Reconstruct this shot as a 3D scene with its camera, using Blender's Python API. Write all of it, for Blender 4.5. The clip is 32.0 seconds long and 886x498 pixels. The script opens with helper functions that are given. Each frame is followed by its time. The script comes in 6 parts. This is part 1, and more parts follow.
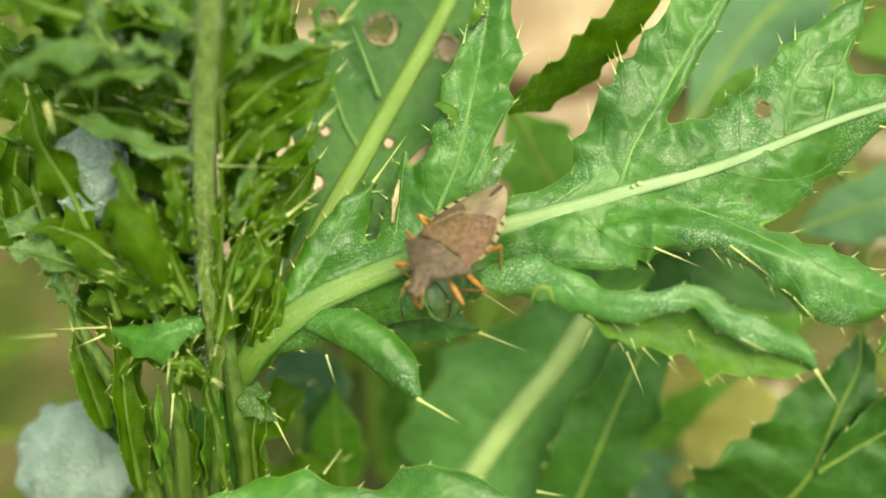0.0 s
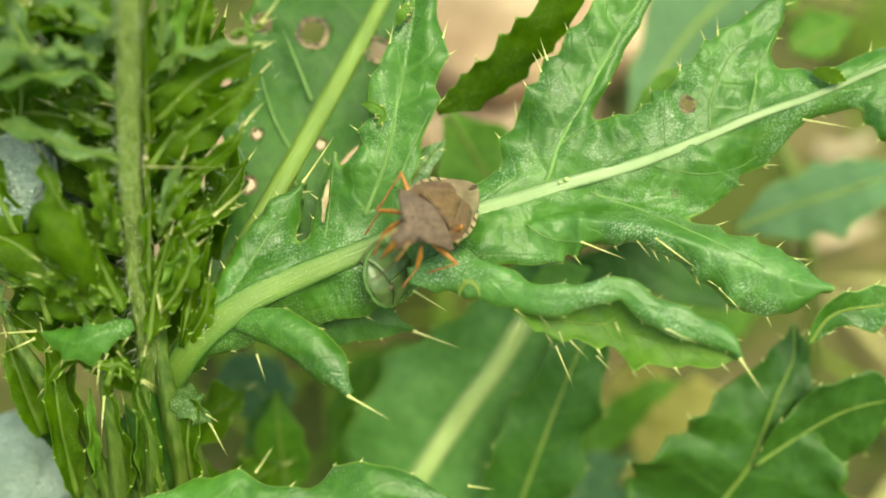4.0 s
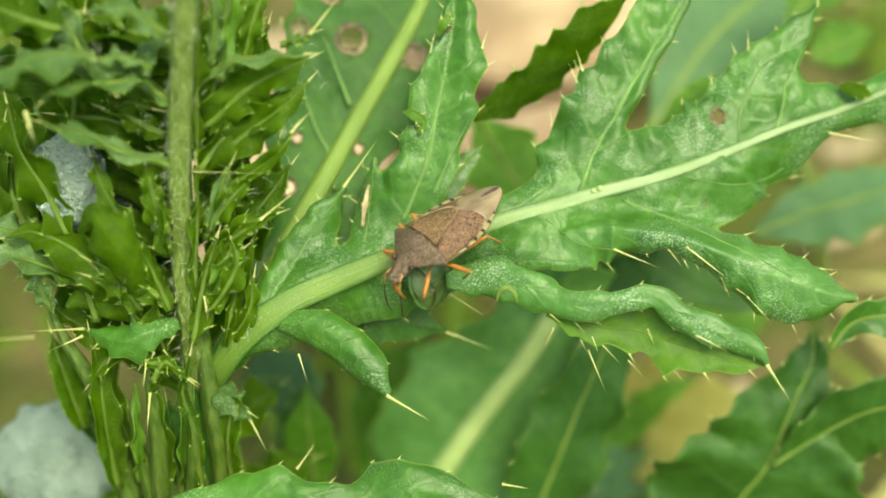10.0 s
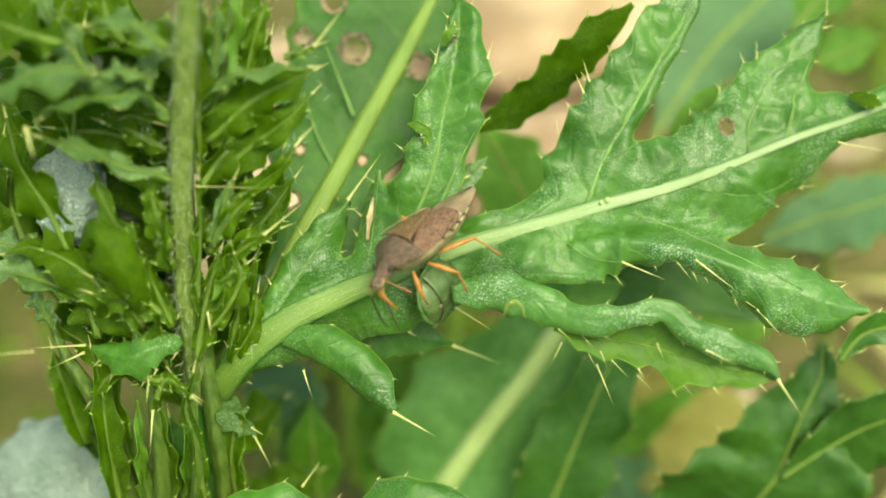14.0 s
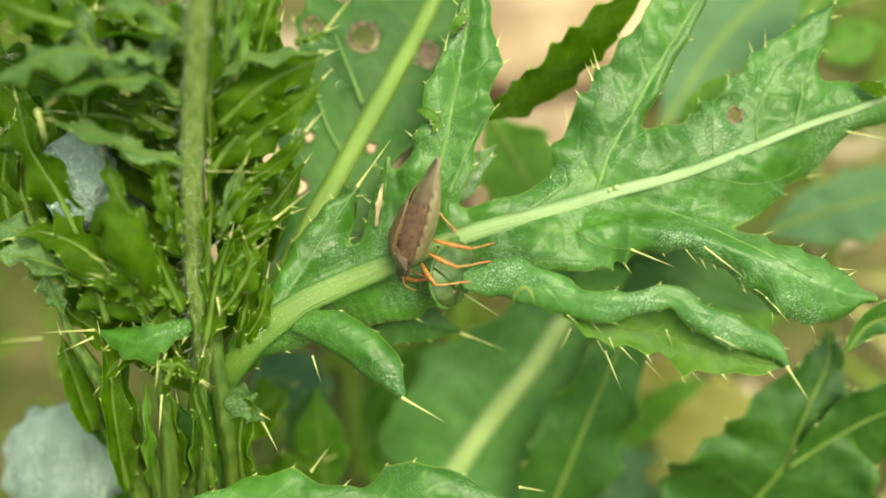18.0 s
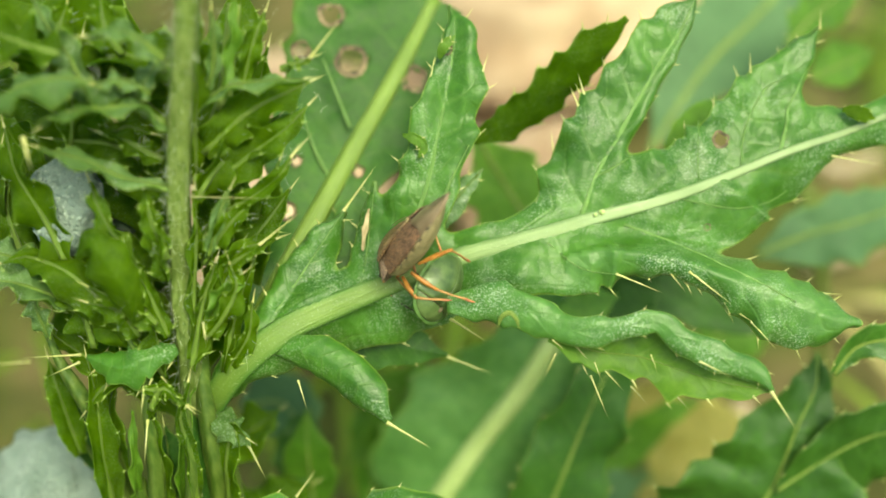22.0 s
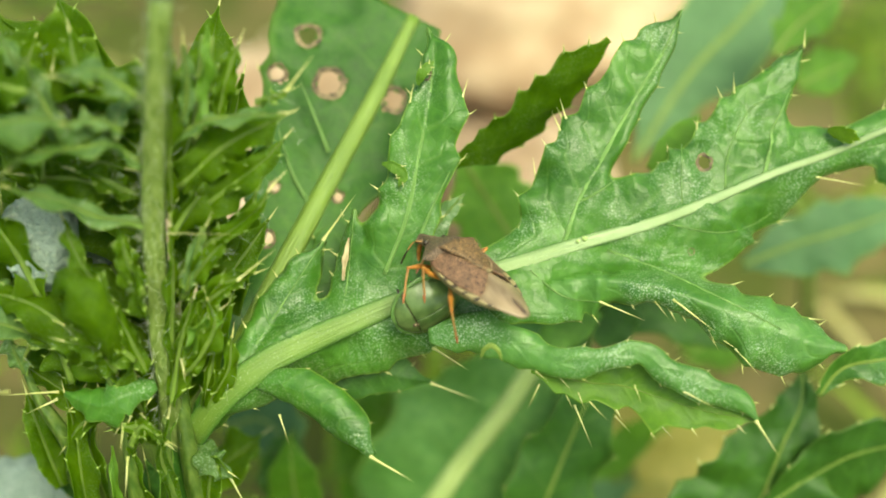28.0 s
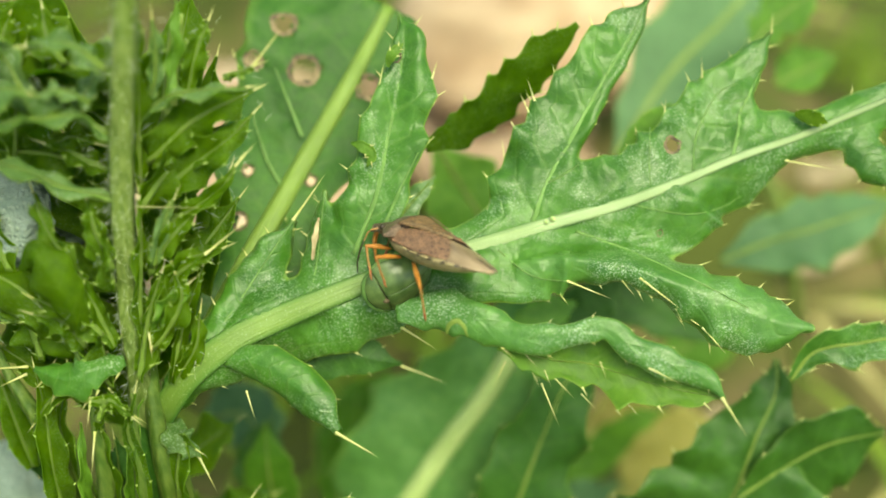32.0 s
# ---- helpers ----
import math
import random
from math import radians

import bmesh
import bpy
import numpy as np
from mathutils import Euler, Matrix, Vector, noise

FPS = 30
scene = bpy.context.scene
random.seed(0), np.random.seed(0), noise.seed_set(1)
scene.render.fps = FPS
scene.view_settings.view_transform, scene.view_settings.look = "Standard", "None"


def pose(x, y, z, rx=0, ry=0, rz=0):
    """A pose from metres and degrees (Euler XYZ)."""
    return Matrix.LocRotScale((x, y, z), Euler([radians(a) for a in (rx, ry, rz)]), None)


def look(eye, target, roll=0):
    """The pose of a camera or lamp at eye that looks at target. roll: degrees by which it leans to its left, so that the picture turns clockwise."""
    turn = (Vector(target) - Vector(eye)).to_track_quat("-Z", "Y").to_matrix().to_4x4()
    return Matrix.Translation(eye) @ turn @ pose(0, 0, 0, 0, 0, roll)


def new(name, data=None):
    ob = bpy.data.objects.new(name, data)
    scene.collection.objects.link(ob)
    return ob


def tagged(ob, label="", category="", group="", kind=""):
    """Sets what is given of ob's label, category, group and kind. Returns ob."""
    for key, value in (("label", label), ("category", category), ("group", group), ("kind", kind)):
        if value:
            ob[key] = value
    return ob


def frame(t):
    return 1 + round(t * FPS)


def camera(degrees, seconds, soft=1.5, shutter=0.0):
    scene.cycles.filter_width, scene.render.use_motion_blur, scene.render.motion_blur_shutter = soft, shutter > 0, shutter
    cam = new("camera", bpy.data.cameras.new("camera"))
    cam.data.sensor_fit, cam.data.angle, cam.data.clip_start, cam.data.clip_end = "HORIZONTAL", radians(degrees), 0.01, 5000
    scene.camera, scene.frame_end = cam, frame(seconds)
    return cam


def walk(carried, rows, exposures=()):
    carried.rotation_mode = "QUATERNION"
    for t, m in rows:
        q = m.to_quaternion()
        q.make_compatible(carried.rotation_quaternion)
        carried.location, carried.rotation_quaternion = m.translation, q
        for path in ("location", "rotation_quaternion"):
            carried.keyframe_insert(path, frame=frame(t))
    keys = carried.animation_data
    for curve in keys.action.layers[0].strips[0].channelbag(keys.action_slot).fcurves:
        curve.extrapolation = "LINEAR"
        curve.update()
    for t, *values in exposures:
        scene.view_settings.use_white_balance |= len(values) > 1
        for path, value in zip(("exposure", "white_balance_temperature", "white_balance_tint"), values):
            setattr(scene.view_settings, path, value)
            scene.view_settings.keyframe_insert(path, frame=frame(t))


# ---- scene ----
# ---- camera ----
cam = camera(45, 32.0, soft=1.8)
cam.data.dof.use_dof = True
cam.data.dof.focus_distance = 0.0845
cam.data.dof.aperture_fstop = 11.5

# Leaf frame in millimetres: origin beside the feeding bug, u to the right, v up and w out towards the viewer.
LEAN = 42.0
ORIGIN = Vector((0.0, 0.0, 0.062))
MM = Matrix.Translation(ORIGIN) @ pose(0, 0, 0, 90 - LEAN) @ Matrix.Diagonal((0.001, 0.001, 0.001, 1))
TURN = pose(0, 0, 0, 90 - LEAN)


def P(u, v, w=0.0):
    return MM @ Vector((u, v, w))


def within(place):
    """A world place in leaf-frame millimetres."""
    return MM.inverted() @ Vector(place)


def eye(u, v, w, rx, ry, rz):
    """Camera pose from millimetres in the leaf frame and a small turn about its axes."""
    spin = Vector((rx, ry, rz))
    turn = Matrix.Rotation(radians(spin.length), 4, spin) if spin.length > 1e-9 else Matrix.Identity(4)
    return Matrix.Translation(P(u, v, w)) @ TURN @ turn


PATH = [
    (0.0, -0.03, -0.47, 90.14, -0.419, 1.555, 0.154),
    (0.5, -0.01, -0.63, 90.14, -0.303, 1.241, -0.248),
    (1.0, -1.20, -1.04, 90.45, -0.460, 0.910, 0.493),
    (1.5, -0.49, -0.47, 90.09, -0.704, 0.495, -0.129),
    (2.0, -1.04, 0.12, 89.91, -0.754, 0.094, -0.503),
    (2.5, -0.73, -0.36, 90.14, -0.463, -0.093, -0.796),
    (3.0, 0.46, -0.41, 90.38, -0.385, 0.136, -0.595),
    (3.5, 3.77, -2.69, 90.72, 0.497, 0.420, -0.869),
    (5.5, 4.69, -0.45, 90.79, 0.907, 1.281, -0.419),
    (6.0, 3.25, -0.44, 91.09, 0.960, 0.836, -0.132),
    (6.5, 3.75, 0.06, 90.81, 1.056, 0.992, -0.561),
    (7.0, 2.47, 0.44, 90.89, 0.755, 0.531, -0.418),
    (7.5, 2.48, 0.27, 91.16, 0.324, 0.304, -0.294),
    (8.0, 4.37, 0.58, 91.12, 0.180, 0.719, -0.278),
    (8.5, 3.35, 0.76, 91.32, 0.182, 0.491, -0.345),
    (9.0, 1.78, 1.10, 91.21, -0.062, 0.271, -0.539),
    (9.5, 0.96, 0.72, 91.36, -0.100, 0.292, -0.469),
    (10.0, 0.52, -0.54, 93.21, -0.227, 0.167, -0.066),
    (10.5, 1.43, 0.30, 92.39, -0.219, 0.122, -0.317),
    (11.0, 0.74, -0.27, 92.56, -0.173, 0.143, -0.331),
    (11.5, 0.12, 0.05, 92.41, -0.158, 0.297, -0.284),
    (12.0, -1.20, -0.33, 92.48, -0.109, 0.008, -0.111),
    (12.5, 0.18, -0.09, 92.71, -0.079, -0.045, 0.047),
    (13.0, -0.00, -0.00, 92.78, 0.000, 0.000, 0.000),
    (13.5, 1.16, 0.62, 92.26, -0.304, 0.046, -0.374),
    (14.0, -0.20, 0.83, 92.10, -0.428, 0.000, -0.301),
    (14.5, 0.83, 0.68, 92.16, -0.627, 0.101, -0.262),
    (15.0, 0.61, -0.29, 92.26, -0.319, 0.204, -0.107),
    (15.5, -0.01, -0.05, 92.22, -0.249, 0.226, -0.155),
    (17.5, -0.38, -0.28, 92.14, -0.306, 0.068, 0.026),
    (18.0, -1.04, -0.57, 92.22, -0.206, -0.076, -0.095),
    (18.5, -1.26, -1.52, 92.26, 0.138, -0.064, -0.085),
    (19.0, -1.19, -1.49, 92.42, -0.092, -0.141, 0.099),
    (19.5, 0.54, -1.26, 92.23, 0.047, 0.092, 0.160),
    (20.0, 0.53, -0.18, 92.27, 0.032, -0.025, -0.021),
    (20.5, 0.23, -0.11, 92.60, 0.278, 0.049, -0.150),
    (21.0, -0.26, 0.32, 92.58, 0.412, -0.008, -0.245),
    (21.5, -0.67, 0.03, 92.52, 0.441, -0.231, -0.048),
    (22.0, 0.29, 0.38, 92.47, 0.475, 0.056, -0.109),
    (22.5, 1.47, 0.39, 92.38, 0.597, 0.328, -0.210),
    (23.0, 1.19, 0.16, 92.30, 0.669, 0.319, -0.300),
    (23.5, 0.76, 0.48, 91.89, 0.404, 0.162, -0.091),
    (24.0, 1.47, 0.44, 91.92, 0.466, 0.168, 0.037),
    (24.5, 1.39, 0.06, 91.56, 0.511, 0.128, -0.350),
    (26.5, 0.91, 0.37, 92.10, 0.473, -0.322, -0.145),
    (27.0, 2.01, 1.60, 91.82, 0.066, 0.163, -0.279),
    (27.5, 1.29, 2.95, 91.91, -0.417, -0.067, -0.308),
    (28.0, 0.97, 5.25, 91.37, -1.244, -0.515, -0.785),
    (28.5, 2.01, 4.79, 91.30, -1.189, -0.397, -0.388),
    (29.0, 4.52, 1.56, 91.88, 0.341, 0.173, -0.615),
    (29.5, 6.13, 2.44, 91.67, 0.298, 0.913, -0.951),
    (30.0, 4.05, 1.87, 91.50, 0.198, 0.196, -0.615),
    (30.5, 5.07, 0.15, 92.01, 0.615, 0.215, -0.425),
    (31.0, 5.36, 0.75, 92.03, 0.478, 0.208, -0.426),
    (31.5, 5.14, 0.54, 92.13, 0.706, 0.164, -0.352),
    (32.0, 4.54, 0.06, 91.98, 1.111, 0.216, -0.593),
]
walk(cam, [(r[0], eye(*r[1:])) for r in PATH], exposures=[(0.0, 0.78, 8000, -22.5), (32.0, 0.78, 8000, -22.5)])

# ---- light: bright, thinly clouded sky ----
world = bpy.data.worlds.new("world")
scene.world = world
world.use_nodes = True
wn = world.node_tree.nodes
sky = wn.new("ShaderNodeTexSky")
sky.sky_type, sky.sun_disc = "NISHITA", False
sky.sun_elevation, sky.sun_rotation = radians(63), radians(148)
sky.air_density, sky.dust_density, sky.ozone_density = 1.0, 4.0, 0.6
wn["Background"].inputs["Strength"].default_value = 0.16
world.node_tree.links.new(sky.outputs["Color"], wn["Background"].inputs["Color"])
sun = new("sun", bpy.data.lights.new("sun", "SUN"))
sun.data.energy, sun.data.angle, sun.data.color = 1.65, radians(32), (1.0, 0.95, 0.86)
sun.matrix_world = look((0.24, -0.38, 0.9), (0, 0, 0.0))


# ---- materials ----
def node_mat(name):
    m = bpy.data.materials.new(name)
    m.use_nodes = True
    return m, m.node_tree.nodes, m.node_tree.links, m.node_tree.nodes["Principled BSDF"]


def ramp(nodes, *stops):
    r = nodes.new("ShaderNodeValToRGB")
    while len(r.color_ramp.elements) < len(stops):
        r.color_ramp.elements.new(0.5)
    for e, (at, c) in zip(r.color_ramp.elements, stops):
        e.position, e.color = at, (*c, 1)
    return r


def coords(nodes, links, scale):
    """World-size coordinates: one unit is 1/scale of a metre."""
    tc = nodes.new("ShaderNodeTexCoord")
    mp = nodes.new("ShaderNodeMapping")
    mp.inputs["Scale"].default_value = scale if isinstance(scale, tuple) else (scale,) * 3
    links.new(tc.outputs["Object"], mp.inputs["Vector"])
    return mp.outputs["Vector"]


def tex(nodes, links, kind, vec, scale, detail=4.0, **more):
    t = nodes.new("ShaderNodeTex" + kind)
    links.new(vec, t.inputs["Vector"])
    t.inputs["Scale"].default_value = scale
    if "Detail" in t.inputs:
        t.inputs["Detail"].default_value = detail
    return t


def mix(nodes, links, fac, a, b, mode="MIX"):
    m = nodes.new("ShaderNodeMix")
    m.data_type, m.blend_type = "RGBA", mode
    for sock, val in ((m.inputs[0], fac), (m.inputs[6], a), (m.inputs[7], b)):
        if isinstance(val, (int, float)):
            sock.default_value = val
        elif isinstance(val, tuple):
            sock.default_value = (*val, 1)
        else:
            links.new(val, sock)
    return m.outputs[2]


def math_node(nodes, links, op, a, b=0.0, c=0.0):
    m = nodes.new("ShaderNodeMath")
    m.operation = op
    for sock, val in zip(m.inputs, (a, b, c)):
        if isinstance(val, (int, float)):
            sock.default_value = val
        else:
            links.new(val, sock)
    return m.outputs[0]


def bump(nodes, links, height, dist, bsdf, strength=1.0):
    b = nodes.new("ShaderNodeBump")
    b.inputs["Strength"].default_value, b.inputs["Distance"].default_value = strength, dist
    links.new(height, b.inputs["Height"])
    links.new(b.outputs["Normal"], bsdf.inputs["Normal"])
    return b


def leaf_material(name, dark, light, vein, rough=0.42, thru=0.25, specks=0.0, veins=7.0, relief=0.00012, swelling=0.0003, rim_pale=0.45, shine=0.5, flecks=0.0):
    m, n, l, p = node_mat(name)
    v = coords(n, l, 1000.0)
    big = tex(n, l, "Noise", v, 0.13, 3)
    fine = tex(n, l, "Noise", v, 1.1, 4)
    cells = tex(n, l, "Voronoi", v, 0.8)
    cells.feature = "DISTANCE_TO_EDGE"
    base = ramp(n, (0.3, dark), (0.7, light))
    l.new(big.outputs["Fac"], base.inputs["Fac"])
    tint = ramp(n, (0.25, (0.72, 0.78, 0.7)), (0.75, (1.18, 1.14, 1.1)))
    l.new(fine.outputs["Fac"], tint.inputs["Fac"])
    col = mix(n, l, 1.0, base.outputs["Color"], tint.outputs["Color"], "MULTIPLY")
    # net of fine veins
    net = ramp(n, (0.0, (1, 1, 1)), (0.05, (0, 0, 0)))
    l.new(cells.outputs["Distance"], net.inputs["Fac"])
    netf = math_node(n, l, "MULTIPLY", net.outputs["Color"], 0.07)
    col = mix(n, l, netf, col, vein)
    # side veins leave the rib at a slant
    uv = n.new("ShaderNodeUVMap")
    sep = n.new("ShaderNodeSeparateXYZ")
    l.new(uv.outputs["UV"], sep.inputs["Vector"])
    wob = math_node(n, l, "MULTIPLY", big.outputs["Fac"], 0.5)
    slant = math_node(n, l, "MULTIPLY_ADD", sep.outputs["Y"], -0.8, wob)
    k = math_node(n, l, "MULTIPLY_ADD", sep.outputs["X"], veins, slant)
    fr = math_node(n, l, "PINGPONG", k, 0.5)
    line = ramp(n, (0.0, (1, 1, 1)), (0.11, (0, 0, 0)))
    l.new(fr, line.inputs["Fac"])
    fade = math_node(n, l, "SUBTRACT", 1.0, sep.outputs["Y"])
    vf = math_node(n, l, "MULTIPLY", line.outputs["Color"], fade)
    vf2 = math_node(n, l, "MULTIPLY", vf, 0.2)
    col = mix(n, l, vf2, col, vein)
    # pale rim
    rim = ramp(n, (0.9, (0, 0, 0)), (1.0, (1, 1, 1)))
    l.new(sep.outputs["Y"], rim.inputs["Fac"])
    rf = math_node(n, l, "MULTIPLY", rim.outputs["Color"], rim_pale)
    col = mix(n, l, rf, col, (0.34, 0.48, 0.09))
    if specks:
        dust = tex(n, l, "Noise", v, 6.5, 8)
        where = tex(n, l, "Noise", v, 0.22, 2)
        wr = ramp(n, (0.44, (0.02, 0.02, 0.02)), (0.66, (1, 1, 1)))
        l.new(where.outputs["Fac"], wr.inputs["Fac"])
        dr = ramp(n, (0.5, (0, 0, 0)), (0.66, (1, 1, 1)))
        l.new(dust.outputs["Fac"], dr.inputs["Fac"])
        df = math_node(n, l, "MULTIPLY", wr.outputs["Color"], dr.outputs["Color"])
        df2 = math_node(n, l, "MULTIPLY", df, specks)
        col = mix(n, l, df2, col, (0.5, 0.6, 0.48))
    if flecks:
        # short white hairs seen end on
        dots = tex(n, l, "Voronoi", v, 2.6)
        spot = ramp(n, (0.07, (1, 1, 1)), (0.17, (0, 0, 0)))
        l.new(dots.outputs["Distance"], spot.inputs["Fac"])
        pick = n.new("ShaderNodeSeparateColor")
        l.new(dots.outputs["Color"], pick.inputs["Color"])
        some = math_node(n, l, "GREATER_THAN", pick.outputs[0], 0.45)
        ff = math_node(n, l, "MULTIPLY", math_node(n, l, "MULTIPLY", spot.outputs["Color"], some), flecks)
        col = mix(n, l, ff, col, (0.48, 0.62, 0.4))
    l.new(col, p.inputs["Base Color"])
    rr = n.new("ShaderNodeMapRange")
    rr.inputs["To Min"].default_value, rr.inputs["To Max"].default_value = rough - 0.1, rough + 0.15
    l.new(fine.outputs["Fac"], rr.inputs["Value"])
    l.new(rr.outputs["Result"], p.inputs["Roughness"])
    p.inputs["Specular IOR Level"].default_value = shine
    h1 = math_node(n, l, "MULTIPLY_ADD", vf, -0.3, fine.outputs["Fac"])
    h2 = math_node(n, l, "MULTIPLY_ADD", net.outputs["Color"], -0.1, h1)
    swell = tex(n, l, "Noise", v, 0.42, 1)
    b1 = n.new("ShaderNodeBump")
    b1.inputs["Distance"].default_value = swelling
    l.new(swell.outputs["Fac"], b1.inputs["Height"])
    b2 = bump(n, l, h2, relief, p)
    l.new(b1.outputs["Normal"], b2.inputs["Normal"])
    tr = n.new("ShaderNodeBsdfTranslucent")
    glow = mix(n, l, 1.0, col, (1.3, 1.35, 0.4), "MULTIPLY")
    l.new(glow, tr.inputs["Color"])
    ms = n.new("ShaderNodeMixShader")
    ms.inputs["Fac"].default_value = thru
    l.new(p.outputs["BSDF"], ms.inputs[1])
    l.new(tr.outputs["BSDF"], ms.inputs[2])
    l.new(ms.outputs["Shader"], n["Material Output"].inputs["Surface"])
    return m


def mottled(name, a, b, scale, rough=0.5, relief=0.0, dots=None, metal=0.0, stretch=(1, 1, 1), low=0.35, high=0.65):
    """Two-tone material, one unit of scale per millimetre, with optional dark pits."""
    m, n, l, p = node_mat(name)
    v = coords(n, l, tuple(1000.0 * s for s in stretch))
    t1 = tex(n, l, "Noise", v, scale, 6)
    t2 = tex(n, l, "Noise", v, scale * 0.21, 3)
    r = ramp(n, (low, a), (high, b))
    l.new(t1.outputs["Fac"], r.inputs["Fac"])
    sh = ramp(n, (0.3, (0.78, 0.78, 0.78)), (0.7, (1.2, 1.2, 1.2)))
    l.new(t2.outputs["Fac"], sh.inputs["Fac"])
    col = mix(n, l, 1.0, r.outputs["Color"], sh.outputs["Color"], "MULTIPLY")
    height = t1.outputs["Fac"]
    if dots:
        vo = tex(n, l, "Voronoi", v, dots[0])
        dr = ramp(n, (dots[1], (1, 1, 1)), (dots[1] + 0.16, (0, 0, 0)))
        l.new(vo.outputs["Distance"], dr.inputs["Fac"])
        df = math_node(n, l, "MULTIPLY", dr.outputs["Color"], 0.8)
        col = mix(n, l, df, col, dots[2])
        height = math_node(n, l, "SUBTRACT", height, dr.outputs["Color"])
    l.new(col, p.inputs["Base Color"])
    p.inputs["Roughness"].default_value = rough
    p.inputs["Metallic"].default_value = metal
    if relief:
        bump(n, l, height, relief, p)
    return m


LEAF = leaf_material("thistle_leaf_green", (0.038, 0.125, 0.009), (0.1, 0.25, 0.03), (0.26, 0.4, 0.12), specks=0.5, rim_pale=0.6, rough=0.36, relief=0.00013, swelling=0.0002, flecks=0.55, shine=0.55)
LEAF_DUSTY = leaf_material("thistle_leaf_dusty", (0.055, 0.165, 0.02), (0.13, 0.29, 0.06), (0.24, 0.4, 0.13), specks=0.8, rough=0.34, relief=0.00013, swelling=0.00016, rim_pale=0.6, flecks=0.55, shine=0.6)
LEAF_UNDER = leaf_material("thistle_leaf_underside", (0.1, 0.22, 0.012), (0.16, 0.31, 0.03), (0.3, 0.42, 0.1), thru=0.4, rough=0.5, rim_pale=0.6)
YOUNG = leaf_material("young_thistle_leaf", (0.09, 0.185, 0.003), (0.17, 0.3, 0.012), (0.28, 0.4, 0.08), specks=0.2, rough=0.58, thru=0.65, veins=4.0, shine=0.25, rim_pale=0.4, flecks=0.3)
YOUNG_PALE = leaf_material("young_leaf_bloomed", (0.1, 0.205, 0.035), (0.25, 0.38, 0.16), (0.34, 0.47, 0.18), specks=0.65, rough=0.5, thru=0.55, veins=4.0, rim_pale=0.5, flecks=0.3, shine=0.35)
YELLOWED = leaf_material("yellowing_leaf", (0.34, 0.31, 0.08), (0.5, 0.43, 0.16), (0.5, 0.47, 0.2), thru=0.35, rough=0.6, veins=4.0)
# DEEP: mature leaf green, darkened further to put the plant's shade into its colour
DEEP = leaf_material("deep_shaded_leaf", (0.02, 0.075, 0.003), (0.045, 0.13, 0.01), (0.15, 0.28, 0.06), thru=0.2, rough=0.5, specks=0.05, rim_pale=0.15)
BACK = leaf_material("shaded_thistle_leaf", (0.03, 0.105, 0.008), (0.066, 0.18, 0.02), (0.19, 0.32, 0.08), thru=0.3, rough=0.55, specks=0.06, rim_pale=0.2)
LOW = leaf_material("low_broad_leaf", (0.13, 0.3, 0.07), (0.23, 0.43, 0.15), (0.34, 0.48, 0.18), thru=0.4, rough=0.5)
HERB = leaf_material("soft_herb_leaf", (0.08, 0.21, 0.012), (0.15, 0.32, 0.03), (0.22, 0.38, 0.06), thru=0.4, rough=0.6)
BLUISH = leaf_material("bloomed_leaf", (0.075, 0.17, 0.07), (0.13, 0.25, 0.115), (0.2, 0.32, 0.15), thru=0.25, rough=0.6)


def rib_material(name, dark, light, rough=0.42, tip=None):
    """Midrib with fine grooves running along it."""
    m, n, l, p = node_mat(name)
    uv = n.new("ShaderNodeUVMap")
    mp = n.new("ShaderNodeMapping")
    mp.inputs["Scale"].default_value = (5.0, 34.0, 1.0)
    l.new(uv.outputs["UV"], mp.inputs["Vector"])
    groove = tex(n, l, "Noise", mp.outputs["Vector"], 1.0, 3)
    v = coords(n, l, 1000.0)
    big = tex(n, l, "Noise", v, 0.25, 3)
    fine = tex(n, l, "Noise", v, 6.0, 4)
    r = ramp(n, (0.3, dark), (0.7, light))
    l.new(groove.outputs["Fac"], r.inputs["Fac"])
    sh = ramp(n, (0.3, (0.85, 0.88, 0.8)), (0.7, (1.12, 1.1, 1.12)))
    l.new(big.outputs["Fac"], sh.inputs["Fac"])
    col = mix(n, l, 1.0, r.outputs["Color"], sh.outputs["Color"], "MULTIPLY")
    if tip:
        sep = n.new("ShaderNodeSeparateXYZ")
        l.new(uv.outputs["UV"], sep.inputs["Vector"])
        far = ramp(n, (0.3, (0, 0, 0)), (0.55, (1, 1, 1)))
        l.new(sep.outputs["X"], far.inputs["Fac"])
        pale = mix(n, l, 1.0, sh.outputs["Color"], tip, "MULTIPLY")
        col = mix(n, l, far.outputs["Color"], col, pale)
        # the flanks turn into the green of the blade, unevenly
        off = math_node(n, l, "ABSOLUTE", math_node(n, l, "SUBTRACT", sep.outputs["Y"], 0.25))
        off = math_node(n, l, "MULTIPLY_ADD", groove.outputs["Fac"], 0.12, off)
        flank = ramp(n, (0.14, (0, 0, 0)), (0.27, (1, 1, 1)))
        l.new(off, flank.inputs["Fac"])
        col = mix(n, l, flank.outputs["Color"], col, (0.07, 0.17, 0.025))
        # dusty flecks
        fleck = tex(n, l, "Noise", v, 7.0, 6)
        fl = ramp(n, (0.6, (0, 0, 0)), (0.74, (0.5, 0.5, 0.5)))
        l.new(fleck.outputs["Fac"], fl.inputs["Fac"])
        col = mix(n, l, fl.outputs["Color"], col, (0.5, 0.58, 0.4))
    l.new(col, p.inputs["Base Color"])
    p.inputs["Roughness"].default_value = rough
    h = math_node(n, l, "MULTIPLY_ADD", fine.outputs["Fac"], 0.4, groove.outputs["Fac"])
    bump(n, l, h, 0.00012, p)
    return m


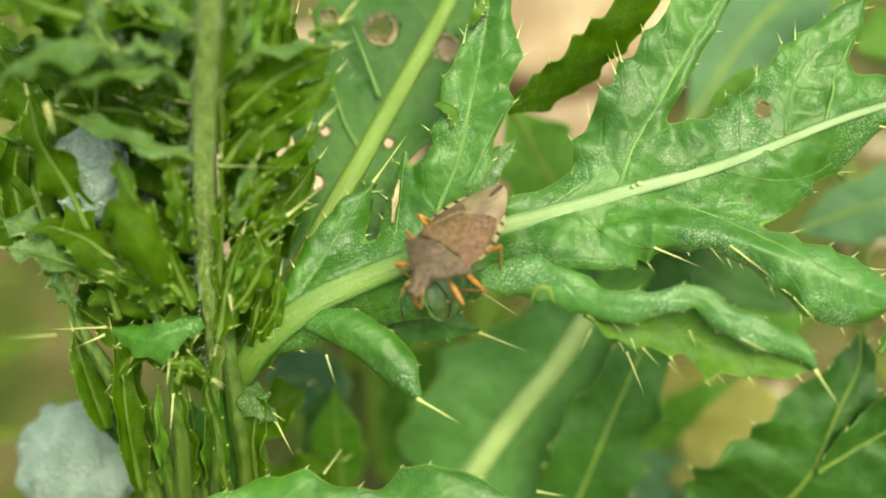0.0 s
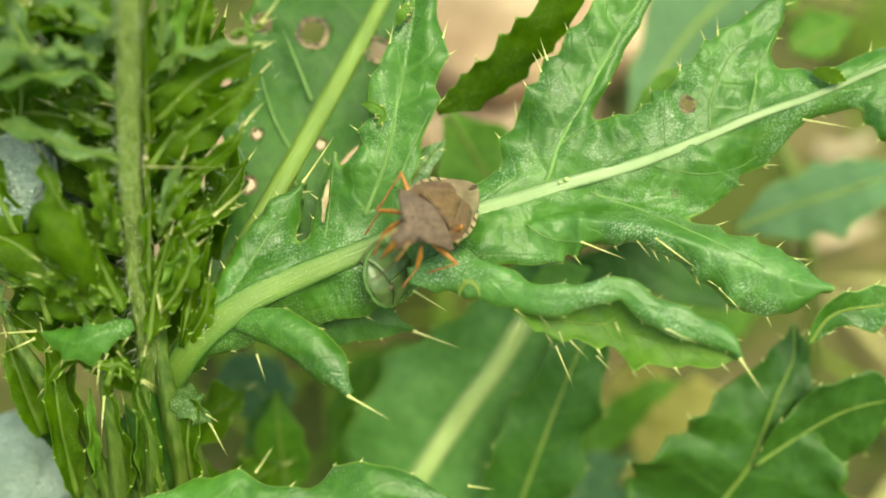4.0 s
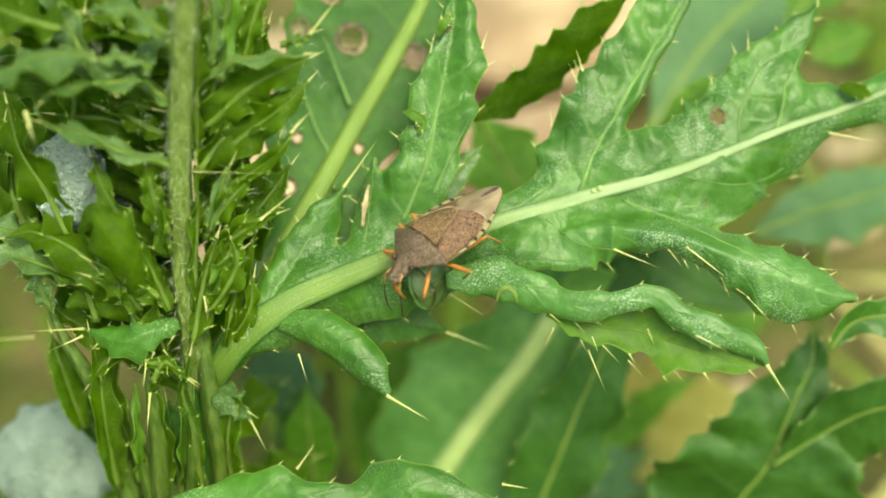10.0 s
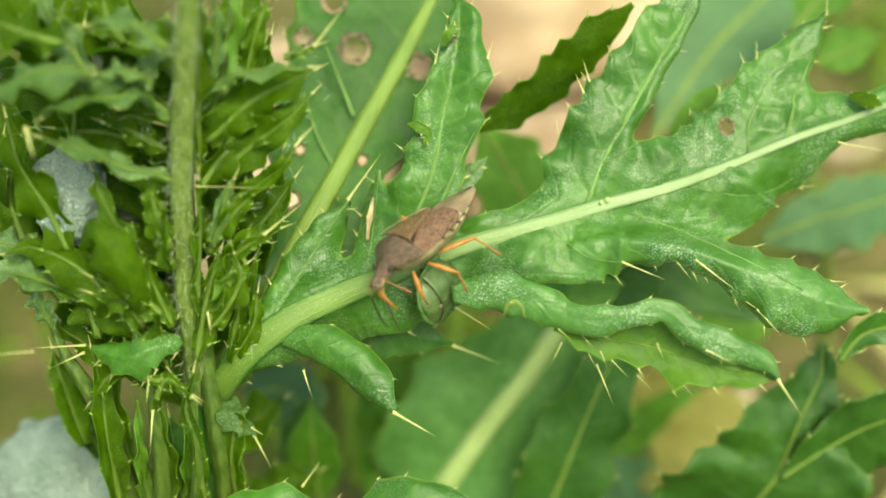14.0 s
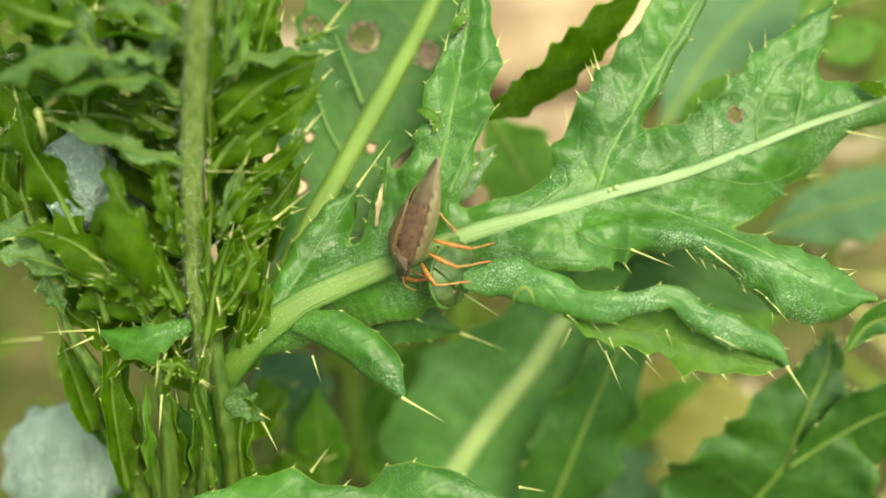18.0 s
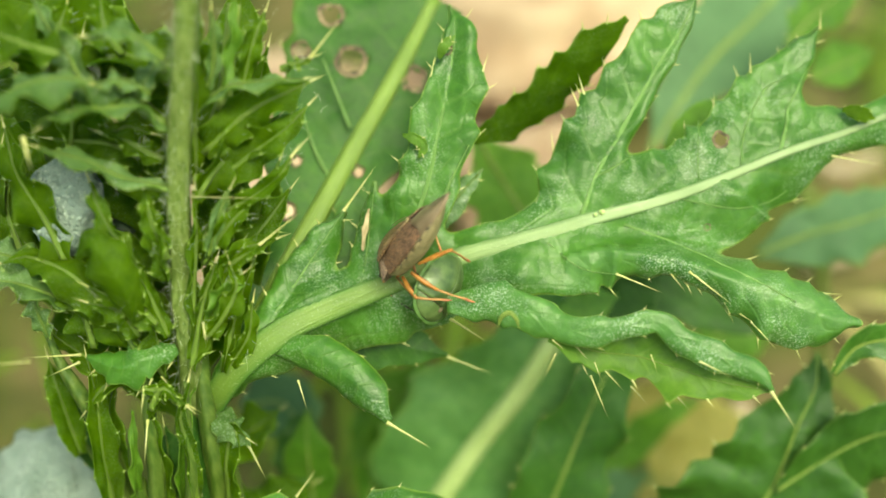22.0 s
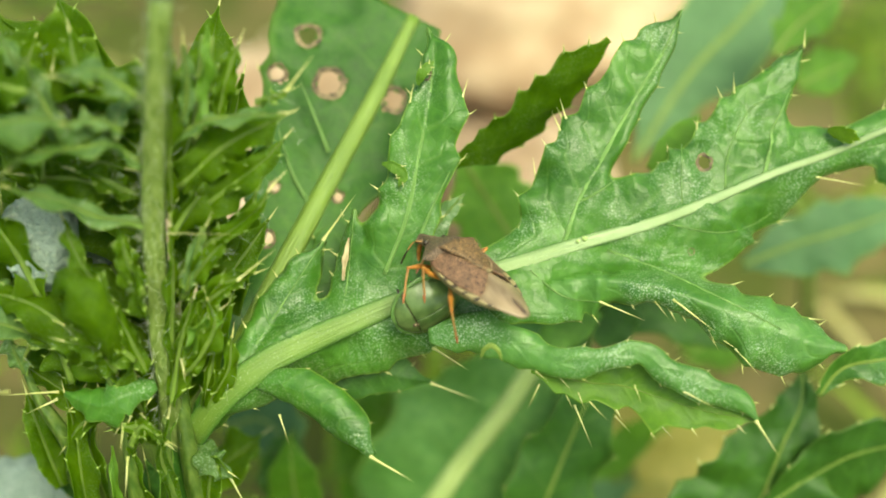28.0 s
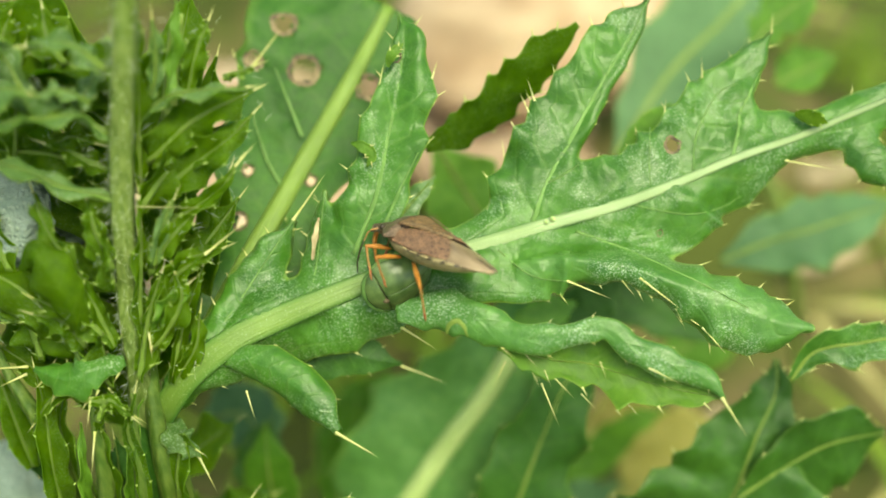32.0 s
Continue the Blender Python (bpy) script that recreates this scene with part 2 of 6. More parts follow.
RIB = rib_material("midrib_pale", (0.14, 0.225, 0.028), (0.22, 0.315, 0.06))
RIB_MAIN = rib_material("midrib_paling", (0.125, 0.205, 0.03), (0.16, 0.25, 0.045), tip=(0.36, 0.45, 0.24))
RIB_PALE = rib_material("midrib_yellowish", (0.19, 0.28, 0.045), (0.29, 0.37, 0.09))
VEIN = rib_material("side_vein", (0.17, 0.32, 0.075), (0.27, 0.43, 0.14))
RIB_LIGHT = rib_material("midrib_light", (0.4, 0.52, 0.18), (0.52, 0.62, 0.28))
PALE_LEAF = leaf_material("pale_leaf", (0.18, 0.36, 0.06), (0.28, 0.49, 0.12), (0.32, 0.46, 0.16), thru=0.5, rough=0.5)
STEM = mottled("stem_green", (0.095, 0.15, 0.018), (0.2, 0.26, 0.07), 2.4, 0.6, 0.0003, stretch=(1, 1, 0.25))
STALK = mottled("leaf_stalk_green", (0.05, 0.105, 0.008), (0.12, 0.175, 0.03), 1.8, 0.55, 0.0002, stretch=(1, 1, 0.25))
SPINE = mottled("spine_straw", (0.5, 0.5, 0.16), (0.66, 0.62, 0.3), 1.2, 0.45)
TOOTH = mottled("tooth_yellow_green", (0.26, 0.4, 0.05), (0.42, 0.52, 0.14), 1.0, 0.45)
HAIR = mottled("plant_hair", (0.5, 0.55, 0.4), (0.65, 0.68, 0.55), 1.0, 0.6)
DRY = mottled("dry_patch", (0.06, 0.045, 0.03), (0.3, 0.22, 0.13), 1.5, 0.8, 0.0002)
SCRAP = mottled("dry_scrap_beige", (0.32, 0.24, 0.13), (0.5, 0.4, 0.25), 1.5, 0.8)
SOIL = mottled("soil_litter", (0.07, 0.085, 0.012), (0.16, 0.125, 0.05), 0.045, 0.95, 0.002, low=0.42, high=0.6)
STONE = mottled("sandy_stone", (0.36, 0.225, 0.14), (0.58, 0.42, 0.3), 0.12, 0.9, 0.001)
DEAD = mottled("dead_stalk", (0.34, 0.24, 0.15), (0.58, 0.46, 0.33), 0.25, 0.8)
STRAW = mottled("dead_straw", (0.36, 0.32, 0.1), (0.52, 0.45, 0.2), 0.3, 0.8)
GRASS = leaf_material("grass_blade", (0.12, 0.22, 0.012), (0.24, 0.33, 0.03), (0.3, 0.4, 0.08), thru=0.4, rough=0.6, veins=0.0)


# ---- building helpers ----
def link_mesh(name, bm, materials, parent=None, label="", smooth=True):
    me = bpy.data.meshes.new(name)
    bm.normal_update()
    bm.to_mesh(me)
    bm.free()
    for m in materials if isinstance(materials, (list, tuple)) else [materials]:
        me.materials.append(m)
    if smooth:
        me.polygons.foreach_set("use_smooth", [True] * len(me.polygons))
    ob = new(name, me)
    if parent is not None:
        ob.parent = parent
    if label:
        ob["label"] = label
    return ob


def part(name, bm, material, parent, label="", smooth=True):
    return link_mesh(name, bm, material, parent, label, smooth)


def base_of(parent):
    """World place of the Empty that a part hangs from."""
    while parent.parent is not None:
        parent = parent.parent
    return parent.location


def spline(points, count):
    """Even samples along a Catmull-Rom curve through the points."""
    pts = [Vector(p) for p in points]
    if len(pts) == 2:
        pts = [pts[0], (pts[0] + pts[1]) / 2, pts[1]]
    ext = [pts[0] * 2 - pts[1]] + pts + [pts[-1] * 2 - pts[-2]]
    raw = []
    for i in range(1, len(ext) - 2):
        a, b, c, d = ext[i - 1:i + 3]
        for j in range(16):
            t = j / 16
            raw.append(0.5 * ((2 * b) + (c - a) * t + (2 * a - 5 * b + 4 * c - d) * t * t + (3 * b - a - 3 * c + d) * t ** 3))
    raw.append(pts[-1])
    acc = [0.0]
    for p, q in zip(raw, raw[1:]):
        acc.append(acc[-1] + (q - p).length)
    out, k = [], 0
    for i in range(count):
        s = acc[-1] * i / (count - 1)
        while k < len(acc) - 2 and acc[k + 1] < s:
            k += 1
        f = (s - acc[k]) / max(acc[k + 1] - acc[k], 1e-9)
        out.append(raw[k].lerp(raw[k + 1], min(max(f, 0), 1)))
    return out


def ease(values, s):
    """Smooth value at s in 0..1 from an even list."""
    if isinstance(values, (int, float)):
        return values
    x = s * (len(values) - 1)
    i = min(int(x), len(values) - 2)
    f = x - i
    f = f * f * (3 - 2 * f)
    return values[i] * (1 - f) + values[i + 1] * f


def cone(bm, root, tip, r, sides=6, mat=0, bend=None):
    """A thin tapering spine."""
    axis = (tip - root)
    if axis.length < 1e-9:
        return
    a = axis.orthogonal().normalized()
    b = axis.normalized().cross(a)
    rings = []
    for t, k in ((0.0, 1.0), (0.12, 0.6), (0.5, 0.36)):
        c = root + axis * t + (bend * (t * t) if bend else Vector())
        rings.append([bm.verts.new(c + (a * math.cos(6.2832 * i / sides) + b * math.sin(6.2832 * i / sides)) * r * k) for i in range(sides)])
    end = bm.verts.new(tip + (bend if bend else Vector()))
    for lo, hi in zip(rings, rings[1:]):
        for i in range(sides):
            bm.faces.new((lo[i], lo[(i + 1) % sides], hi[(i + 1) % sides], hi[i])).material_index = mat
    for i in range(sides):
        bm.faces.new((rings[-1][i], rings[-1][(i + 1) % sides], end)).material_index = mat


def tube(points, radii, sides=10, count=24, flat=1.0, facing=Vector((0, 0, 1)), ridges=0, depth=0.0, shift=Vector()):
    """A round or flattened rod along a curve in the leaf frame; radii in millimetres."""
    pts = spline(points, count)
    bm = bmesh.new()
    uvl = bm.loops.layers.uv.new("UVMap")
    rings = []
    for i, c in enumerate(pts):
        t = (pts[min(i + 1, count - 1)] - pts[max(i - 1, 0)]).normalized()
        side = facing.cross(t)
        side = side.normalized() if side.length > 1e-6 else t.orthogonal().normalized()
        up = t.cross(side)
        r = ease(radii, i / (count - 1))
        ring = []
        for k in range(sides):
            a = 6.28318 * k / sides
            rr = r * (1 + depth * math.cos(a * ridges)) if ridges else r
            ring.append(bm.verts.new(P(*(c + side * math.cos(a) * rr + up * math.sin(a) * rr * flat)) - shift))
        rings.append(ring)
    for i, (lo, hi) in enumerate(zip(rings, rings[1:])):
        for k in range(sides):
            f = bm.faces.new((lo[k], lo[(k + 1) % sides], hi[(k + 1) % sides], hi[k]))
            for lp, at in zip(f.loops, ((i, k), (i, k + 1), (i + 1, k + 1), (i + 1, k))):
                lp[uvl].uv = (at[0] / count, at[1] / sides)
    bm.faces.new(list(reversed(rings[0])))
    bm.faces.new(rings[-1])
    return bm


def blade(rib, left, right, shift, facing=(0, 0, 1), la=0.0, ra=0.0, lroll=0.0, rroll=0.0, teeth=(0.12, 6), wave=(0.3, 3),
          pucker=0.15, thick=0.22, seed=0, spiny=0.9, rows=56, cols=9, bare=0.0, plain=False, holes=()):
    """A leaf blade along a rib in the leaf frame (mm). left/right: half widths along it; la/ra: tilt of each side in degrees
    towards the facing; lroll/rroll: extra turn reached at the margin; teeth: depth and number; spiny: length of margin spines."""
    rnd = random.Random(seed * 7919 + 13)
    pts = spline(rib, rows)
    face = Vector(facing).normalized()
    bm = bmesh.new()
    uvl = bm.loops.layers.uv.new("UVMap")
    grid, spots = [], {}
    ph = [rnd.random() * 6.28 for _ in range(6)]
    nt = max(teeth[1], 1)
    tips = {}
    for sgn in (1, -1):
        for k in range(int(nt)):
            c = (k + 0.5 + rnd.uniform(-0.25, 0.25)) / nt
            tips[(sgn, k)] = (c, rnd.uniform(0.6, 1.25))
    def tooth(sgn, s):
        best, h = 0.0, 0.0
        for k in range(int(nt)):
            c, a = tips[(sgn, k)]
            d = (s - c) * nt
            v = a * max(0.0, 1 - (abs(d) / (0.75 if d < 0 else 0.3))) ** 1.5
            best = max(best, v)
        return best
    lens = sum((q - p).length for p, q in zip(pts, pts[1:]))
    for i, c in enumerate(pts):
        s = i / (rows - 1)
        t = (pts[min(i + 1, rows - 1)] - pts[max(i - 1, 0)]).normalized()
        side = face.cross(t).normalized()
        up = t.cross(side).normalized()
        row = []
        for j in range(-cols, cols + 1):
            sgn = 1 if j >= 0 else -1
            q = abs(j) / cols
            w = ease(left if sgn > 0 else right, s)
            w *= 1 + teeth[0] * (tooth(sgn, s) * 2 - 0.5) * q
            w *= 1 + 0.05 * math.sin(s * 23 + ph[0] + sgn)
            a0 = radians(ease(la if sgn > 0 else ra, s))
            roll = radians(ease(lroll if sgn > 0 else rroll, s))
            x = z = 0.0
            for m in range(6):
                qq = q * (m + 0.5) / 6
                a = a0 + roll * qq * qq
                x += math.cos(a) * q / 6
                z += math.sin(a) * q / 6
            pos = c + side * (x * w * sgn) + up * (z * w)
            ripple = wave[0] * q * q * math.sin(6.2832 * wave[1] * s + ph[2 + (sgn > 0)])
            vein = pucker * 0.3 * q * (1 - q) * math.sin(6.2832 * (nt * 1.0 * s - 0.6 * q) + ph[4]) * min(w, 4) / 2.5
            bulge = pucker * noise.noise(pos * 0.45 + Vector((seed * 3.1, 0, 0))) * min(1, q * 3)
            pos = pos + up * (ripple * min(w, 3) / 3 + vein + bulge)
            row.append((bm.verts.new(pos), s, q * (min(1.0, 0.6 + s / bare * 0.4) if bare else 1.0) * (0.86 if plain and sgn > 0 else 1.0), pos))
        grid.append((row, t, side, up))
    for i in range(rows - 1):
        for j in range(2 * cols):
            quad = (grid[i][0][j], grid[i][0][j + 1], grid[i + 1][0][j + 1], grid[i + 1][0][j])
            mid = sum((v[3] for v in quad), Vector()) / 4
            if any((mid - Vector(h[0])).to_2d().length < h[1] * (0.8 + 0.45 * noise.noise(mid * 2.3)) for h in holes):
                continue
            f = bm.faces.new([v[0] for v in quad])
            for lp, v in zip(f.loops, quad):
                lp[uvl].uv = (v[1], v[2])
    # thickness: a second skin behind, closed along the rim
    back = {}
    for row, t, side, up in grid:
        for v, s, q, pos in row:
            back[v] = bm.verts.new(pos - up * thick * (1.15 - 0.7 * q * q))
    for f in list(bm.faces):
        vs = [back[v] for v in reversed(f.verts)]
        g = bm.faces.new(vs)
        uvs = {l.vert: l[uvl].uv.copy() for l in f.loops}
        for lp, v in zip(g.loops, reversed(f.verts)):
            lp[uvl].uv = uvs[v]
    for e in [e for e in bm.edges if len(e.link_faces) == 1 and e.verts[0] in back and e.verts[1] in back]:
        f = e.link_faces[0]
        uvs = {l.vert: l[uvl].uv.copy() for l in f.loops}
        a, b = e.verts
        if not any(l.vert == a and l.link_loop_next.vert == b for l in f.loops):
            a, b = b, a
        try:
            g = bm.faces.new((b, a, back[a], back[b]))
        except ValueError:
            continue
        for lp in g.loops:
            lp[uvl].uv = (0.5, 1.0)
    loose = [v for v in bm.verts if not v.link_faces]
    bmesh.ops.delete(bm, geom=loose, context="VERTS")
    # margin spines at the teeth
    if spiny > 0:
        for (sgn, k), (c, a) in tips.items():
            if c < bare:
                continue
            i = min(max(round(c * (rows - 1)), 1), rows - 2)
            row, t, side, up = grid[i]
            pos = row[-1 if sgn > 0 else 0][3]
            inner = row[-3 if sgn > 0 else 2][3]
            out = (pos - inner).normalized()
            d = (out * 0.8 + t * rnd.uniform(0.4, 1.0) + up * rnd.uniform(-0.2, 0.3)).normalized()
            cone(bm, pos - d * 0.15, pos + d * spiny * rnd.uniform(0.5, 1.3), 0.08 + 0.05 * spiny, 5, 1)
    for v in bm.verts:
        v.co = P(*v.co) - shift
    return bm


def leaf_part(name, parent, material, rib, left, right, label="", **kw):
    ob = part(name, blade(rib, left, right, base_of(parent), **kw), [material, TOOTH if material in (YOUNG, YOUNG_PALE) else SPINE], parent, label)
    for k, (at, r) in enumerate(kw.get("holes", ())):
        dry_ring(ob, at, r, k)
    return ob


def dry_ring(leaf, at, r, seed):
    """Brown dead rim left round a chewed hole, laid on the blade."""
    inv = MM.inverted()
    here = [inv @ (v.co + base_of(leaf)) for v in leaf.data.vertices]
    round_it = [p for p in here if abs(p.x - at[0]) < r + 0.8 and abs(p.y - at[1]) < r + 0.8]
    if len({(p.x > at[0], p.y > at[1]) for p in round_it}) < 4:
        return
    bm = bmesh.new()
    rings = []
    for rad, out in ((0.66, -0.12), (0.84, 0.05), (1.0, 0.03)):
        ring = []
        for k in range(20):
            a = 6.2832 * k / 20
            rr = r * rad * (1 + 0.25 * noise.noise(Vector((math.cos(a) * 1.5, math.sin(a) * 1.5, seed + rad))))
            x, y = at[0] + rr * math.cos(a), at[1] + rr * math.sin(a)
            near = sorted(here, key=lambda p: (p.x - x) ** 2 + (p.y - y) ** 2)[:6]
            ring.append(bm.verts.new(P(x, y, max(p.z for p in near) + out) - base_of(leaf)))
        rings.append(ring)
    for lo, hi in zip(rings, rings[1:]):
        for k in range(20):
            bm.faces.new((lo[k], hi[k], hi[(k + 1) % 20], lo[(k + 1) % 20]))
    part("dead_rim", bm, DRY, leaf, "brown dead rim of a chewed hole")


class Sheet:
    """A lobed leaf blade as one sheet over the leaf frame: the union of strips along ribs, toothed at the margin.
    A strip: rib points (mm), left and right half widths, left and right slopes, curl of the margins, number and depth of teeth."""

    def __init__(self, strips, blend=0.45, seed=0):
        self.blend, self.strips, self.seed = blend, [], seed
        for k, (rib, left, right, ls, rs, curl, nt, jag) in enumerate(strips):
            rnd = random.Random(seed * 101 + k)
            pts = np.array([tuple(p) for p in spline(rib, 90)])
            tan = np.gradient(pts[:, :2], axis=0)
            tan /= np.linalg.norm(tan, axis=1)[:, None]
            teeth = {sg: [((i + 0.5 + rnd.uniform(-0.3, 0.3)) / nt, rnd.uniform(0.5, 1.2)) for i in range(nt)] for sg in (1, -1)}
            self.strips.append((pts, tan, left, right, ls, rs, curl, teeth, nt, jag, rnd.uniform(0, 6.28)))

    def strip(self, k, uv):
        """Depth inside strip k (mm), place along it, signed offset and height there."""
        pts, tan, left, right, ls, rs, curl, teeth, nt, jag, ph = self.strips[k]
        d2 = ((uv[:, None, :] - pts[None, :, :2]) ** 2).sum(2)
        i = d2.argmin(1)
        rel = uv - pts[i, :2]
        along = (rel * tan[i]).sum(1)
        off = tan[i, 0] * rel[:, 1] - tan[i, 1] * rel[:, 0]
        step = np.linalg.norm(pts[1, :2] - pts[0, :2])
        over = np.where((i == 0) & (along < 0), -along, np.where((i == len(pts) - 1) & (along > 0), along, 0.0))
        s = np.clip((i + np.clip(along / step, -0.5, 0.5)) / (len(pts) - 1), 0, 1)

        def smooth(vals):
            if isinstance(vals, (int, float)):
                return np.full(len(s), float(vals))
            x = s * (len(vals) - 1)
            a = np.minimum(x.astype(int), len(vals) - 2)
            f = x - a
            f = f * f * (3 - 2 * f)
            v = np.array(vals, float)
            return v[a] * (1 - f) + v[a + 1] * f
        up = off > 0
        half = np.where(up, smooth(left), smooth(right))
        for sg in (1, -1):
            bite = np.zeros(len(s))
            for c, a in teeth[sg]:
                d = (s - c) * nt
                bite = np.maximum(bite, a * np.clip(1 - np.abs(d) / np.where(d < 0, 0.75, 0.28), 0, 1) ** 1.4)
            half = np.where(up == (sg > 0), half * (1 + jag * (bite * 2 - 0.55)), half)
        depth = half - np.sqrt(off ** 2 + over ** 2)
        q = np.clip(np.abs(off) / np.maximum(half, 0.05), 0, 1.3)
        height = pts[i, 2] + np.where(up, smooth(ls), smooth(rs)) * np.abs(off) - curl * q ** 4
        height += 0.05 * np.sin(6.283 * (nt * 1.3 * s - 0.35 * q) + ph) * np.clip(q * (1.15 - q) * 4, 0, 1) * np.minimum(half, 4) / 3
        height += 0.3 * q ** 2 * np.sin(6.283 * s * nt * 0.8 + ph * 2) * np.minimum(half, 3) / 3
        return depth, s, off, height

    def field(self, uv):
        """Depth inside the leaf, height and rib coordinate at each point."""
        got = [self.strip(k, uv) for k in range(len(self.strips))]
        dep = np.array([g[0] for g in got])
        top = dep.max(0)
        inside = top + self.blend * np.log(np.exp((dep - top) / self.blend).sum(0)) - 0.0
        wt = np.exp(np.clip((dep - top) / 0.9, -40, 0))
        wt /= wt.sum(0)
        high = (wt * np.array([g[3] for g in got])).sum(0)
        best = dep.argmax(0)
        n = np.arange(uv.shape[0])
        along = np.array([g[1] for g in got])[best, n] + best * 0.37
        off = np.abs(np.array([g[2] for g in got])[best, n])
        bumps = np.array([0.6 * noise.noise(Vector((p[0] * 0.25, p[1] * 0.25, self.seed))) + 0.3 * noise.noise(Vector((p[0] * 0.45, p[1] * 0.45, 9.0))) + 0.07 * noise.noise(Vector((p[0] * 0.9, p[1] * 0.9, 5.0))) for p in uv])
        return inside, high + bumps * np.clip(off / 1.2, 0.0, 1), along - 0.03 * off, best

    def at(self, u, v):
        return float(self.field(np.array([[u, v]], float))[1][0])

    def on(self, p, lift=0.0):
        """A point of the leaf frame laid on the sheet."""
        return (p[0], p[1], self.at(p[0], p[1]) + lift)

    def mesh(self, box, cell, shift, holes=(), thick=0.24, spiny=0.8, dusty=()):
        us, vs = np.arange(box[0], box[2], cell), np.arange(box[1], box[3], cell)
        gu, gv = np.meshgrid(us, vs, indexing="ij")
        uv = np.stack([gu.ravel(), gv.ravel()], 1)
        parts = [self.field(uv[i:i + 4000]) for i in range(0, len(uv), 4000)]
        dep = np.concatenate([p[0] for p in parts])
        high = np.concatenate([p[1] for p in parts])
        which = np.concatenate([p[3] for p in parts])
        along = np.concatenate([p[2] for p in parts])
        for h, r in holes:
            wob = np.array([0.25 * noise.noise(Vector((p[0] * 1.6, p[1] * 1.6, 3.0))) for p in uv])
            dep = np.minimum(dep, np.hypot(uv[:, 0] - h[0], uv[:, 1] - h[1]) - r * (0.85 + wob))
        nu, nv = len(us), len(vs)
        bm = bmesh.new()
        uvl = bm.loops.layers.uv.new("UVMap")
        made, info = {}, {}

        def vert(key, pos, a, d):
            if key not in made:
                made[key] = bm.verts.new(pos)
                info[made[key]] = (a, max(0.0, 1 - d / 1.6))
            return made[key]
        for i in range(nu - 1):
            for j in range(nv - 1):
                ids = (i * nv + j, (i + 1) * nv + j, (i + 1) * nv + j + 1, i * nv + j + 1)
                ins = [dep[k] > 0 for k in ids]
                if not any(ins):
                    continue
                ring = []
                for n in range(4):
                    a, b = ids[n], ids[(n + 1) % 4]
                    if ins[n]:
                        ring.append(vert(a, (uv[a][0], uv[a][1], high[a]), along[a], dep[a]))
                    if ins[n] != ins[(n + 1) % 4]:
                        t = dep[a] / (dep[a] - dep[b])
                        pa, pb = Vector((*uv[a], high[a])), Vector((*uv[b], high[b]))
                        ring.append(vert((min(a, b), max(a, b)), pa.lerp(pb, t), along[a if ins[n] else b], 0.0))
                if len(ring) > 2 and len(set(ring)) == len(ring):
                    bm.faces.new(ring).material_index = 2 if which[ids[0]] in dusty else 0
        front = list(bm.faces)
        for f in front:
            base = info[f.verts[0]][0]
            for lp in f.loops:
                a = info[lp.vert][0]
                lp[uvl].uv = (a if abs(a - base) < 0.2 else base, info[lp.vert][1])
        bm.normal_update()
        back = {v: bm.verts.new(v.co - v.normal * thick) for v in list(info)}
        edges = [e for e in bm.edges if len(e.link_faces) == 1]
        for f in front:
            g = bm.faces.new([back[v] for v in reversed(f.verts)])
            g.material_index = f.material_index
            for lp, src in zip(g.loops, reversed(list(f.loops))):
                lp[uvl].uv = src[uvl].uv
        for e in edges:
            lp = e.link_loops[0]
            a, b = lp.vert, lp.link_loop_next.vert
            g = bm.faces.new((b, a, back[a], back[b]))
            for l2 in g.loops:
                l2[uvl].uv = (0.5, 1.0)
        # small spines on the teeth of the open margin
        rnd = random.Random(self.seed + 3)
        for k, (pts, tan, left, right, ls, rs, curl, teeth, nt, jag, ph) in enumerate(self.strips):
            for sg in (1, -1):
                for c, a in teeth[sg]:
                    i = min(int(c * (len(pts) - 1)), len(pts) - 1)
                    out = np.array([-tan[i, 1], tan[i, 0]]) * sg
                    p = pts[i, :2].copy()
                    for _ in range(60):
                        if self.strip(k, p[None] + out * 0.15)[0][0] < 0:
                            break
                        p = p + out * 0.15
                    if abs(self.field(p[None] + out * 0.35)[0][0]) > 0.5 or self.field(p[None] + out * 0.5)[0][0] > 0:
                        continue
                    r0 = Vector((*p, self.at(*p) - 0.1))
                    way = Vector((*(out * 0.8 + tan[i] * rnd.uniform(0.3, 0.9)), rnd.uniform(-0.1, 0.4))).normalized()
                    cone(bm, r0 - way * 0.2, r0 + way * spiny * rnd.uniform(0.5, 1.4), 0.13, 5, 1)
        for v in bm.verts:
            v.co = P(*v.co) - shift
        return bm


def rib_part(parent, rib, radii, flat=0.5, material=None, name="midrib", label="", **kw):
    return part(name, tube(rib, radii, shift=base_of(parent), flat=flat, **kw), material or RIB, parent, label)


def spine_part(parent, root, tip, r=0.2, droop=0.0):
    bm = bmesh.new()
    a, b = P(*root) - base_of(parent), P(*tip) - base_of(parent)
    cone(bm, a, b, r * 0.00068, 8, 0, Vector((0, 0, -droop * 0.001)))
    return part("spine", bm, SPINE, parent, "straw-yellow spine")


def root(name, place, label, category, group=""):
    ob = new(name)
    ob.location = place
    return tagged(ob, label, category, group)


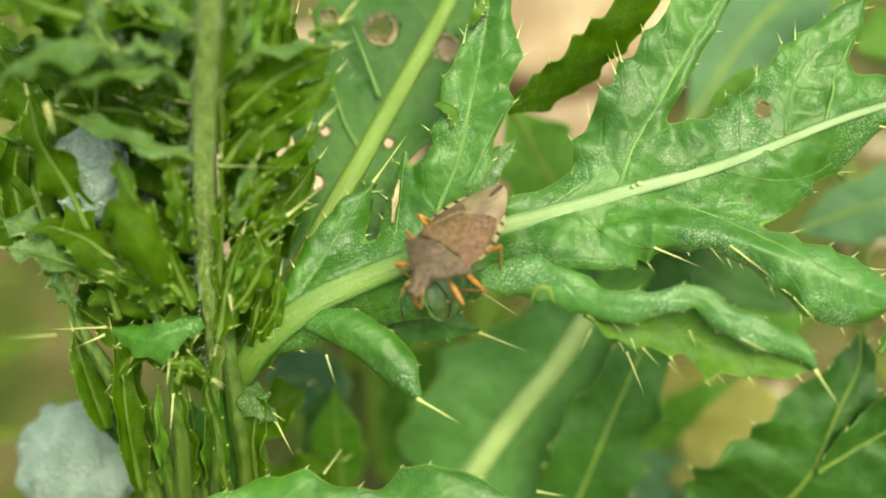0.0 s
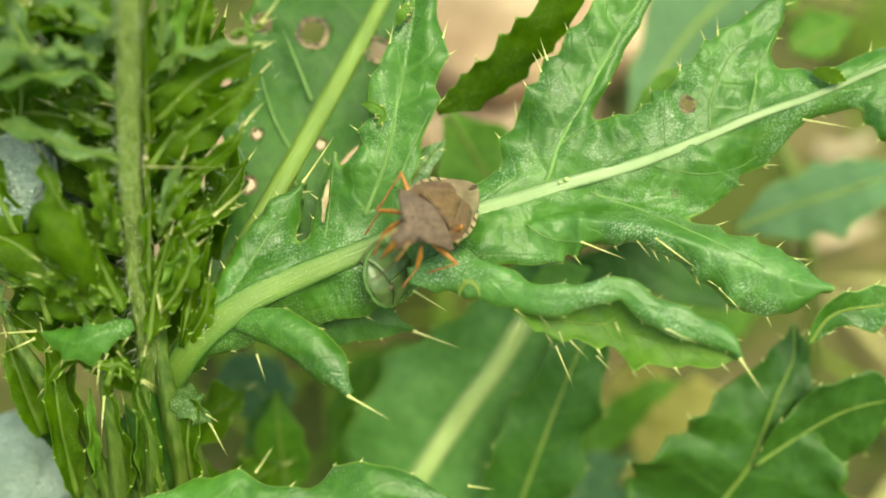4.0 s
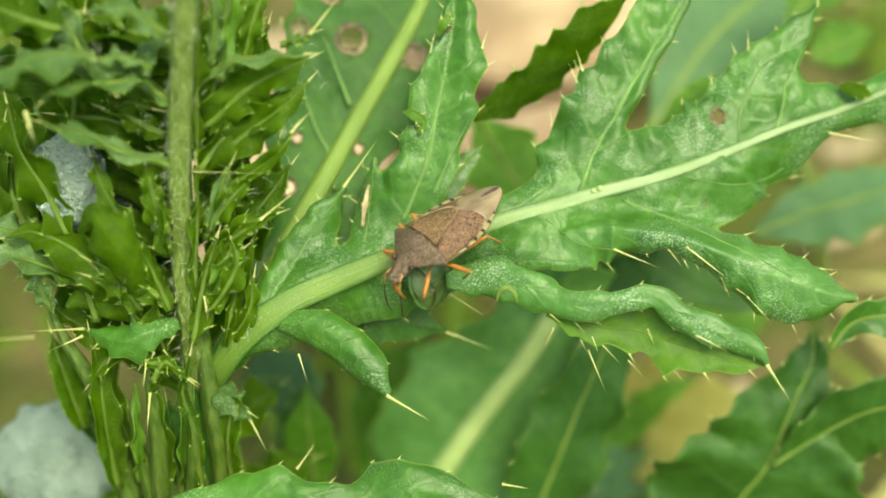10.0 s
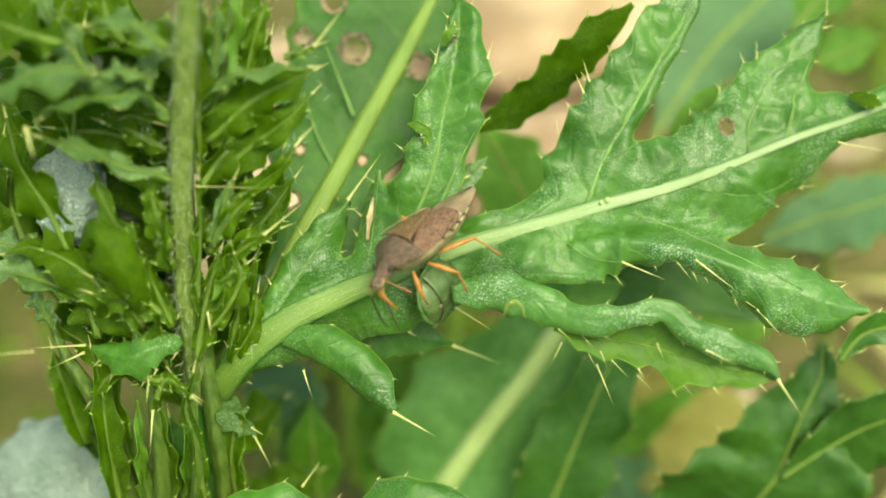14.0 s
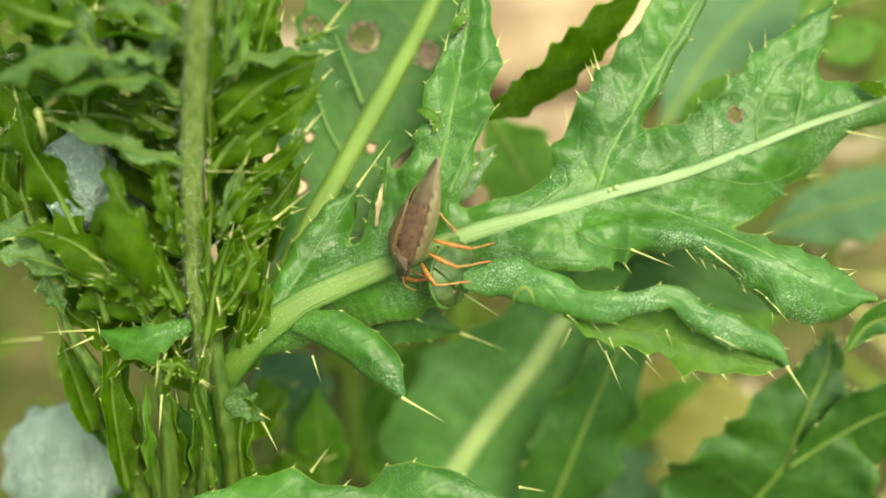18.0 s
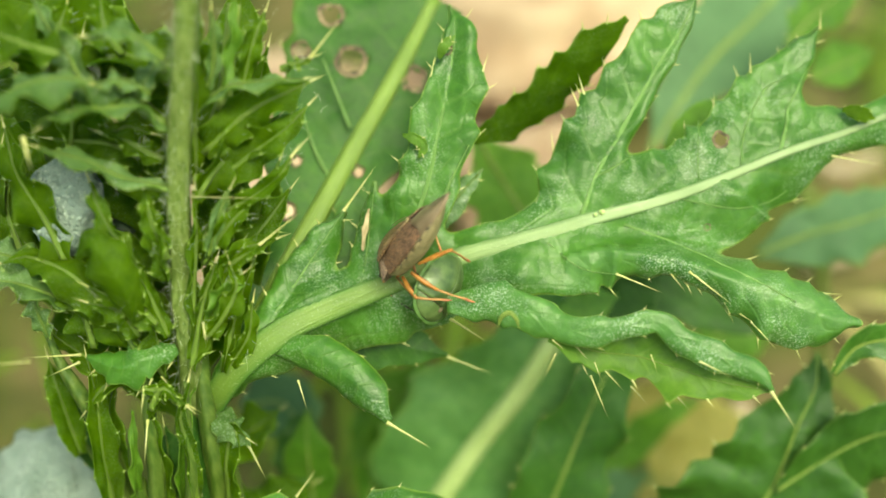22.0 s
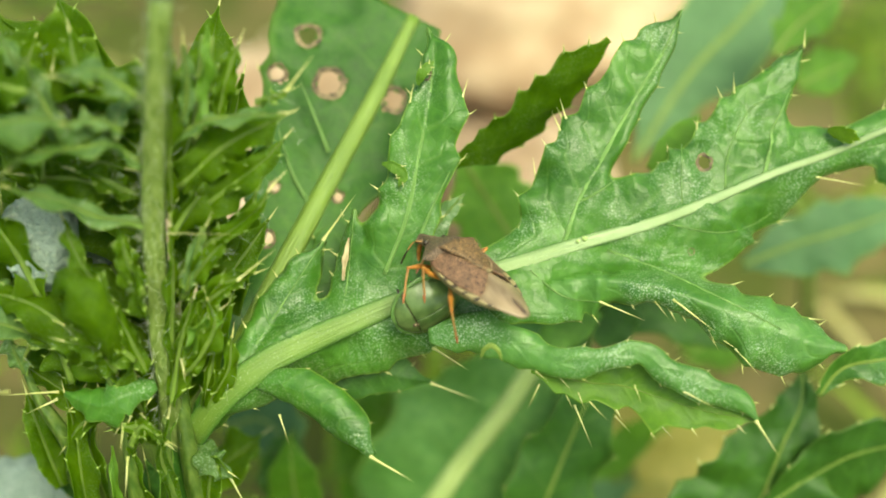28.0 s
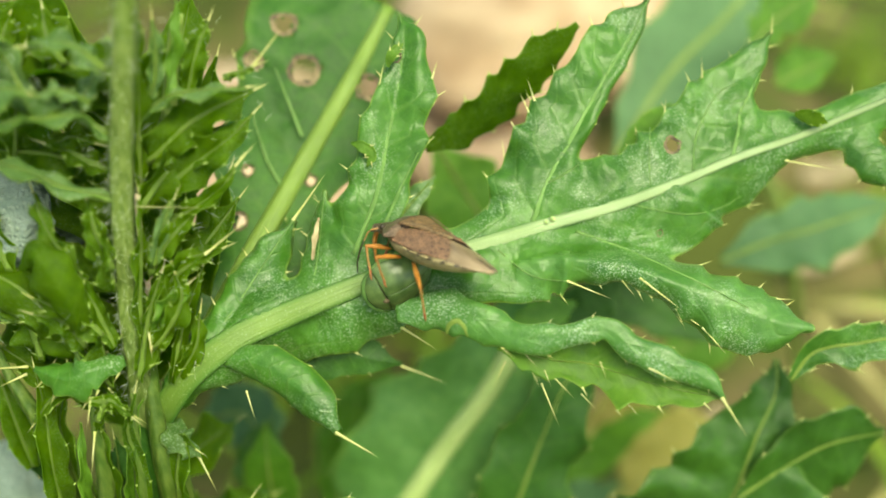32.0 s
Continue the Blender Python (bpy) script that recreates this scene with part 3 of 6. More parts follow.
# ---- ground ----
def build_ground():
    bm = bmesh.new()
    ticks = [-400, -40, -6, -1.5] + [round(-0.6 + 0.02 * i, 3) for i in range(61)] + [1.5, 6, 40, 400]
    verts = {}
    for i, x in enumerate(ticks):
        for j, y in enumerate(ticks):
            near = max(0.0, 1 - max(abs(x), abs(y - 0.1)) / 0.7)
            z = 0.02 * near * noise.noise(Vector((x * 9, y * 9, 0))) + 0.006 * near * noise.noise(Vector((x * 40, y * 40, 3)))
            verts[i, j] = bm.verts.new((x, y + 0.1, z - 0.006))
    for i in range(len(ticks) - 1):
        for j in range(len(ticks) - 1):
            bm.faces.new((verts[i, j], verts[i + 1, j], verts[i + 1, j + 1], verts[i, j + 1]))
    g = link_mesh("ground", bm, SOIL)
    tagged(g, "brown bare soil with dry litter", "ground", kind="structure")


build_ground()


def build_stone(at, size, turn, seed):
    bm = bmesh.new()
    bmesh.ops.create_icosphere(bm, subdivisions=4, radius=1.0)
    for v in bm.verts:
        n = v.co.normalized()
        k = 1 + 0.22 * noise.noise(n * 1.3 + Vector((seed, 0, 0))) + 0.08 * noise.noise(n * 4 + Vector((0, seed, 0)))
        v.co = Vector((n.x * size[0], n.y * size[1], n.z * size[2])) * k
    ob = link_mesh("stone", bm, STONE)
    ob.matrix_world = pose(*at, 0, 0, turn)
    return tagged(ob, "smooth sandy beige stone lying on soil", "stone", "stones on the soil")


build_stone(P(*(23.02, 46.95, -100)) - Vector((0, 0, 0.004)), (0.03, 0.02, 0.014), 20, 1)
build_stone(P(*(9.21, 40.82, -110)) - Vector((0, 0, 0.01)), (0.022, 0.022, 0.014), 60, 2)
build_stone(P(*(16.07, 16.52, -80)) - Vector((0, 0, 0.006)), (0.016, 0.012, 0.01), 0, 3)
build_stone(P(*(-28.66, 20.17, -80)) - Vector((0, 0, 0.006)), (0.02, 0.03, 0.012), 0, 4)
build_stone((0.0232, 0.1101, 0.0030), (0.011, 0.009, 0.006), 120, 15)


def build_twig(a, b, r, seed):
    """A dry broken stalk lying on the soil."""
    rnd = random.Random(seed)
    a, b = Vector(a), Vector(b)
    pts = [within(a.lerp(b, f) + Vector((rnd.uniform(-1, 1), rnd.uniform(-1, 1), rnd.uniform(0, 1))) * 0.0015) for f in (0, 0.33, 0.66, 1)]
    ob = link_mesh("dry_stalk", tube(pts, [r, r * 0.9, r * 0.8, r * 0.6], sides=8, count=14), DEAD)
    return tagged(ob, "pale dry broken stalk lying on soil", "dry stalk", "dry stalks on the soil")


build_twig((0.0171, 0.1513, 0.0030), (0.0299, 0.1322, 0.0040), 2.6, 0)
build_twig((0.0222, 0.1593, 0.0030), (0.0347, 0.1369, 0.0040), 2, 1)
build_twig((0.0110, 0.1436, 0.0030), (0.0229, 0.1210, 0.0040), 1.8, 2)
build_twig((0.0293, 0.1648, 0.0030), (0.0412, 0.1442, 0.0040), 2.2, 3)
build_twig((0.0156, 0.1142, 0.0030), (0.0226, 0.0918, 0.0040), 1.6, 4)
build_twig((0.0451, 0.1204, 0.0030), (0.0464, 0.1046, 0.0040), 1.4, 5)
build_twig((-0.0367, 0.1103, 0.0030), (-0.0332, 0.1324, 0.0040), 1.3, 6)
build_twig((-0.0337, 0.0864, 0.0030), (-0.0273, 0.0955, 0.0040), 1.2, 7)
build_twig((0.0718, 0.0895, 0.0030), (0.0811, 0.0934, 0.0040), 1.6, 8)
build_twig((0.0615, 0.0659, 0.0030), (0.0737, 0.0691, 0.0040), 1.8, 9)
build_twig((0.0361, 0.0224, 0.0030), (0.0436, 0.0327, 0.0040), 1.8, 10)


def build_grass():
    """Low grass and straw on the soil round the plants."""
    rnd = random.Random(5)
    for name, mat, count, label in (("grass", GRASS, 2600, "short yellowish green grass on the soil"), ("straw", STRAW, 700, "dry straw lying on the soil")):
        verts, faces = [], []
        for _ in range(count):
            x, y = rnd.uniform(-0.26, 0.3), rnd.uniform(-0.05, 0.42)
            if noise.noise(Vector((x * 14, y * 14, 7 if name == "grass" else 2))) < -0.05:
                continue
            a = rnd.uniform(0, 6.283)
            long = rnd.uniform(0.012, 0.034)
            rise = rnd.uniform(0.4, 1.0) if name == "grass" else rnd.uniform(0.0, 0.2)
            w = rnd.uniform(0.0007, 0.0016)
            d, sd = Vector((math.cos(a), math.sin(a), 0)), Vector((-math.sin(a), math.cos(a), 0))
            k = len(verts)
            for i in range(4):
                t = i / 3
                c = Vector((x, y, -0.002)) + d * long * t * (1 - 0.5 * rise * (1 - t)) + Vector((0, 0, long * rise * (t - 0.45 * t * t) + (0.003 if name == "straw" else 0)))
                ww = w * (1 - 0.85 * t * t)
                verts += [tuple(c - sd * ww), tuple(c + Vector((0, 0, 0.4 * ww))), tuple(c + sd * ww)]
            for i in range(3):
                faces += [(k + 3 * i, k + 3 * i + 1, k + 3 * i + 4, k + 3 * i + 3), (k + 3 * i + 1, k + 3 * i + 2, k + 3 * i + 5, k + 3 * i + 4)]
        me = bpy.data.meshes.new(name)
        me.from_pydata(verts, [], faces)
        me.materials.append(mat)
        me.uv_layers.new(name="UVMap")
        tagged(new(name, me), label, name, kind="stuff")


build_grass()

# ---- the thistle with the bug ----
ROOT = P(*(-31.92, -41.39, -38))
ROOT.z = 0.0
thistle = root("thistle", ROOT, "green thistle plant with one upright stem and spiny lobed leaves", "thistle")
stem = part("stem", tube([within(ROOT), (-23.96, -23.96, -6), (-20.13, -10.04, 6), (-20.10, -2.61, 9), (-19.47, 5.94, 13), (-18.18, 13.65, 17), (-16.65, 20.14, 21)], [1.7, 1.7, 1.45, 1.2, 1.0, 0.88, 0.78],
                         sides=28, count=60, ridges=7, depth=0.06, shift=ROOT), STEM, thistle, "pale green ridged stem")


def build_main_leaf():
    rib = [(-19.22, -12.31, 4.5), (-15.86, -8.11, 8), (-11.83, -5.02, 8), (-7.43, -3.04, 7), (-2.93, -1.24, 6), (1.65, 0.50, 6), (7.15, 1.97, 6), (13.08, 3.74, 5.3), (18.37, 5.15, 5),
           (23.60, 7.04, 4.5), (28.89, 9.19, 4), (33.77, 10.80, 3.5), (40.60, 13.57, 3), (47.03, 16.03, 2.5)]
    strips = [
        (rib, [0.3, 1.5, 2.6, 2.6, 2.0, 2.0, 2.0, 2.6, 4.4, 4.0, 3.4, 2.0, 1.4, 1.6, 1.4, 0.8], [0.3, 1.4, 3.0, 4.2, 4.6, 4.4, 4.5, 4.8, 4.4, 3.6, 4.2, 3.9, 1.7, 2.4, 2.0, 0.8],
         [0.35, 0.3, 0.2, 0.1, 0.1, 0.1], [-0.2, -0.5, -0.65, -0.6, -0.35, 0.1, 0.3, 0.35, 0.0, -0.2, -0.3, -0.25, -0.2, -0.1, 0.0, 0.0], 0.7, 14, 0.06),
        # tall lobe behind the bug, with a small one and a narrow one beside it
        ([(-3.00, 1.39, 5.6), (-1.15, 5.95, 6), (-0.18, 10.54, 5.8), (0.75, 15.18, 5.4), (1.23, 18.95, 5), (0.78, 21.17, 4.6)], [2.6, 3.3, 2.2, 2.4, 2.1, 1.5, 0.9, 0.2], [4.4, 2.6, 2.5, 2.9, 2.9, 3.1, 1.8, 0.2], [0.1, 0.35, 0.5, 0.4], [0.0, 0.25, 0.35, 0.2], 0.5, 5, 0.15),
        ([(-13.32, -4.26, 7), (-10.21, 0.50, 6.5), (-7.84, 4.17, 6)], [1.2, 1.8, 1.5, 0.2], [1.6, 2.2, 1.5, 0.2], 0.25, -0.3, 0.5, 4, 0.1),
        ([(-6.62, -2.71, 5.8), (-5.96, 1.20, 5.4), (-5.38, 6.54, 5)], [0.9, 1.2, 0.9, 0.2], [1.6, 1.6, 1.0, 0.2], -0.3, 0.2, 0.3, 4, 0.14),
        # upper lobe with its own vein, lobe with the chewed hole, light bulge near the tip
        ([(11.40, 3.57, 5.4), (12.91, 7.36, 5.2), (15.26, 11.53, 5), (17.64, 15.65, 4.7), (19.99, 19.37, 4.2), (21.55, 22.50, 3.6)], [3.8, 4.3, 4.1, 3.7, 3.4, 2.6, 0.25], [3.0, 2.4, 1.2, 1.1, 1.0, 0.8, 0.2], [0.0, 0.15, 0.3, 0.2], [0.15, 0.5, 0.6, 0.4], 0.6, 6, 0.14),
        ([(22.14, 6.36, 4.8), (24.82, 10.26, 3.9), (27.39, 14.11, 3.2), (29.92, 17.12, 2.7), (32.16, 19.86, 2.3)], [3.9, 3.6, 3.1, 2.3, 1.3, 0.2], [5.0, 4.2, 3.3, 2.4, 1.5, 0.2], [0.05, 0.1, 0.15, 0.1], [0.05, 0.15, 0.25, 0.1], 0.5, 7, 0.13),
        ([(28.70, 9.52, 4.2), (30.91, 11.65, 3.9), (34.46, 12.59, 3.2)], [1.2, 1.6, 1.0, 0.2], [1.2, 1.4, 1.2, 0.3], 0.35, -0.1, 0.3, 3, 0.08),
        ([(39.60, 11.24, 3.3), (39.65, 9.08, 3.7), (41.24, 6.49, 3.8)], [1.0, 1.6, 1.5, 0.2], [1.0, 1.6, 1.5, 0.2], 0.1, -0.2, 0.3, 4, 0.12),
        # long lower lobe, raised along its ridge
        ([(10.80, 0.66, 7), (13.82, 1.14, 7.8), (19.49, -0.13, 8.4), (25.13, -2.35, 8.8), (29.59, -4.13, 8.7), (32.76, -4.78, 8.3)], [1.6, 1.8, 1.7, 1.6, 1.8, 2.0, 2.2, 2.0, 0.5],
         [3.2, 2.9, 1.9, 1.2, 1.6, 2.6, 3.5, 2.7, 0.5], [-0.5, -0.6, -0.55, -0.4], [0.1, 0.05, -0.1, -0.15, -0.1], 0.8, 9, 0.1),
    ]
    hole = (23.19, 10.11, 4.4)
    sheet = Sheet(strips, seed=4)
    leaf = part("leaf", sheet.mesh((-24, -11, 49, 26), 0.24, ROOT, holes=[(hole, 0.75), ((0.49, 17.47, 5), 0.55)], dusty=(8,)), [LEAF, SPINE, LEAF_DUSTY], thistle, "broad green lobed thistle leaf with a pale midrib")
    dry_ring(leaf, hole, 0.75, 1)
    dry_ring(leaf, (0.49, 17.47, 5), 0.55, 2)
    laid = [(-21.75, -17.79, -1), (-20.25, -14.42, 3)] + [sheet.on(tuple(p), 0.05) for p in spline(rib, 26)]
    rib_part(leaf, laid, [0.9, 1.0, 1.1, 1.12, 1.05, 0.92, 0.8, 0.72, 0.62, 0.54, 0.46, 0.4, 0.34, 0.28, 0.2, 0.1], flat=0.27, count=100, sides=16, material=RIB_MAIN)
    # side veins laid on the blade
    for pts, r in ((strips[1][0], 0.17), ([(-0.47, 3.66, 6), (0.99, 6.86, 6), (2.32, 9.48, 5)], 0.12), (strips[2][0], 0.08), (strips[3][0], 0.07), (strips[4][0], 0.2), ([(12.85, 7.10, 5), (13.87, 7.56, 5), (15.72, 8.76, 5)], 0.1),
                   ([(27.97, 8.65, 4), (28.72, 11.41, 4), (29.00, 13.04, 4), (30.86, 16.26, 3)], 0.16), ([(24.79, 8.00, 4), (25.26, 10.95, 4), (27.08, 14.38, 3), (28.87, 15.32, 3)], 0.09), ([(21.14, 6.75, 4), (21.15, 9.32, 4), (21.43, 11.66, 4)], 0.06),
                   ([(15.06, 3.08, 6), (18.70, 1.66, 8), (23.01, -0.49, 8.5), (27.89, -3.16, 8.5)], 0.12), ([(19.87, 5.15, 5), (24.03, 4.40, 5), (27.26, 4.95, 5), (29.11, 5.96, 5)], 0.07), ([(8.66, 1.59, 6), (11.25, -0.47, 7), (14.41, -1.02, 7)], 0.08)):
        rib_part(leaf, [sheet.on(tuple(p), 0.03) for p in spline(pts, 14)], [r, r, r * 0.7, 0.05], flat=0.16, name="vein", sides=8, count=40, material=VEIN)

    def lobe(mat, r, lw, rw, label="", vein=0.2, **kw):
        ob = leaf_part("lobe", leaf, mat, r, lw, rw, label, bare=0.3, **kw)
        if vein:
            rib_part(leaf, r, [vein, vein * 0.7, vein * 0.4, 0.05], flat=0.3, name="vein", sides=8, count=30)
        return ob
    # lobes that fold away behind
    lobe(LEAF, [(-0.66, 2.89, 3), (1.48, 5.53, 2.5), (3.65, 7.96, 2)], [0.8, 1.4, 0.9, 0.1], [0.8, 1.2, 0.8, 0.1], teeth=(0.08, 3), seed=4, spiny=0.5)
    lobe(YOUNG, [(2.81, 10.33, 1), (6.56, 12.11, 1.5), (10.30, 15.07, 2.5), (15.61, 20.33, 3.5)], [0.7, 2.0, 2.2, 2.2, 0.4], [0.6, 1.7, 1.9, 1.8, 0.4], vein=0, facing=(0.25, -0.35, 0.88),
         la=10, ra=-20, teeth=(0.16, 7), wave=(0.5, 4), seed=6, spiny=0.7)
    # lowest lobe: rolled top and bright underside
    lobe(LEAF_DUSTY, [(0.49, -3.31, 8), (4.25, -3.05, 9), (7.28, -3.99, 9.8), (9.84, -5.22, 10.4), (12.79, -5.14, 11), (16.42, -4.53, 11.2), (18.36, -5.82, 11.2), (21.38, -7.28, 11.2), (24.24, -8.51, 11), (25.39, -9.91, 10.9)],
         [0.7, 1.5, 1.6, 1.4, 1.2, 0.9, 1.0, 1.2, 1.1, 0.2], [0.9, 1.8, 1.7, 1.4, 1.2, 0.9, 1.1, 1.3, 1.1, 0.2], la=0, ra=-2, lroll=-60, rroll=-50, teeth=(0.16, 8), wave=(0.35, 5), seed=10, spiny=0.5, rows=90, vein=0)
    lobe(LEAF_UNDER, [(8.43, -5.78, 9.2), (12.22, -6.95, 9), (15.32, -7.30, 9), (18.37, -8.26, 9.2), (21.75, -9.25, 9.8), (25.46, -9.88, 10.4)], [0.5, 1.4, 2.1, 2.0, 1.2, 0.2], [0.5, 1.3, 1.7, 2.1, 1.4, 0.2],
         "bright yellow-green underside of a rolled lobe", la=8, ra=12, rroll=25, teeth=(0.22, 6), wave=(0.4, 4), pucker=0.3, seed=11, spiny=0.9, vein=0.1)
    rib_part(leaf, [(4.40, -4.95, 10.6), (4.64, -4.16, 11), (5.22, -3.80, 11.2), (5.75, -4.24, 11.1), (6.03, -5.03, 10.8)], [0.06, 0.16, 0.2, 0.15, 0.05], flat=0.6, name="tooth", label="bright yellow-green hooked tooth", material=RIB_PALE, count=24)
    # bright folded edges on the tall lobe and near the tip
    for pts, w, mat, label, seed in (([(-3.00, 10.24, 6.8), (-2.09, 9.92, 7.2), (-1.37, 9.28, 7.2), (-1.74, 8.31, 7)], 0.45, LEAF_UNDER, "bright folded edge of the lobe", 71), ([(-0.09, 16.41, 6.2), (0.27, 17.33, 6.6), (1.19, 18.28, 6.4)], 0.4, LEAF_UNDER, "bright folded edge of the lobe", 72),
                                     ([(33.34, 12.67, 3.9), (34.34, 12.35, 4.2), (36.01, 11.81, 4)], 0.6, YOUNG, "yellow-green folded edge", 73)):
        lobe(mat, pts, [w * 0.3, w, w, 0.08], [w * 0.3, w, w, 0.08], label, teeth=(0.1, 3), seed=seed, spiny=0.3, rows=24, cols=5, vein=0, lroll=40)
    # lower left lobes
    lobe(LEAF, [(-13.62, -6.76, 8), (-9.88, -7.01, 9.3), (-6.65, -9.14, 10), (-3.94, -12.29, 10)], [0.6, 1.5, 2.0, 2.0, 0.5], [0.8, 2.6, 2.6, 2.2, 0.5], la=-10, ra=-20, lroll=-60, rroll=-80, teeth=(0.06, 4), seed=12, spiny=0.4, vein=0)
    lobe(BACK, [(-8.73, -8.25, 3), (-4.48, -7.11, 2.5), (0.63, -7.86, 1.5)], [0.5, 2.0, 1.7, 0.2], [0.5, 1.9, 1.5, 0.2], la=-5, ra=-15, teeth=(0.05, 3), seed=13, spiny=0.3, vein=0)
    for a, b, r in (((25.18, -9.82, 10.9), (26.85, -12.76, 12), 0.27), ((-4.11, -12.29, 10), (-0.69, -14.09, 11), 0.24), ((14.04, -0.92, 10), (17.54, -2.42, 11), 0.2), ((19.65, -0.74, 10.5), (22.76, -3.31, 11.5), 0.24),
                    ((24.54, -4.68, 10), (26.18, -6.78, 11), 0.2), ((1.16, -4.88, 8), (4.07, -6.68, 9), 0.24), ((0.53, -8.05, 1), (4.75, -9.70, 1), 0.22), ((-7.89, 4.26, 6), (-5.08, 7.98, 7), 0.24), ((-11.11, -9.16, 9), (-10.30, -11.48, 9.5), 0.15), ((8.65, -5.97, 9.8), (9.67, -6.83, 10), 0.12), ((10.51, -6.51, 9.6), (11.33, -7.44, 10), 0.11), ((10.83, -7.51, 9.2), (11.56, -9.05, 9.6), 0.12), ((11.98, -7.77, 9.2), (12.44, -9.05, 9.6), 0.11), ((12.68, -8.30, 9.2), (14.19, -9.93, 9.6), 0.13), ((8.96, -7.05, 9.4), (7.90, -9.24, 9.4), 0.14), ((14.83, -9.65, 9), (16.07, -11.01, 9.4), 0.12), ((18.00, -10.05, 9.4), (19.26, -11.43, 9.6), 0.13), ((16.08, -7.05, 10.6), (16.51, -8.31, 11), 0.13), ((22.51, -3.16, 8.4), (23.16, -4.84, 8.6), 0.13), ((23.64, -4.04, 8.6), (24.45, -4.64, 9), 0.12), ((18.34, -1.02, 8), (19.40, -2.44, 8.4), 0.12), ((29.69, 4.72, 4), (31.52, 4.81, 4), 0.13),
                    ((19.70, -7.52, 11), (22.02, -8.71, 12), 0.18), ((32.65, 8.87, 4), (37.10, 8.02, 4), 0.2), ((11.43, 14.83, 4.8), (10.85, 16.65, 5), 0.18), ((11.34, 12.83, 4.8), (10.57, 14.52, 5), 0.18), ((9.32, 8.86, 5), (9.09, 10.95, 5), 0.16),
                    ((4.31, 15.81, 5), (4.82, 17.39, 5), 0.18), ((3.62, 12.57, 5), (4.55, 13.73, 5), 0.14), ((2.83, 9.55, 5), (3.99, 10.95, 5), 0.14), ((-1.48, 15.26, 5.5), (-1.10, 16.92, 6), 0.16), ((25.99, 15.80, 3), (25.95, 17.60, 3), 0.16),
                    ((32.42, 19.39, 2.4), (32.57, 21.30, 2.4), 0.16), ((11.83, -8.91, 8), (13.18, -12.33, 8.5), 0.16), ((-3.85, 7.61, 6), (-3.69, 8.93, 6.5), 0.14), ((30.72, -1.81, 9), (32.22, -1.90, 9), 0.13), ((21.96, 13.00, 3.6), (22.05, 14.28, 3.6), 0.14)):
        if a[1] > -7 and sheet.field(np.array([a[:2]], float))[0][0] > -2.5:
            # rooted on the margin of the sheet
            c = np.array(a[:2])
            for _ in range(4):
                d0, dx, dy = sheet.field(np.array([c, c + (0.1, 0), c + (0, 0.1)]))[0]
                grad = np.array([dx - d0, dy - d0]) * 10
                if d0 < 0.12:
                    c = c + grad * (0.15 - d0) / max(grad @ grad, 0.2)
            by = (float(c[0]) - a[0], float(c[1]) - a[1], sheet.at(*c) - 0.1 - a[2])
            a, b = tuple(p + q for p, q in zip(a, by)), tuple(p + q for p, q in zip(b, by))
        spine_part(leaf, a, b, r)
    # a pale wart on the rib, a dead spot and a dry scrap on the blade
    bm = bmesh.new()
    for k, (at, size) in enumerate(((sheet.on((13.11, 4.08, 6), 0.3), 0.3), (sheet.on((12.56, 3.85, 6), 0.3), 0.22))):
        bmesh.ops.create_icosphere(bm, subdivisions=2, radius=size * 0.0008, matrix=Matrix.Translation(P(*at) - base_of(leaf)))
    part("wart", bm, RIB_LIGHT, leaf, "small pale yellow wart on the midrib")
    dry_ring(leaf, (21.98, 2.88, 5), 0.3, 9)
    part("dry_scrap", blade([sheet.on((-6.33, 0.96, 6), 0.3), sheet.on((-6.14, 2.57, 6), 0.5), sheet.on((-5.82, 4.40, 6), 0.4)], [0.1, 0.25, 0.1], [0.1, 0.2, 0.1], base_of(leaf), spiny=0, teeth=(0.3, 3), lroll=60, rows=16, cols=3), SCRAP, leaf, "dry beige scrap of leaf edge")
    return leaf


build_main_leaf()


def back_leaf(parent, mat, rib, lw, rw, radii, label="", seed=0, rib_mat=None, **kw):
    leaf = leaf_part("leaf", parent, mat, rib, lw, rw, label, seed=seed, **kw)
    if radii:
        rib_part(leaf, rib, radii, flat=0.6, count=40, sides=10, material=rib_mat or RIB_PALE)
    return leaf


# leaf with chewed holes, rising behind
chewed = back_leaf(thistle, BACK, [(-16.46, -7.75, 6), (-12.52, 0.05, 3), (-8.04, 8.87, 0), (-4.21, 16.07, -2), (-0.46, 23.83, -4)], [0.4, 2.0, 4.2, 6.6, 9.0, 11.0, 10.0], [0.4, 1.5, 2.5, 4.0, 4.6, 4.0, 3.0], [0.9, 0.95, 0.9, 0.8, 0.6],
          "green thistle leaf chewed through with brown-rimmed holes", seed=21, rib_mat=RIB, teeth=(0.12, 6), wave=(0.8, 3), pucker=0.3, spiny=0.8, rows=90, cols=24,
          holes=[((-7.82, 17.73, -1.5), 1.5), ((-7.10, 7.84, -0.5), 0.6), ((-2.33, 16.35, -3), 1.2), ((-12.34, 18.63, -1), 0.9), ((-12.41, 8.68, 1), 0.55), ((-12.90, 4.36, 2), 0.8), ((-9.71, 22.08, -2), 1.2)])
for pts in ([(-10.19, 17.69, -0.3), (-9.10, 14.94, 0), (-7.82, 11.64, 0.2)], [(-12.10, 13.70, 0.2), (-10.85, 9.75, 0.6), (-9.38, 7.07, 0.8)]):
    rib_part(chewed, pts, [0.06, 0.12, 0.18], flat=0.3, name="vein", sides=8, count=20, material=VEIN)
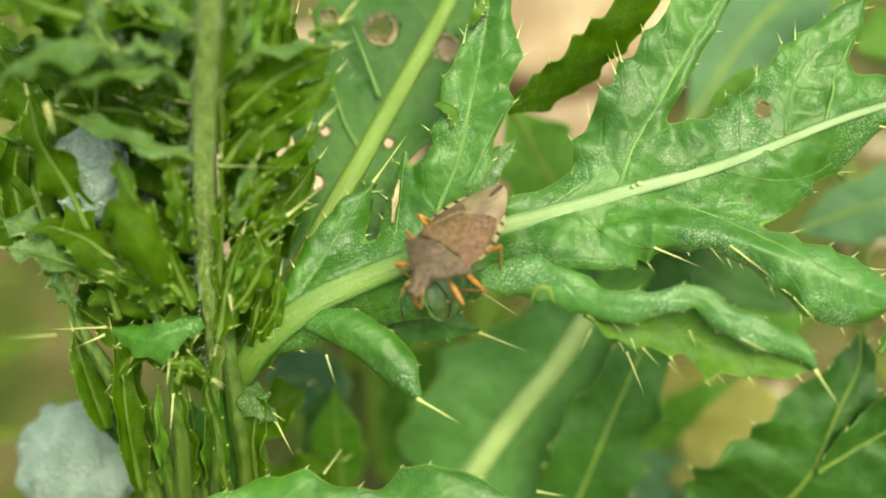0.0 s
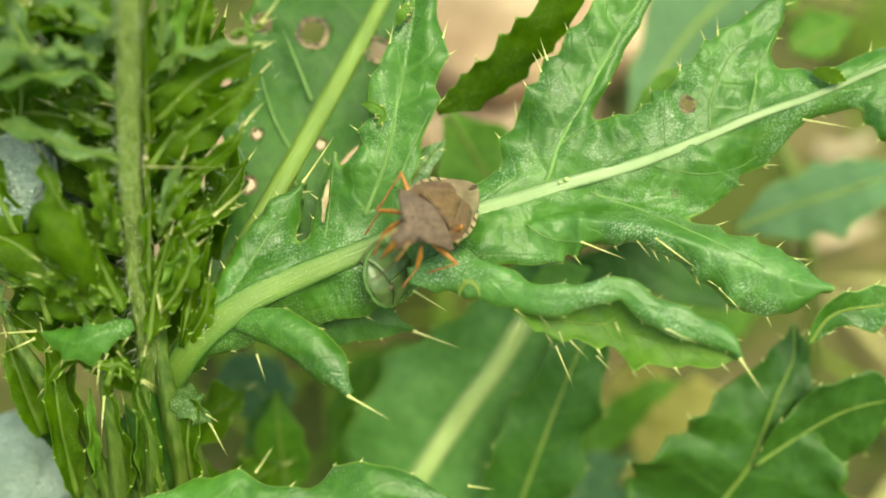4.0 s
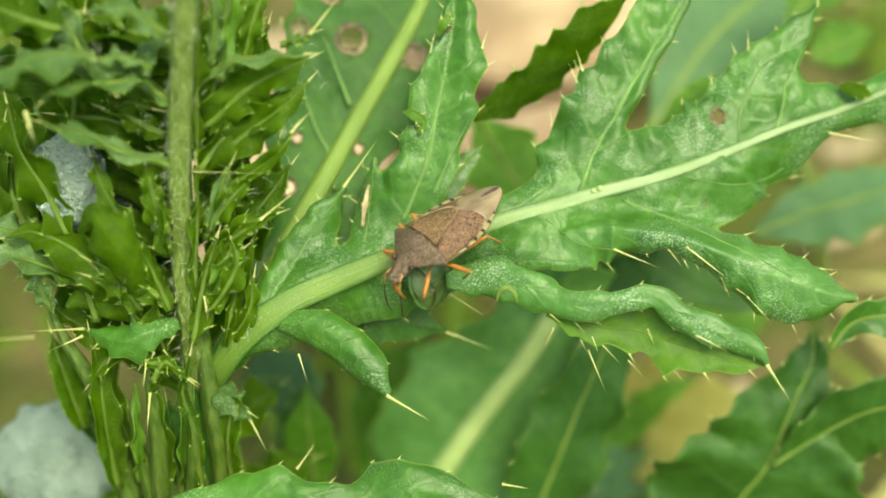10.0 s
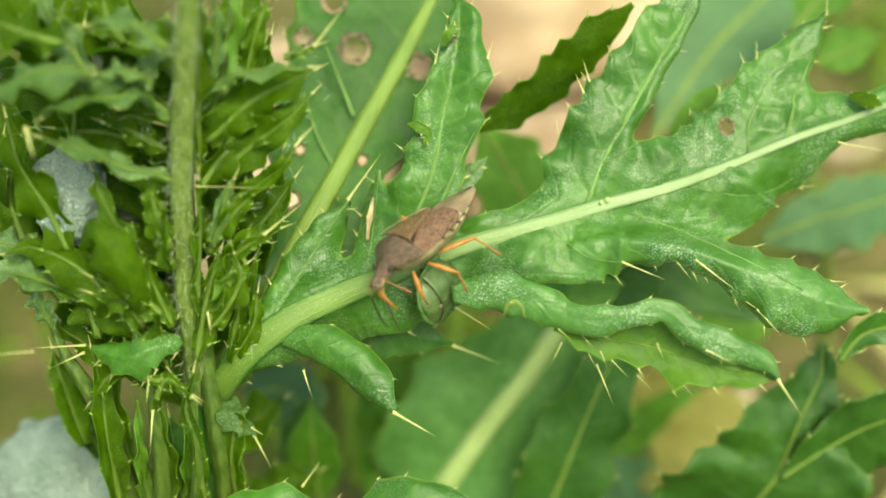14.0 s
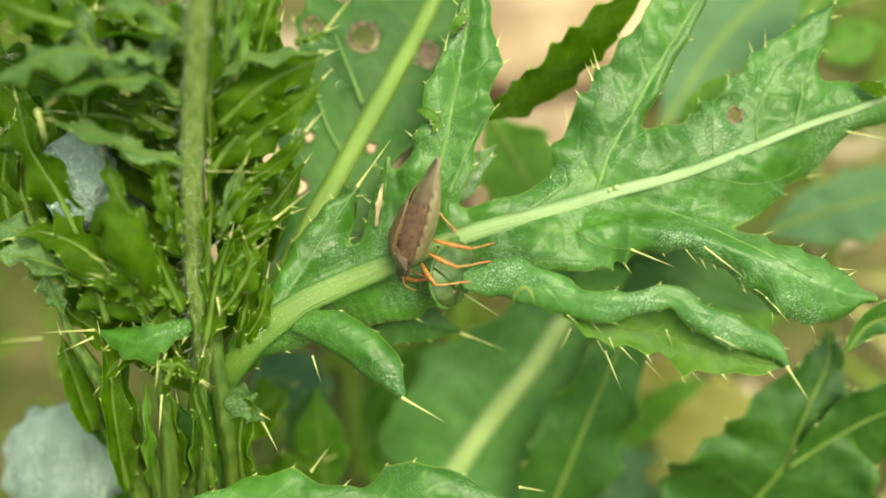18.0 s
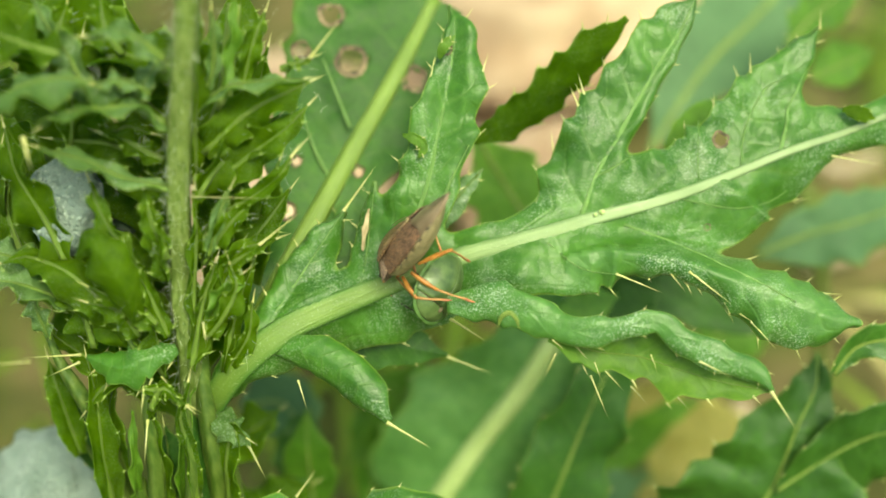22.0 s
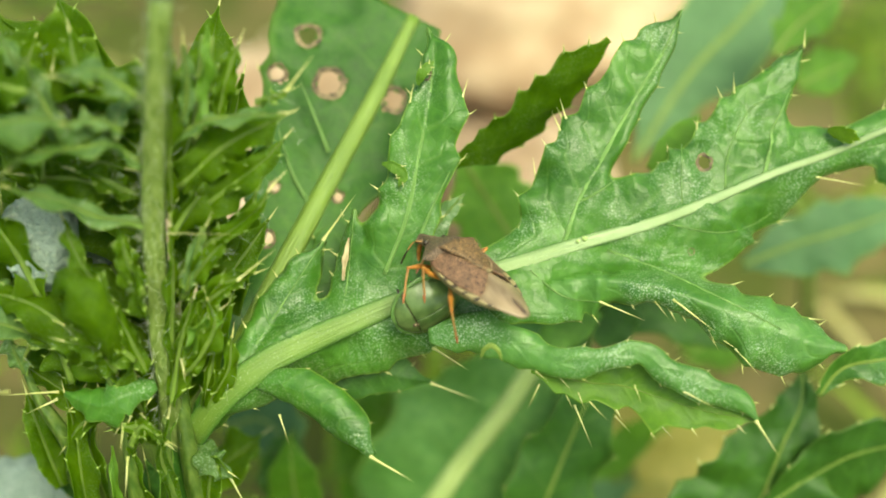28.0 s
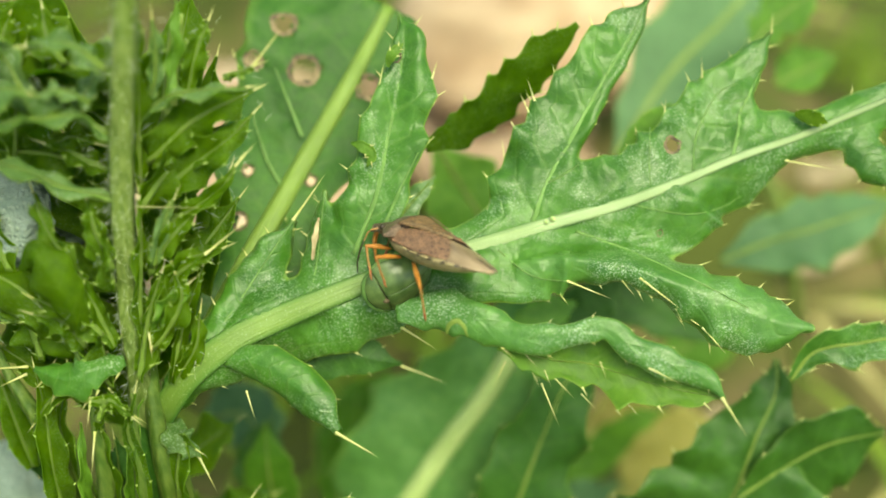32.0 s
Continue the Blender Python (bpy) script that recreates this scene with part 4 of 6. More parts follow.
# broad leaf low behind
low = back_leaf(thistle, LOW, [(13.90, -2.12, -10), (8.16, -12.24, -13), (3.79, -18.33, -16), (-1.43, -26.75, -20)], [2.5, 7.0, 9.5, 9.0, 8.0], [2.5, 5.0, 8.0, 9.0, 8.0], [1.0, 1.05, 1.1, 1.15],
                "broad pale-ribbed leaf low in the shade", seed=22, teeth=(0.06, 6), wave=(0.8, 2), spiny=0.5, pucker=0.4, rib_mat=RIB_LIGHT)


leaf_part("leaf", thistle, BACK, [(-9.44, -1.38, 3), (-7.52, 2.43, 2), (-5.74, 6.80, 1)], [0.8, 2.0, 1.9, 0.3], [0.8, 1.8, 1.6, 0.3], "shaded leaf behind the lobes", seed=81, teeth=(0.08, 4), spiny=0.4)
leaf_part("leaf", thistle, PALE_LEAF, [(10.28, -5.95, -6), (13.14, -4.40, -6), (16.44, -3.13, -7)], [0.6, 1.7, 1.6, 0.3], [0.6, 1.6, 1.4, 0.3], "pale leaf seen in the gap below the lobe", seed=82, teeth=(0.05, 3), spiny=0)
leaf_part("leaf", thistle, BACK, [(16.25, -6.13, -9), (18.40, -3.72, -9), (20.55, -1.05, -9)], [0.8, 2.0, 1.6, 0.3], [0.8, 2.0, 1.6, 0.3], "dark leaf seen in the gap below the lobe", seed=83, teeth=(0.05, 3), spiny=0)


leaf_part("leaf", thistle, HERB, [(20.19, 9.99, -3), (22.06, 11.80, -3), (24.91, 14.77, -4)], [0.5, 1.3, 1.2, 0.2], [0.5, 1.2, 1.1, 0.2], "yellow-green leaf seen between two lobes", seed=84, teeth=(0.05, 3), spiny=0)


def young_leaf(points, width, seed, mat=None, curl=-20, facing=(0, 0, 1), label="", jag=0.22, lift=30, spiny=0.5, wave=1.0):
    w = width
    leaf = leaf_part("leaf", thistle, mat or YOUNG, points, [w * 0.45, w * 0.9, w, w * 0.75, 0.08], [w * 0.45, w * 0.9, w, w * 0.75, 0.08], label, facing=facing,
                     la=lift, ra=lift - 5, lroll=curl, rroll=curl * 0.6, teeth=(jag, 4), wave=(wave * 1.6, 2.8), pucker=0.6, seed=seed, spiny=spiny, rows=46, cols=7, thick=0.22)
    if spiny > 0.25:
        rib_part(leaf, points, [0.3, 0.18, 0.05], flat=0.35, sides=6, count=14)
        bm = bmesh.new()
        tip = Vector(points[-1])
        d = (tip - Vector(points[-2])).normalized()
        cone(bm, P(*tip) - base_of(leaf), P(*(tip + d * 1.3)) - base_of(leaf), 0.00011, 6)
        part("spine", bm, SPINE, leaf)
    return leaf


# leaves crowded round the upright stem: rib points, half width, how the blade lies
KEY = [
    # leaves to the left of the stem: rib, half width, facing, curl, lift, bloomed
    ([(-19.57, 9.91, 15), (-21.68, 11.09, 17), (-24.16, 10.71, 18), (-26.35, 10.48, 18.5), (-27.79, 9.61, 18)], 0.95, (0.0, 0.8, 0.6), -30, 10, 1), ([(-20.05, 5.48, 13), (-22.65, 6.07, 15), (-25.60, 7.45, 16), (-28.49, 8.29, 16.5)], 0.95, (0.1, 0.75, 0.65), -25, 15, 1),
    ([(-22.76, 12.21, 16), (-25.34, 12.83, 18), (-27.55, 12.50, 19.5), (-29.67, 11.42, 20), (-31.21, 10.04, 20)], 1.8, (0.0, 0.75, 0.65), -60, 0, 1), ([(-26.85, 14.76, 17), (-29.27, 15.44, 18), (-32.02, 16.54, 18)], 1.7, (0.1, 0.6, 0.8), -20, 20, 0),
    ([(-25.41, 11.81, 15), (-26.55, 14.66, 15.5), (-28.50, 17.51, 15.5), (-29.57, 19.26, 15)], 1.2, (-0.5, 0.2, 0.8), 30, 20, 1), ([(-20.74, 12.04, 16), (-22.33, 12.91, 17.5), (-24.16, 12.52, 18)], 0.9, (0.0, 0.7, 0.7), -40, 0, 1), ([(-19.28, 14.35, 17), (-21.57, 15.94, 18.5), (-24.23, 15.68, 19)], 1.1, (0.0, 0.7, 0.7), -30, 10, 1),
    ([(-28.84, -0.04, 10), (-30.22, 3.49, 11), (-31.89, 6.85, 12), (-32.62, 10.18, 12.5)], 1.5, (-0.3, 0.3, 0.9), 20, 15, 0), ([(-22.56, -0.48, 12), (-23.97, 1.70, 13), (-25.24, 4.20, 13.5), (-26.06, 6.07, 13)], 0.8, (-0.5, 0.3, 0.8), 40, 10, 0), ([(-20.51, 0.28, 12), (-21.36, 2.88, 13), (-21.89, 5.44, 13.5)], 0.8, (0.4, 0.3, 0.8), -30, 20, 0),
    ([(-30.85, -0.39, 8), (-33.39, 0.50, 9.5), (-35.81, 1.28, 10)], 1.5, (0.0, 0.6, 0.8), -30, 10, 1), ([(-28.74, -3.26, 9), (-31.71, -1.77, 10.5), (-34.97, -1.07, 11)], 1.3, (0.0, 0.7, 0.7), -20, 20, 1), ([(-23.60, 15.56, 13), (-24.55, 17.02, 14), (-24.96, 19.50, 14)], 1.4, (0.3, 0.3, 0.9), -20, 10, 0),
    ([(-29.48, 14.31, 13), (-28.46, 16.72, 13.5), (-27.78, 19.34, 13)], 1.3, (0.3, 0.2, 0.9), 10, 5, 0), ([(-25.04, 8.64, 11), (-23.89, 10.23, 12), (-21.77, 9.80, 12)], 1.1, (0.2, 0.5, 0.8), -20, 15, 0), ([(-20.92, 7.68, 12), (-22.77, 8.84, 13), (-24.93, 9.62, 13.5)], 0.9, (0.0, 0.6, 0.8), -20, 15, 0),
    ([(-30.86, -5.75, 8), (-31.39, -3.92, 9), (-31.64, -2.14, 9.5)], 0.9, (-0.3, 0.4, 0.8), 20, 10, 1), ([(-23.19, -5.63, 10), (-24.49, -3.61, 11.5), (-26.48, -2.94, 12)], 1.0, (0.0, 0.5, 0.8), -20, 15, 0), ([(-27.29, -6.65, 8), (-28.08, -3.48, 9), (-29.01, -0.83, 9.5)], 1.3, (-0.4, 0.3, 0.8), 10, 15, 0),
    ([(-21.63, -4.71, 11), (-22.86, -2.95, 12), (-24.20, -1.66, 12.5)], 0.6, (0.3, 0.5, 0.8), -30, 25, 0), ([(-20.41, 15.35, 14), (-21.40, 13.11, 15), (-22.41, 11.40, 15.5)], 0.8, (-0.2, 0.6, 0.7), -20, 15, 1),
    # and to the right of it
    ([(-18.48, 11.35, 13), (-15.35, 12.93, 14.5), (-12.40, 13.25, 15), (-9.86, 13.41, 15)], 1.0, (0.0, 0.75, 0.65), -40, 5, 1), ([(-17.86, 8.31, 12), (-14.37, 11.17, 13), (-11.43, 12.68, 13), (-9.66, 13.51, 13)], 1.6, (0.3, 0.15, 0.95), 15, 10, 0), ([(-18.07, 5.40, 11), (-14.54, 8.00, 12), (-11.52, 10.17, 12.3), (-9.94, 11.90, 12)], 1.4, (0.4, 0.2, 0.9), -20, 20, 0),
    ([(-17.09, 3.46, 11), (-14.13, 5.03, 12), (-11.93, 6.68, 12.5), (-11.08, 8.03, 12.5)], 0.7, (0.5, 0.4, 0.7), -30, 25, 0), ([(-18.19, -0.06, 10.5), (-16.26, 2.56, 12), (-14.04, 4.77, 12)], 0.9, (0.5, 0.2, 0.8), -20, 30, 0), ([(-18.47, -2.68, 10), (-16.45, -0.50, 11), (-13.70, 1.38, 11.5)], 0.75, (0.4, 0.3, 0.85), -30, 20, 0),
    ([(-18.13, -5.73, 10), (-16.46, -3.94, 11), (-15.42, -1.78, 11.5), (-15.93, -0.07, 11.5)], 0.9, (0.6, 0.1, 0.7), 40, 10, 0), ([(-11.78, 14.35, 13.5), (-10.63, 14.67, 14), (-9.55, 15.08, 14)], 0.5, (0.2, 0.6, 0.7), -30, 10, 0), ([(-14.87, 13.53, 12), (-13.94, 16.38, 13), (-13.01, 18.72, 13)], 0.8, (0.4, 0.1, 0.9), 20, 15, 0),
    ([(-18.80, 6.05, 11), (-18.24, 9.67, 13), (-17.72, 13.10, 15), (-17.12, 16.34, 17), (-16.83, 18.48, 18)], 0.7, (0.9, 0.0, 0.5), 10, 10, 0), ([(-19.40, -5.70, 9), (-18.89, -1.71, 10.5), (-18.38, 2.14, 12), (-18.25, 5.47, 13)], 0.7, (0.9, 0.0, 0.5), -10, 10, 0), ([(-17.10, 12.86, 14), (-16.40, 15.14, 15), (-16.36, 18.17, 16)], 0.7, (0.6, 0.2, 0.7), 30, 20, 1),
    ([(-16.58, -8.01, 8), (-15.07, -5.71, 9), (-14.55, -3.05, 9.5)], 0.8, (0.5, 0.2, 0.8), -20, 20, 0), ([(-17.74, 0.45, 11), (-16.67, 3.39, 12.5), (-15.64, 5.47, 13)], 0.6, (0.5, 0.3, 0.8), -40, 20, 1),
]
for i, (pts, w, face, curl, lift, pale) in enumerate(KEY):
    young_leaf(pts, w, 100 + i, mat=(YOUNG, YOUNG_PALE)[pale], curl=curl, facing=face, lift=lift, jag=(0.07, 0.05)[pale] * (1 + i % 3), spiny=(0.34, 0.26)[pale], wave=(1.2, 0.9)[pale])

INNER = [
    ([(-21.22, 4.45, 9), (-25.19, 7.98, 9), (-29.15, 10.19, 9)], 2),
    ([(-20.72, 12.94, 11), (-24.59, 15.53, 11), (-28.46, 16.82, 11)], 2),
    ([(-21.48, -0.85, 8), (-25.94, 0.49, 8), (-31.20, 0.06, 7)], 2),
    ([(-21.72, -4.02, 7), (-25.34, -3.11, 7), (-29.73, -4.51, 6)], 1.8),
    ([(-30.84, 4.52, 8), (-33.50, 8.54, 8), (-35.73, 12.12, 8)], 2.2),
    ([(-19.24, 0.48, 8), (-17.00, 4.05, 8), (-15.21, 7.17, 8)], 1.8),
    ([(-19.47, -4.93, 7), (-17.66, -2.22, 7), (-16.74, 0.94, 7)], 1.5),
    ([(-30.75, -1.75, 7), (-33.91, -0.38, 7), (-37.03, 0.08, 6)], 1.8),
    ([(-22.68, -8.73, 5), (-26.37, -7.34, 5), (-29.94, -7.88, 4)], 1.6),
]
for i, (pts, w) in enumerate(INNER):
    young_leaf(pts, w, 500 + i, curl=(25, -30, 10)[i % 3], facing=((-0.3, 0.5, 0.8), (0.2, 0.3, 0.9))[i % 2], lift=(20, 5)[i % 2], jag=0.12, spiny=0.25, wave=0.9)


def build_hairs():
    """Cobwebby white hairs on the stem and the young leaves."""
    rnd = random.Random(17)
    verts, faces = [], []
    trunk = spline([(-20.13, -10.04, 6), (-20.10, -2.61, 9), (-19.47, 5.94, 13), (-18.18, 13.65, 17), (-16.65, 20.14, 21)], 60)
    sites = []
    for _ in range(420):
        c = rnd.choice(trunk)
        sites.append((c, Vector((rnd.uniform(-1, 1), rnd.uniform(-0.5, 0.5), rnd.uniform(0.1, 1))).normalized(), 1.05, 0.014))
    for pts, w, face, curl, lift, pale in KEY:
        line = spline(pts, 24)
        for _ in range(9):
            i = rnd.randrange(1, 24)
            t = (line[i] - line[i - 1]).normalized()
            d = (Vector(face).cross(t).normalized() * rnd.choice((-1, 1)) + t * rnd.uniform(0, 0.8) + Vector(face) * rnd.uniform(0, 0.6)).normalized()
            sites.append((line[i], d, w * rnd.uniform(0.5, 0.95), 0.013))
    for c, d, off, r in sites:
        a, long = c + d * off * 0.9, rnd.uniform(0.4, 1.3)
        way = (d + Vector((rnd.uniform(-1, 1), rnd.uniform(-1, 1), rnd.uniform(-0.4, 1)))).normalized()
        side = way.orthogonal().normalized() * r
        other = way.cross(side)
        k = len(verts)
        for f, wide in ((0.0, 1.0), (0.5, 0.8), (1.0, 0.2)):
            p = a + way * long * f + Vector((0, -0.25 * f * f * long, 0))
            verts += [tuple(P(*(p + side * wide)) - ROOT), tuple(P(*(p - side * wide * 0.5 + other * wide)) - ROOT), tuple(P(*(p - side * wide * 0.5 - other * wide)) - ROOT)]
        for i in (0, 3):
            faces += [(k + i + n, k + i + (n + 1) % 3, k + i + 3 + (n + 1) % 3, k + i + 3 + n) for n in range(3)]
    me = bpy.data.meshes.new("hair")
    me.from_pydata(verts, [], faces)
    me.materials.append(HAIR)
    ob = new("hair", me)
    ob.parent = thistle
    tagged(ob, "fine white hairs", kind="stuff")


build_hairs()
part("leaf_stalk", tube([(-16.51, 11.64, 11), (-15.80, 15.64, 12.5), (-15.19, 19.19, 13.5)], [0.55, 0.5, 0.45], sides=12, count=16, ridges=4, depth=0.12, shift=ROOT), RIB_PALE, thistle, "yellow-green leaf stalk")
leaf_part("leaf", thistle, BLUISH, [(-18.03, 0.79, 1), (-15.90, 2.86, 1), (-13.42, 5.04, 0)], [0.5, 1.5, 1.6, 0.4], [0.5, 1.5, 1.6, 0.4], "pale bluish leaf deep between the others", seed=77, teeth=(0.05, 3), spiny=0)
CROWD = [
    ([(-27.91, 8.79, 12), (-27.36, 13.11, 13), (-26.64, 16.90, 13)], 1.5),
    ([(-29.48, 14.04, 10), (-31.23, 17.98, 10), (-32.10, 21.91, 10)], 2.5),
    ([(-20.70, -1.25, 11), (-21.17, 1.74, 12.5), (-22.00, 5.18, 13)], 0.9),
    ([(-24.08, -5.71, 9), (-27.39, -1.47, 11), (-31.07, 0.48, 11), (-33.44, 0.04, 11)], 1.9),
    ([(-22.09, -6.60, 9), (-22.55, -3.93, 11), (-24.71, -2.52, 12), (-26.42, -1.75, 12)], 1.3),
    ([(-32.88, 0.04, 8), (-34.22, 4.52, 8), (-33.33, 9.00, 8)], 1.7),
    ([(-35.08, -0.86, 7), (-35.57, 4.52, 8), (-34.67, 9.45, 8)], 2),
    ([(-21.04, -5.64, 10), (-21.99, -2.53, 11.5), (-23.22, 0.04, 12)], 0.8),
    ([(-21.68, -8.91, 8), (-24.74, -5.27, 9), (-28.51, -2.61, 9), (-31.53, -2.64, 8)], 1.5),
    ([(-23.57, -10.04, 6), (-27.69, -8.21, 6), (-32.19, -5.52, 5)], 1.6),
    ([(-21.94, -11.28, 7), (-24.37, -8.91, 8), (-26.61, -9.81, 8), (-28.28, -11.74, 7)], 1),
    ([(-23.07, 8.25, 11), (-25.35, 9.01, 12), (-29.19, 9.43, 12)], 2),
    ([(-17.45, -2.14, 10), (-15.51, 0.69, 11), (-12.49, 1.86, 11)], 1.1),
    ([(-19.21, -7.48, 9), (-17.35, -2.56, 10.5), (-15.21, -0.91, 11)], 1.2),
    ([(-17.20, -8.47, 8), (-15.89, -3.72, 9), (-14.43, 0.49, 9)], 1.1),
    ([(-19.43, -8.37, 9), (-18.21, -3.43, 10.7), (-17.11, 0.04, 11)], 0.8),
    ([(-18.52, 4.74, 12), (-15.96, 8.15, 12), (-12.27, 11.28, 11)], 1.7),
    ([(-18.54, -2.64, 8), (-15.41, 0.94, 8), (-11.96, 5.94, 7)], 1.4),
    ([(-18.99, -5.33, 8), (-16.75, -1.30, 8), (-14.23, 3.67, 7)], 1.5),
]
for i, (pts, w) in enumerate(CROWD):
    side = -0.5 if pts[-1][0] < pts[0][0] else 0.5
    young_leaf(pts, w, 140 + i, curl=(-40, 45, 10, -60, 70)[i % 5], facing=((side * 1.6, 0.4, 0.5), (side * 0.5, 0.7, 0.5), (side * 0.6, 0.1, 0.95), (-side * 0.8, 0.3, 0.7))[i % 4], lift=(30, 10, 45, -15)[i % 4], jag=(0.1, 0.25, 0.18)[i % 3])
for i, (pts, w) in enumerate((([(-15.90, 12.11, 14), (-15.44, 15.86, 14), (-15.07, 20.02, 14)], 0.6), ([(-17.89, -4.33, 10), (-16.34, -2.11, 11.2), (-14.86, -1.69, 11)], 0.9), ([(-21.77, -20.82, 3), (-20.43, -15.18, 8), (-19.86, -11.09, 8.5), (-19.35, -9.81, 8)], 0.7), ([(-25.47, -20.35, 3), (-24.38, -15.82, 7), (-24.51, -11.67, 7.5)], 0.5))):
    young_leaf(pts, w, 180 + i, mat=LEAF_UNDER, curl=(20, -50)[i % 2], facing=(0.6, 0.1, 0.8), jag=0.1, spiny=0)

# leaf stalks and winged leaf bases round the foot of the stem
for i, (pts, r) in enumerate((([(-26.97, -22.41, 0), (-27.35, -16.96, 3), (-28.70, -11.96, 5), (-30.66, -8.16, 6), (-31.93, -5.32, 6)], 0.75), ([(-24.59, -21.93, 2), (-24.92, -17.05, 5), (-24.96, -13.35, 6.5)], 0.5), ([(-18.80, -22.42, 0), (-18.55, -17.25, 4), (-18.88, -12.30, 6), (-19.11, -7.64, 7), (-18.71, -3.09, 8)], 0.8),
                              ([(-20.52, -21.46, 4), (-19.86, -16.68, 7), (-19.85, -12.32, 9), (-19.73, -9.18, 9.5)], 0.5), ([(-23.58, -21.69, 3), (-23.00, -16.86, 6), (-22.85, -12.91, 8), (-23.02, -9.23, 9), (-23.97, -5.63, 10)], 0.6), ([(-17.69, -22.90, -2), (-17.70, -17.64, 2), (-18.26, -13.51, 4), (-17.64, -9.56, 6)], 0.6))):
    part("leaf_stalk", tube(pts, [r * 1.3, r, r * 0.8, 0.25], sides=14, count=34, ridges=4, depth=0.14, shift=ROOT), STALK, thistle)
FOOT = [
    ([(-27.46, -21.45, 2), (-27.45, -15.57, 5.5), (-27.52, -10.79, 7), (-28.08, -7.58, 7.5)], 1.3, YOUNG), ([(-23.10, -21.22, 3), (-22.29, -15.32, 7), (-22.59, -11.43, 9)], 0.9, YOUNG), ([(-19.66, -20.76, 5), (-19.81, -15.14, 8), (-20.06, -11.74, 10), (-19.34, -9.07, 10.5)], 0.7, YOUNG),
    ([(-17.61, -21.47, 2), (-17.52, -16.60, 5), (-16.64, -13.37, 6.5), (-15.51, -13.97, 7)], 1.3, YOUNG), ([(-30.83, -16.35, 1), (-31.69, -11.74, 3), (-32.46, -7.87, 4)], 1.2, YOUNG), ([(-25.89, -21.92, 0), (-26.50, -16.48, 3), (-27.33, -12.56, 4), (-27.04, -9.75, 4)], 1.6, YOUNG),
    ([(-19.34, -21.70, 1), (-19.20, -16.78, 4), (-19.73, -13.36, 5), (-20.00, -10.12, 5)], 1.6, BACK), ([(-22.24, -22.17, 1), (-22.24, -17.25, 4), (-22.47, -13.28, 5.5)], 1.7, BACK), ([(-30.41, -17.88, -2), (-32.22, -13.10, 0), (-33.68, -10.17, 0)], 1.7, BACK), ([(-22.33, -11.30, 10), (-21.12, -9.53, 11), (-19.40, -10.83, 11)], 0.45, YOUNG),
]
for i, (pts, w, mat) in enumerate(FOOT):
    young_leaf(pts, w, 440 + i, mat=mat, curl=(30, -35, 45)[i % 3], facing=(0.5 * (-1) ** i, 0.15, 0.85), jag=0.12, lift=(25, 5)[i % 2], spiny=0.3, wave=0.5)
young_leaf([(-21.34, -9.25, 9), (-21.96, -10.37, 10), (-22.70, -12.19, 9.5)], 0.5, 420, spiny=0)
young_leaf([(-18.50, -11.55, 5), (-16.82, -13.27, 6.5), (-15.59, -14.85, 5.5)], 1.3, 421, mat=YOUNG_PALE, spiny=0, facing=(0.2, 0.5, 0.8), curl=-50, lift=-10)
young_leaf([(-23.01, -9.67, 10), (-20.96, -9.83, 10.8), (-19.46, -10.86, 10.2)], 0.45, 422, spiny=0.3)

# broader leaves filling in behind
BEHIND = [
    ((-22.25, -12.70, 0), (-29.61, -5.83, 0), (-37.26, 1.05, -2), 2.6), ((-21.78, -9.54, 2), (-30.41, 1.01, 2), (-36.47, 9.36, 0), 3.0), ((-21.30, -5.58, 4), (-27.39, 6.61, 4), (-31.50, 16.65, 3), 3.0), ((-20.82, 0.96, 6), (-29.53, 11.05, 6), (-37.75, 14.89, 5), 3.0),
    ((-20.34, 6.32, 8), (-24.52, 15.54, 9), (-27.62, 23.50, 9), 3.0), ((-19.89, 6.32, 8), (-17.20, 14.38, 8), (-15.59, 22.71, 7), 2.6), ((-19.90, -0.41, 6), (-16.23, 7.84, 6), (-14.10, 17.67, 5), 2.4), ((-19.89, -8.40, 4), (-16.14, 0.05, 4), (-13.47, 8.59, 3), 2.2),
    ((-24.17, -24.44, -8), (-32.80, -22.21, -10), (-41.74, -19.87, -12), 3.0), ((-22.70, -19.38, -4), (-18.61, -16.31, -4), (-14.82, -13.52, -6), 2.4),
    ((-29.74, 6.61, 4), (-36.24, 11.43, 3), (-42.40, 18.27, 2), 3.4), ((-28.01, -2.83, 2), (-35.49, 0.05, 0), (-43.27, 1.05, -2), 3.0),
    ((-21.06, -3.66, 5), (-31.72, 2.83, 5), (-39.59, 8.49, 4), 3.2), ((-20.29, 10.54, 10), (-29.04, 17.54, 10), (-36.91, 21.91, 10), 3.2), ((-19.38, 14.55, 12), (-30.90, 17.54, 12), (-38.58, 17.97, 12), 3.0), ((-21.51, -24.44, -8), (-17.42, -23.61, -9), (-12.16, -21.12, -10), 2.6),
]
for i, (a, b, c, w) in enumerate(BEHIND):
    young_leaf([a, b, c], w, 300 + i, curl=(20, -30)[i % 2], facing=(0.2 * ((i % 3) - 1), 0.3, 0.9))

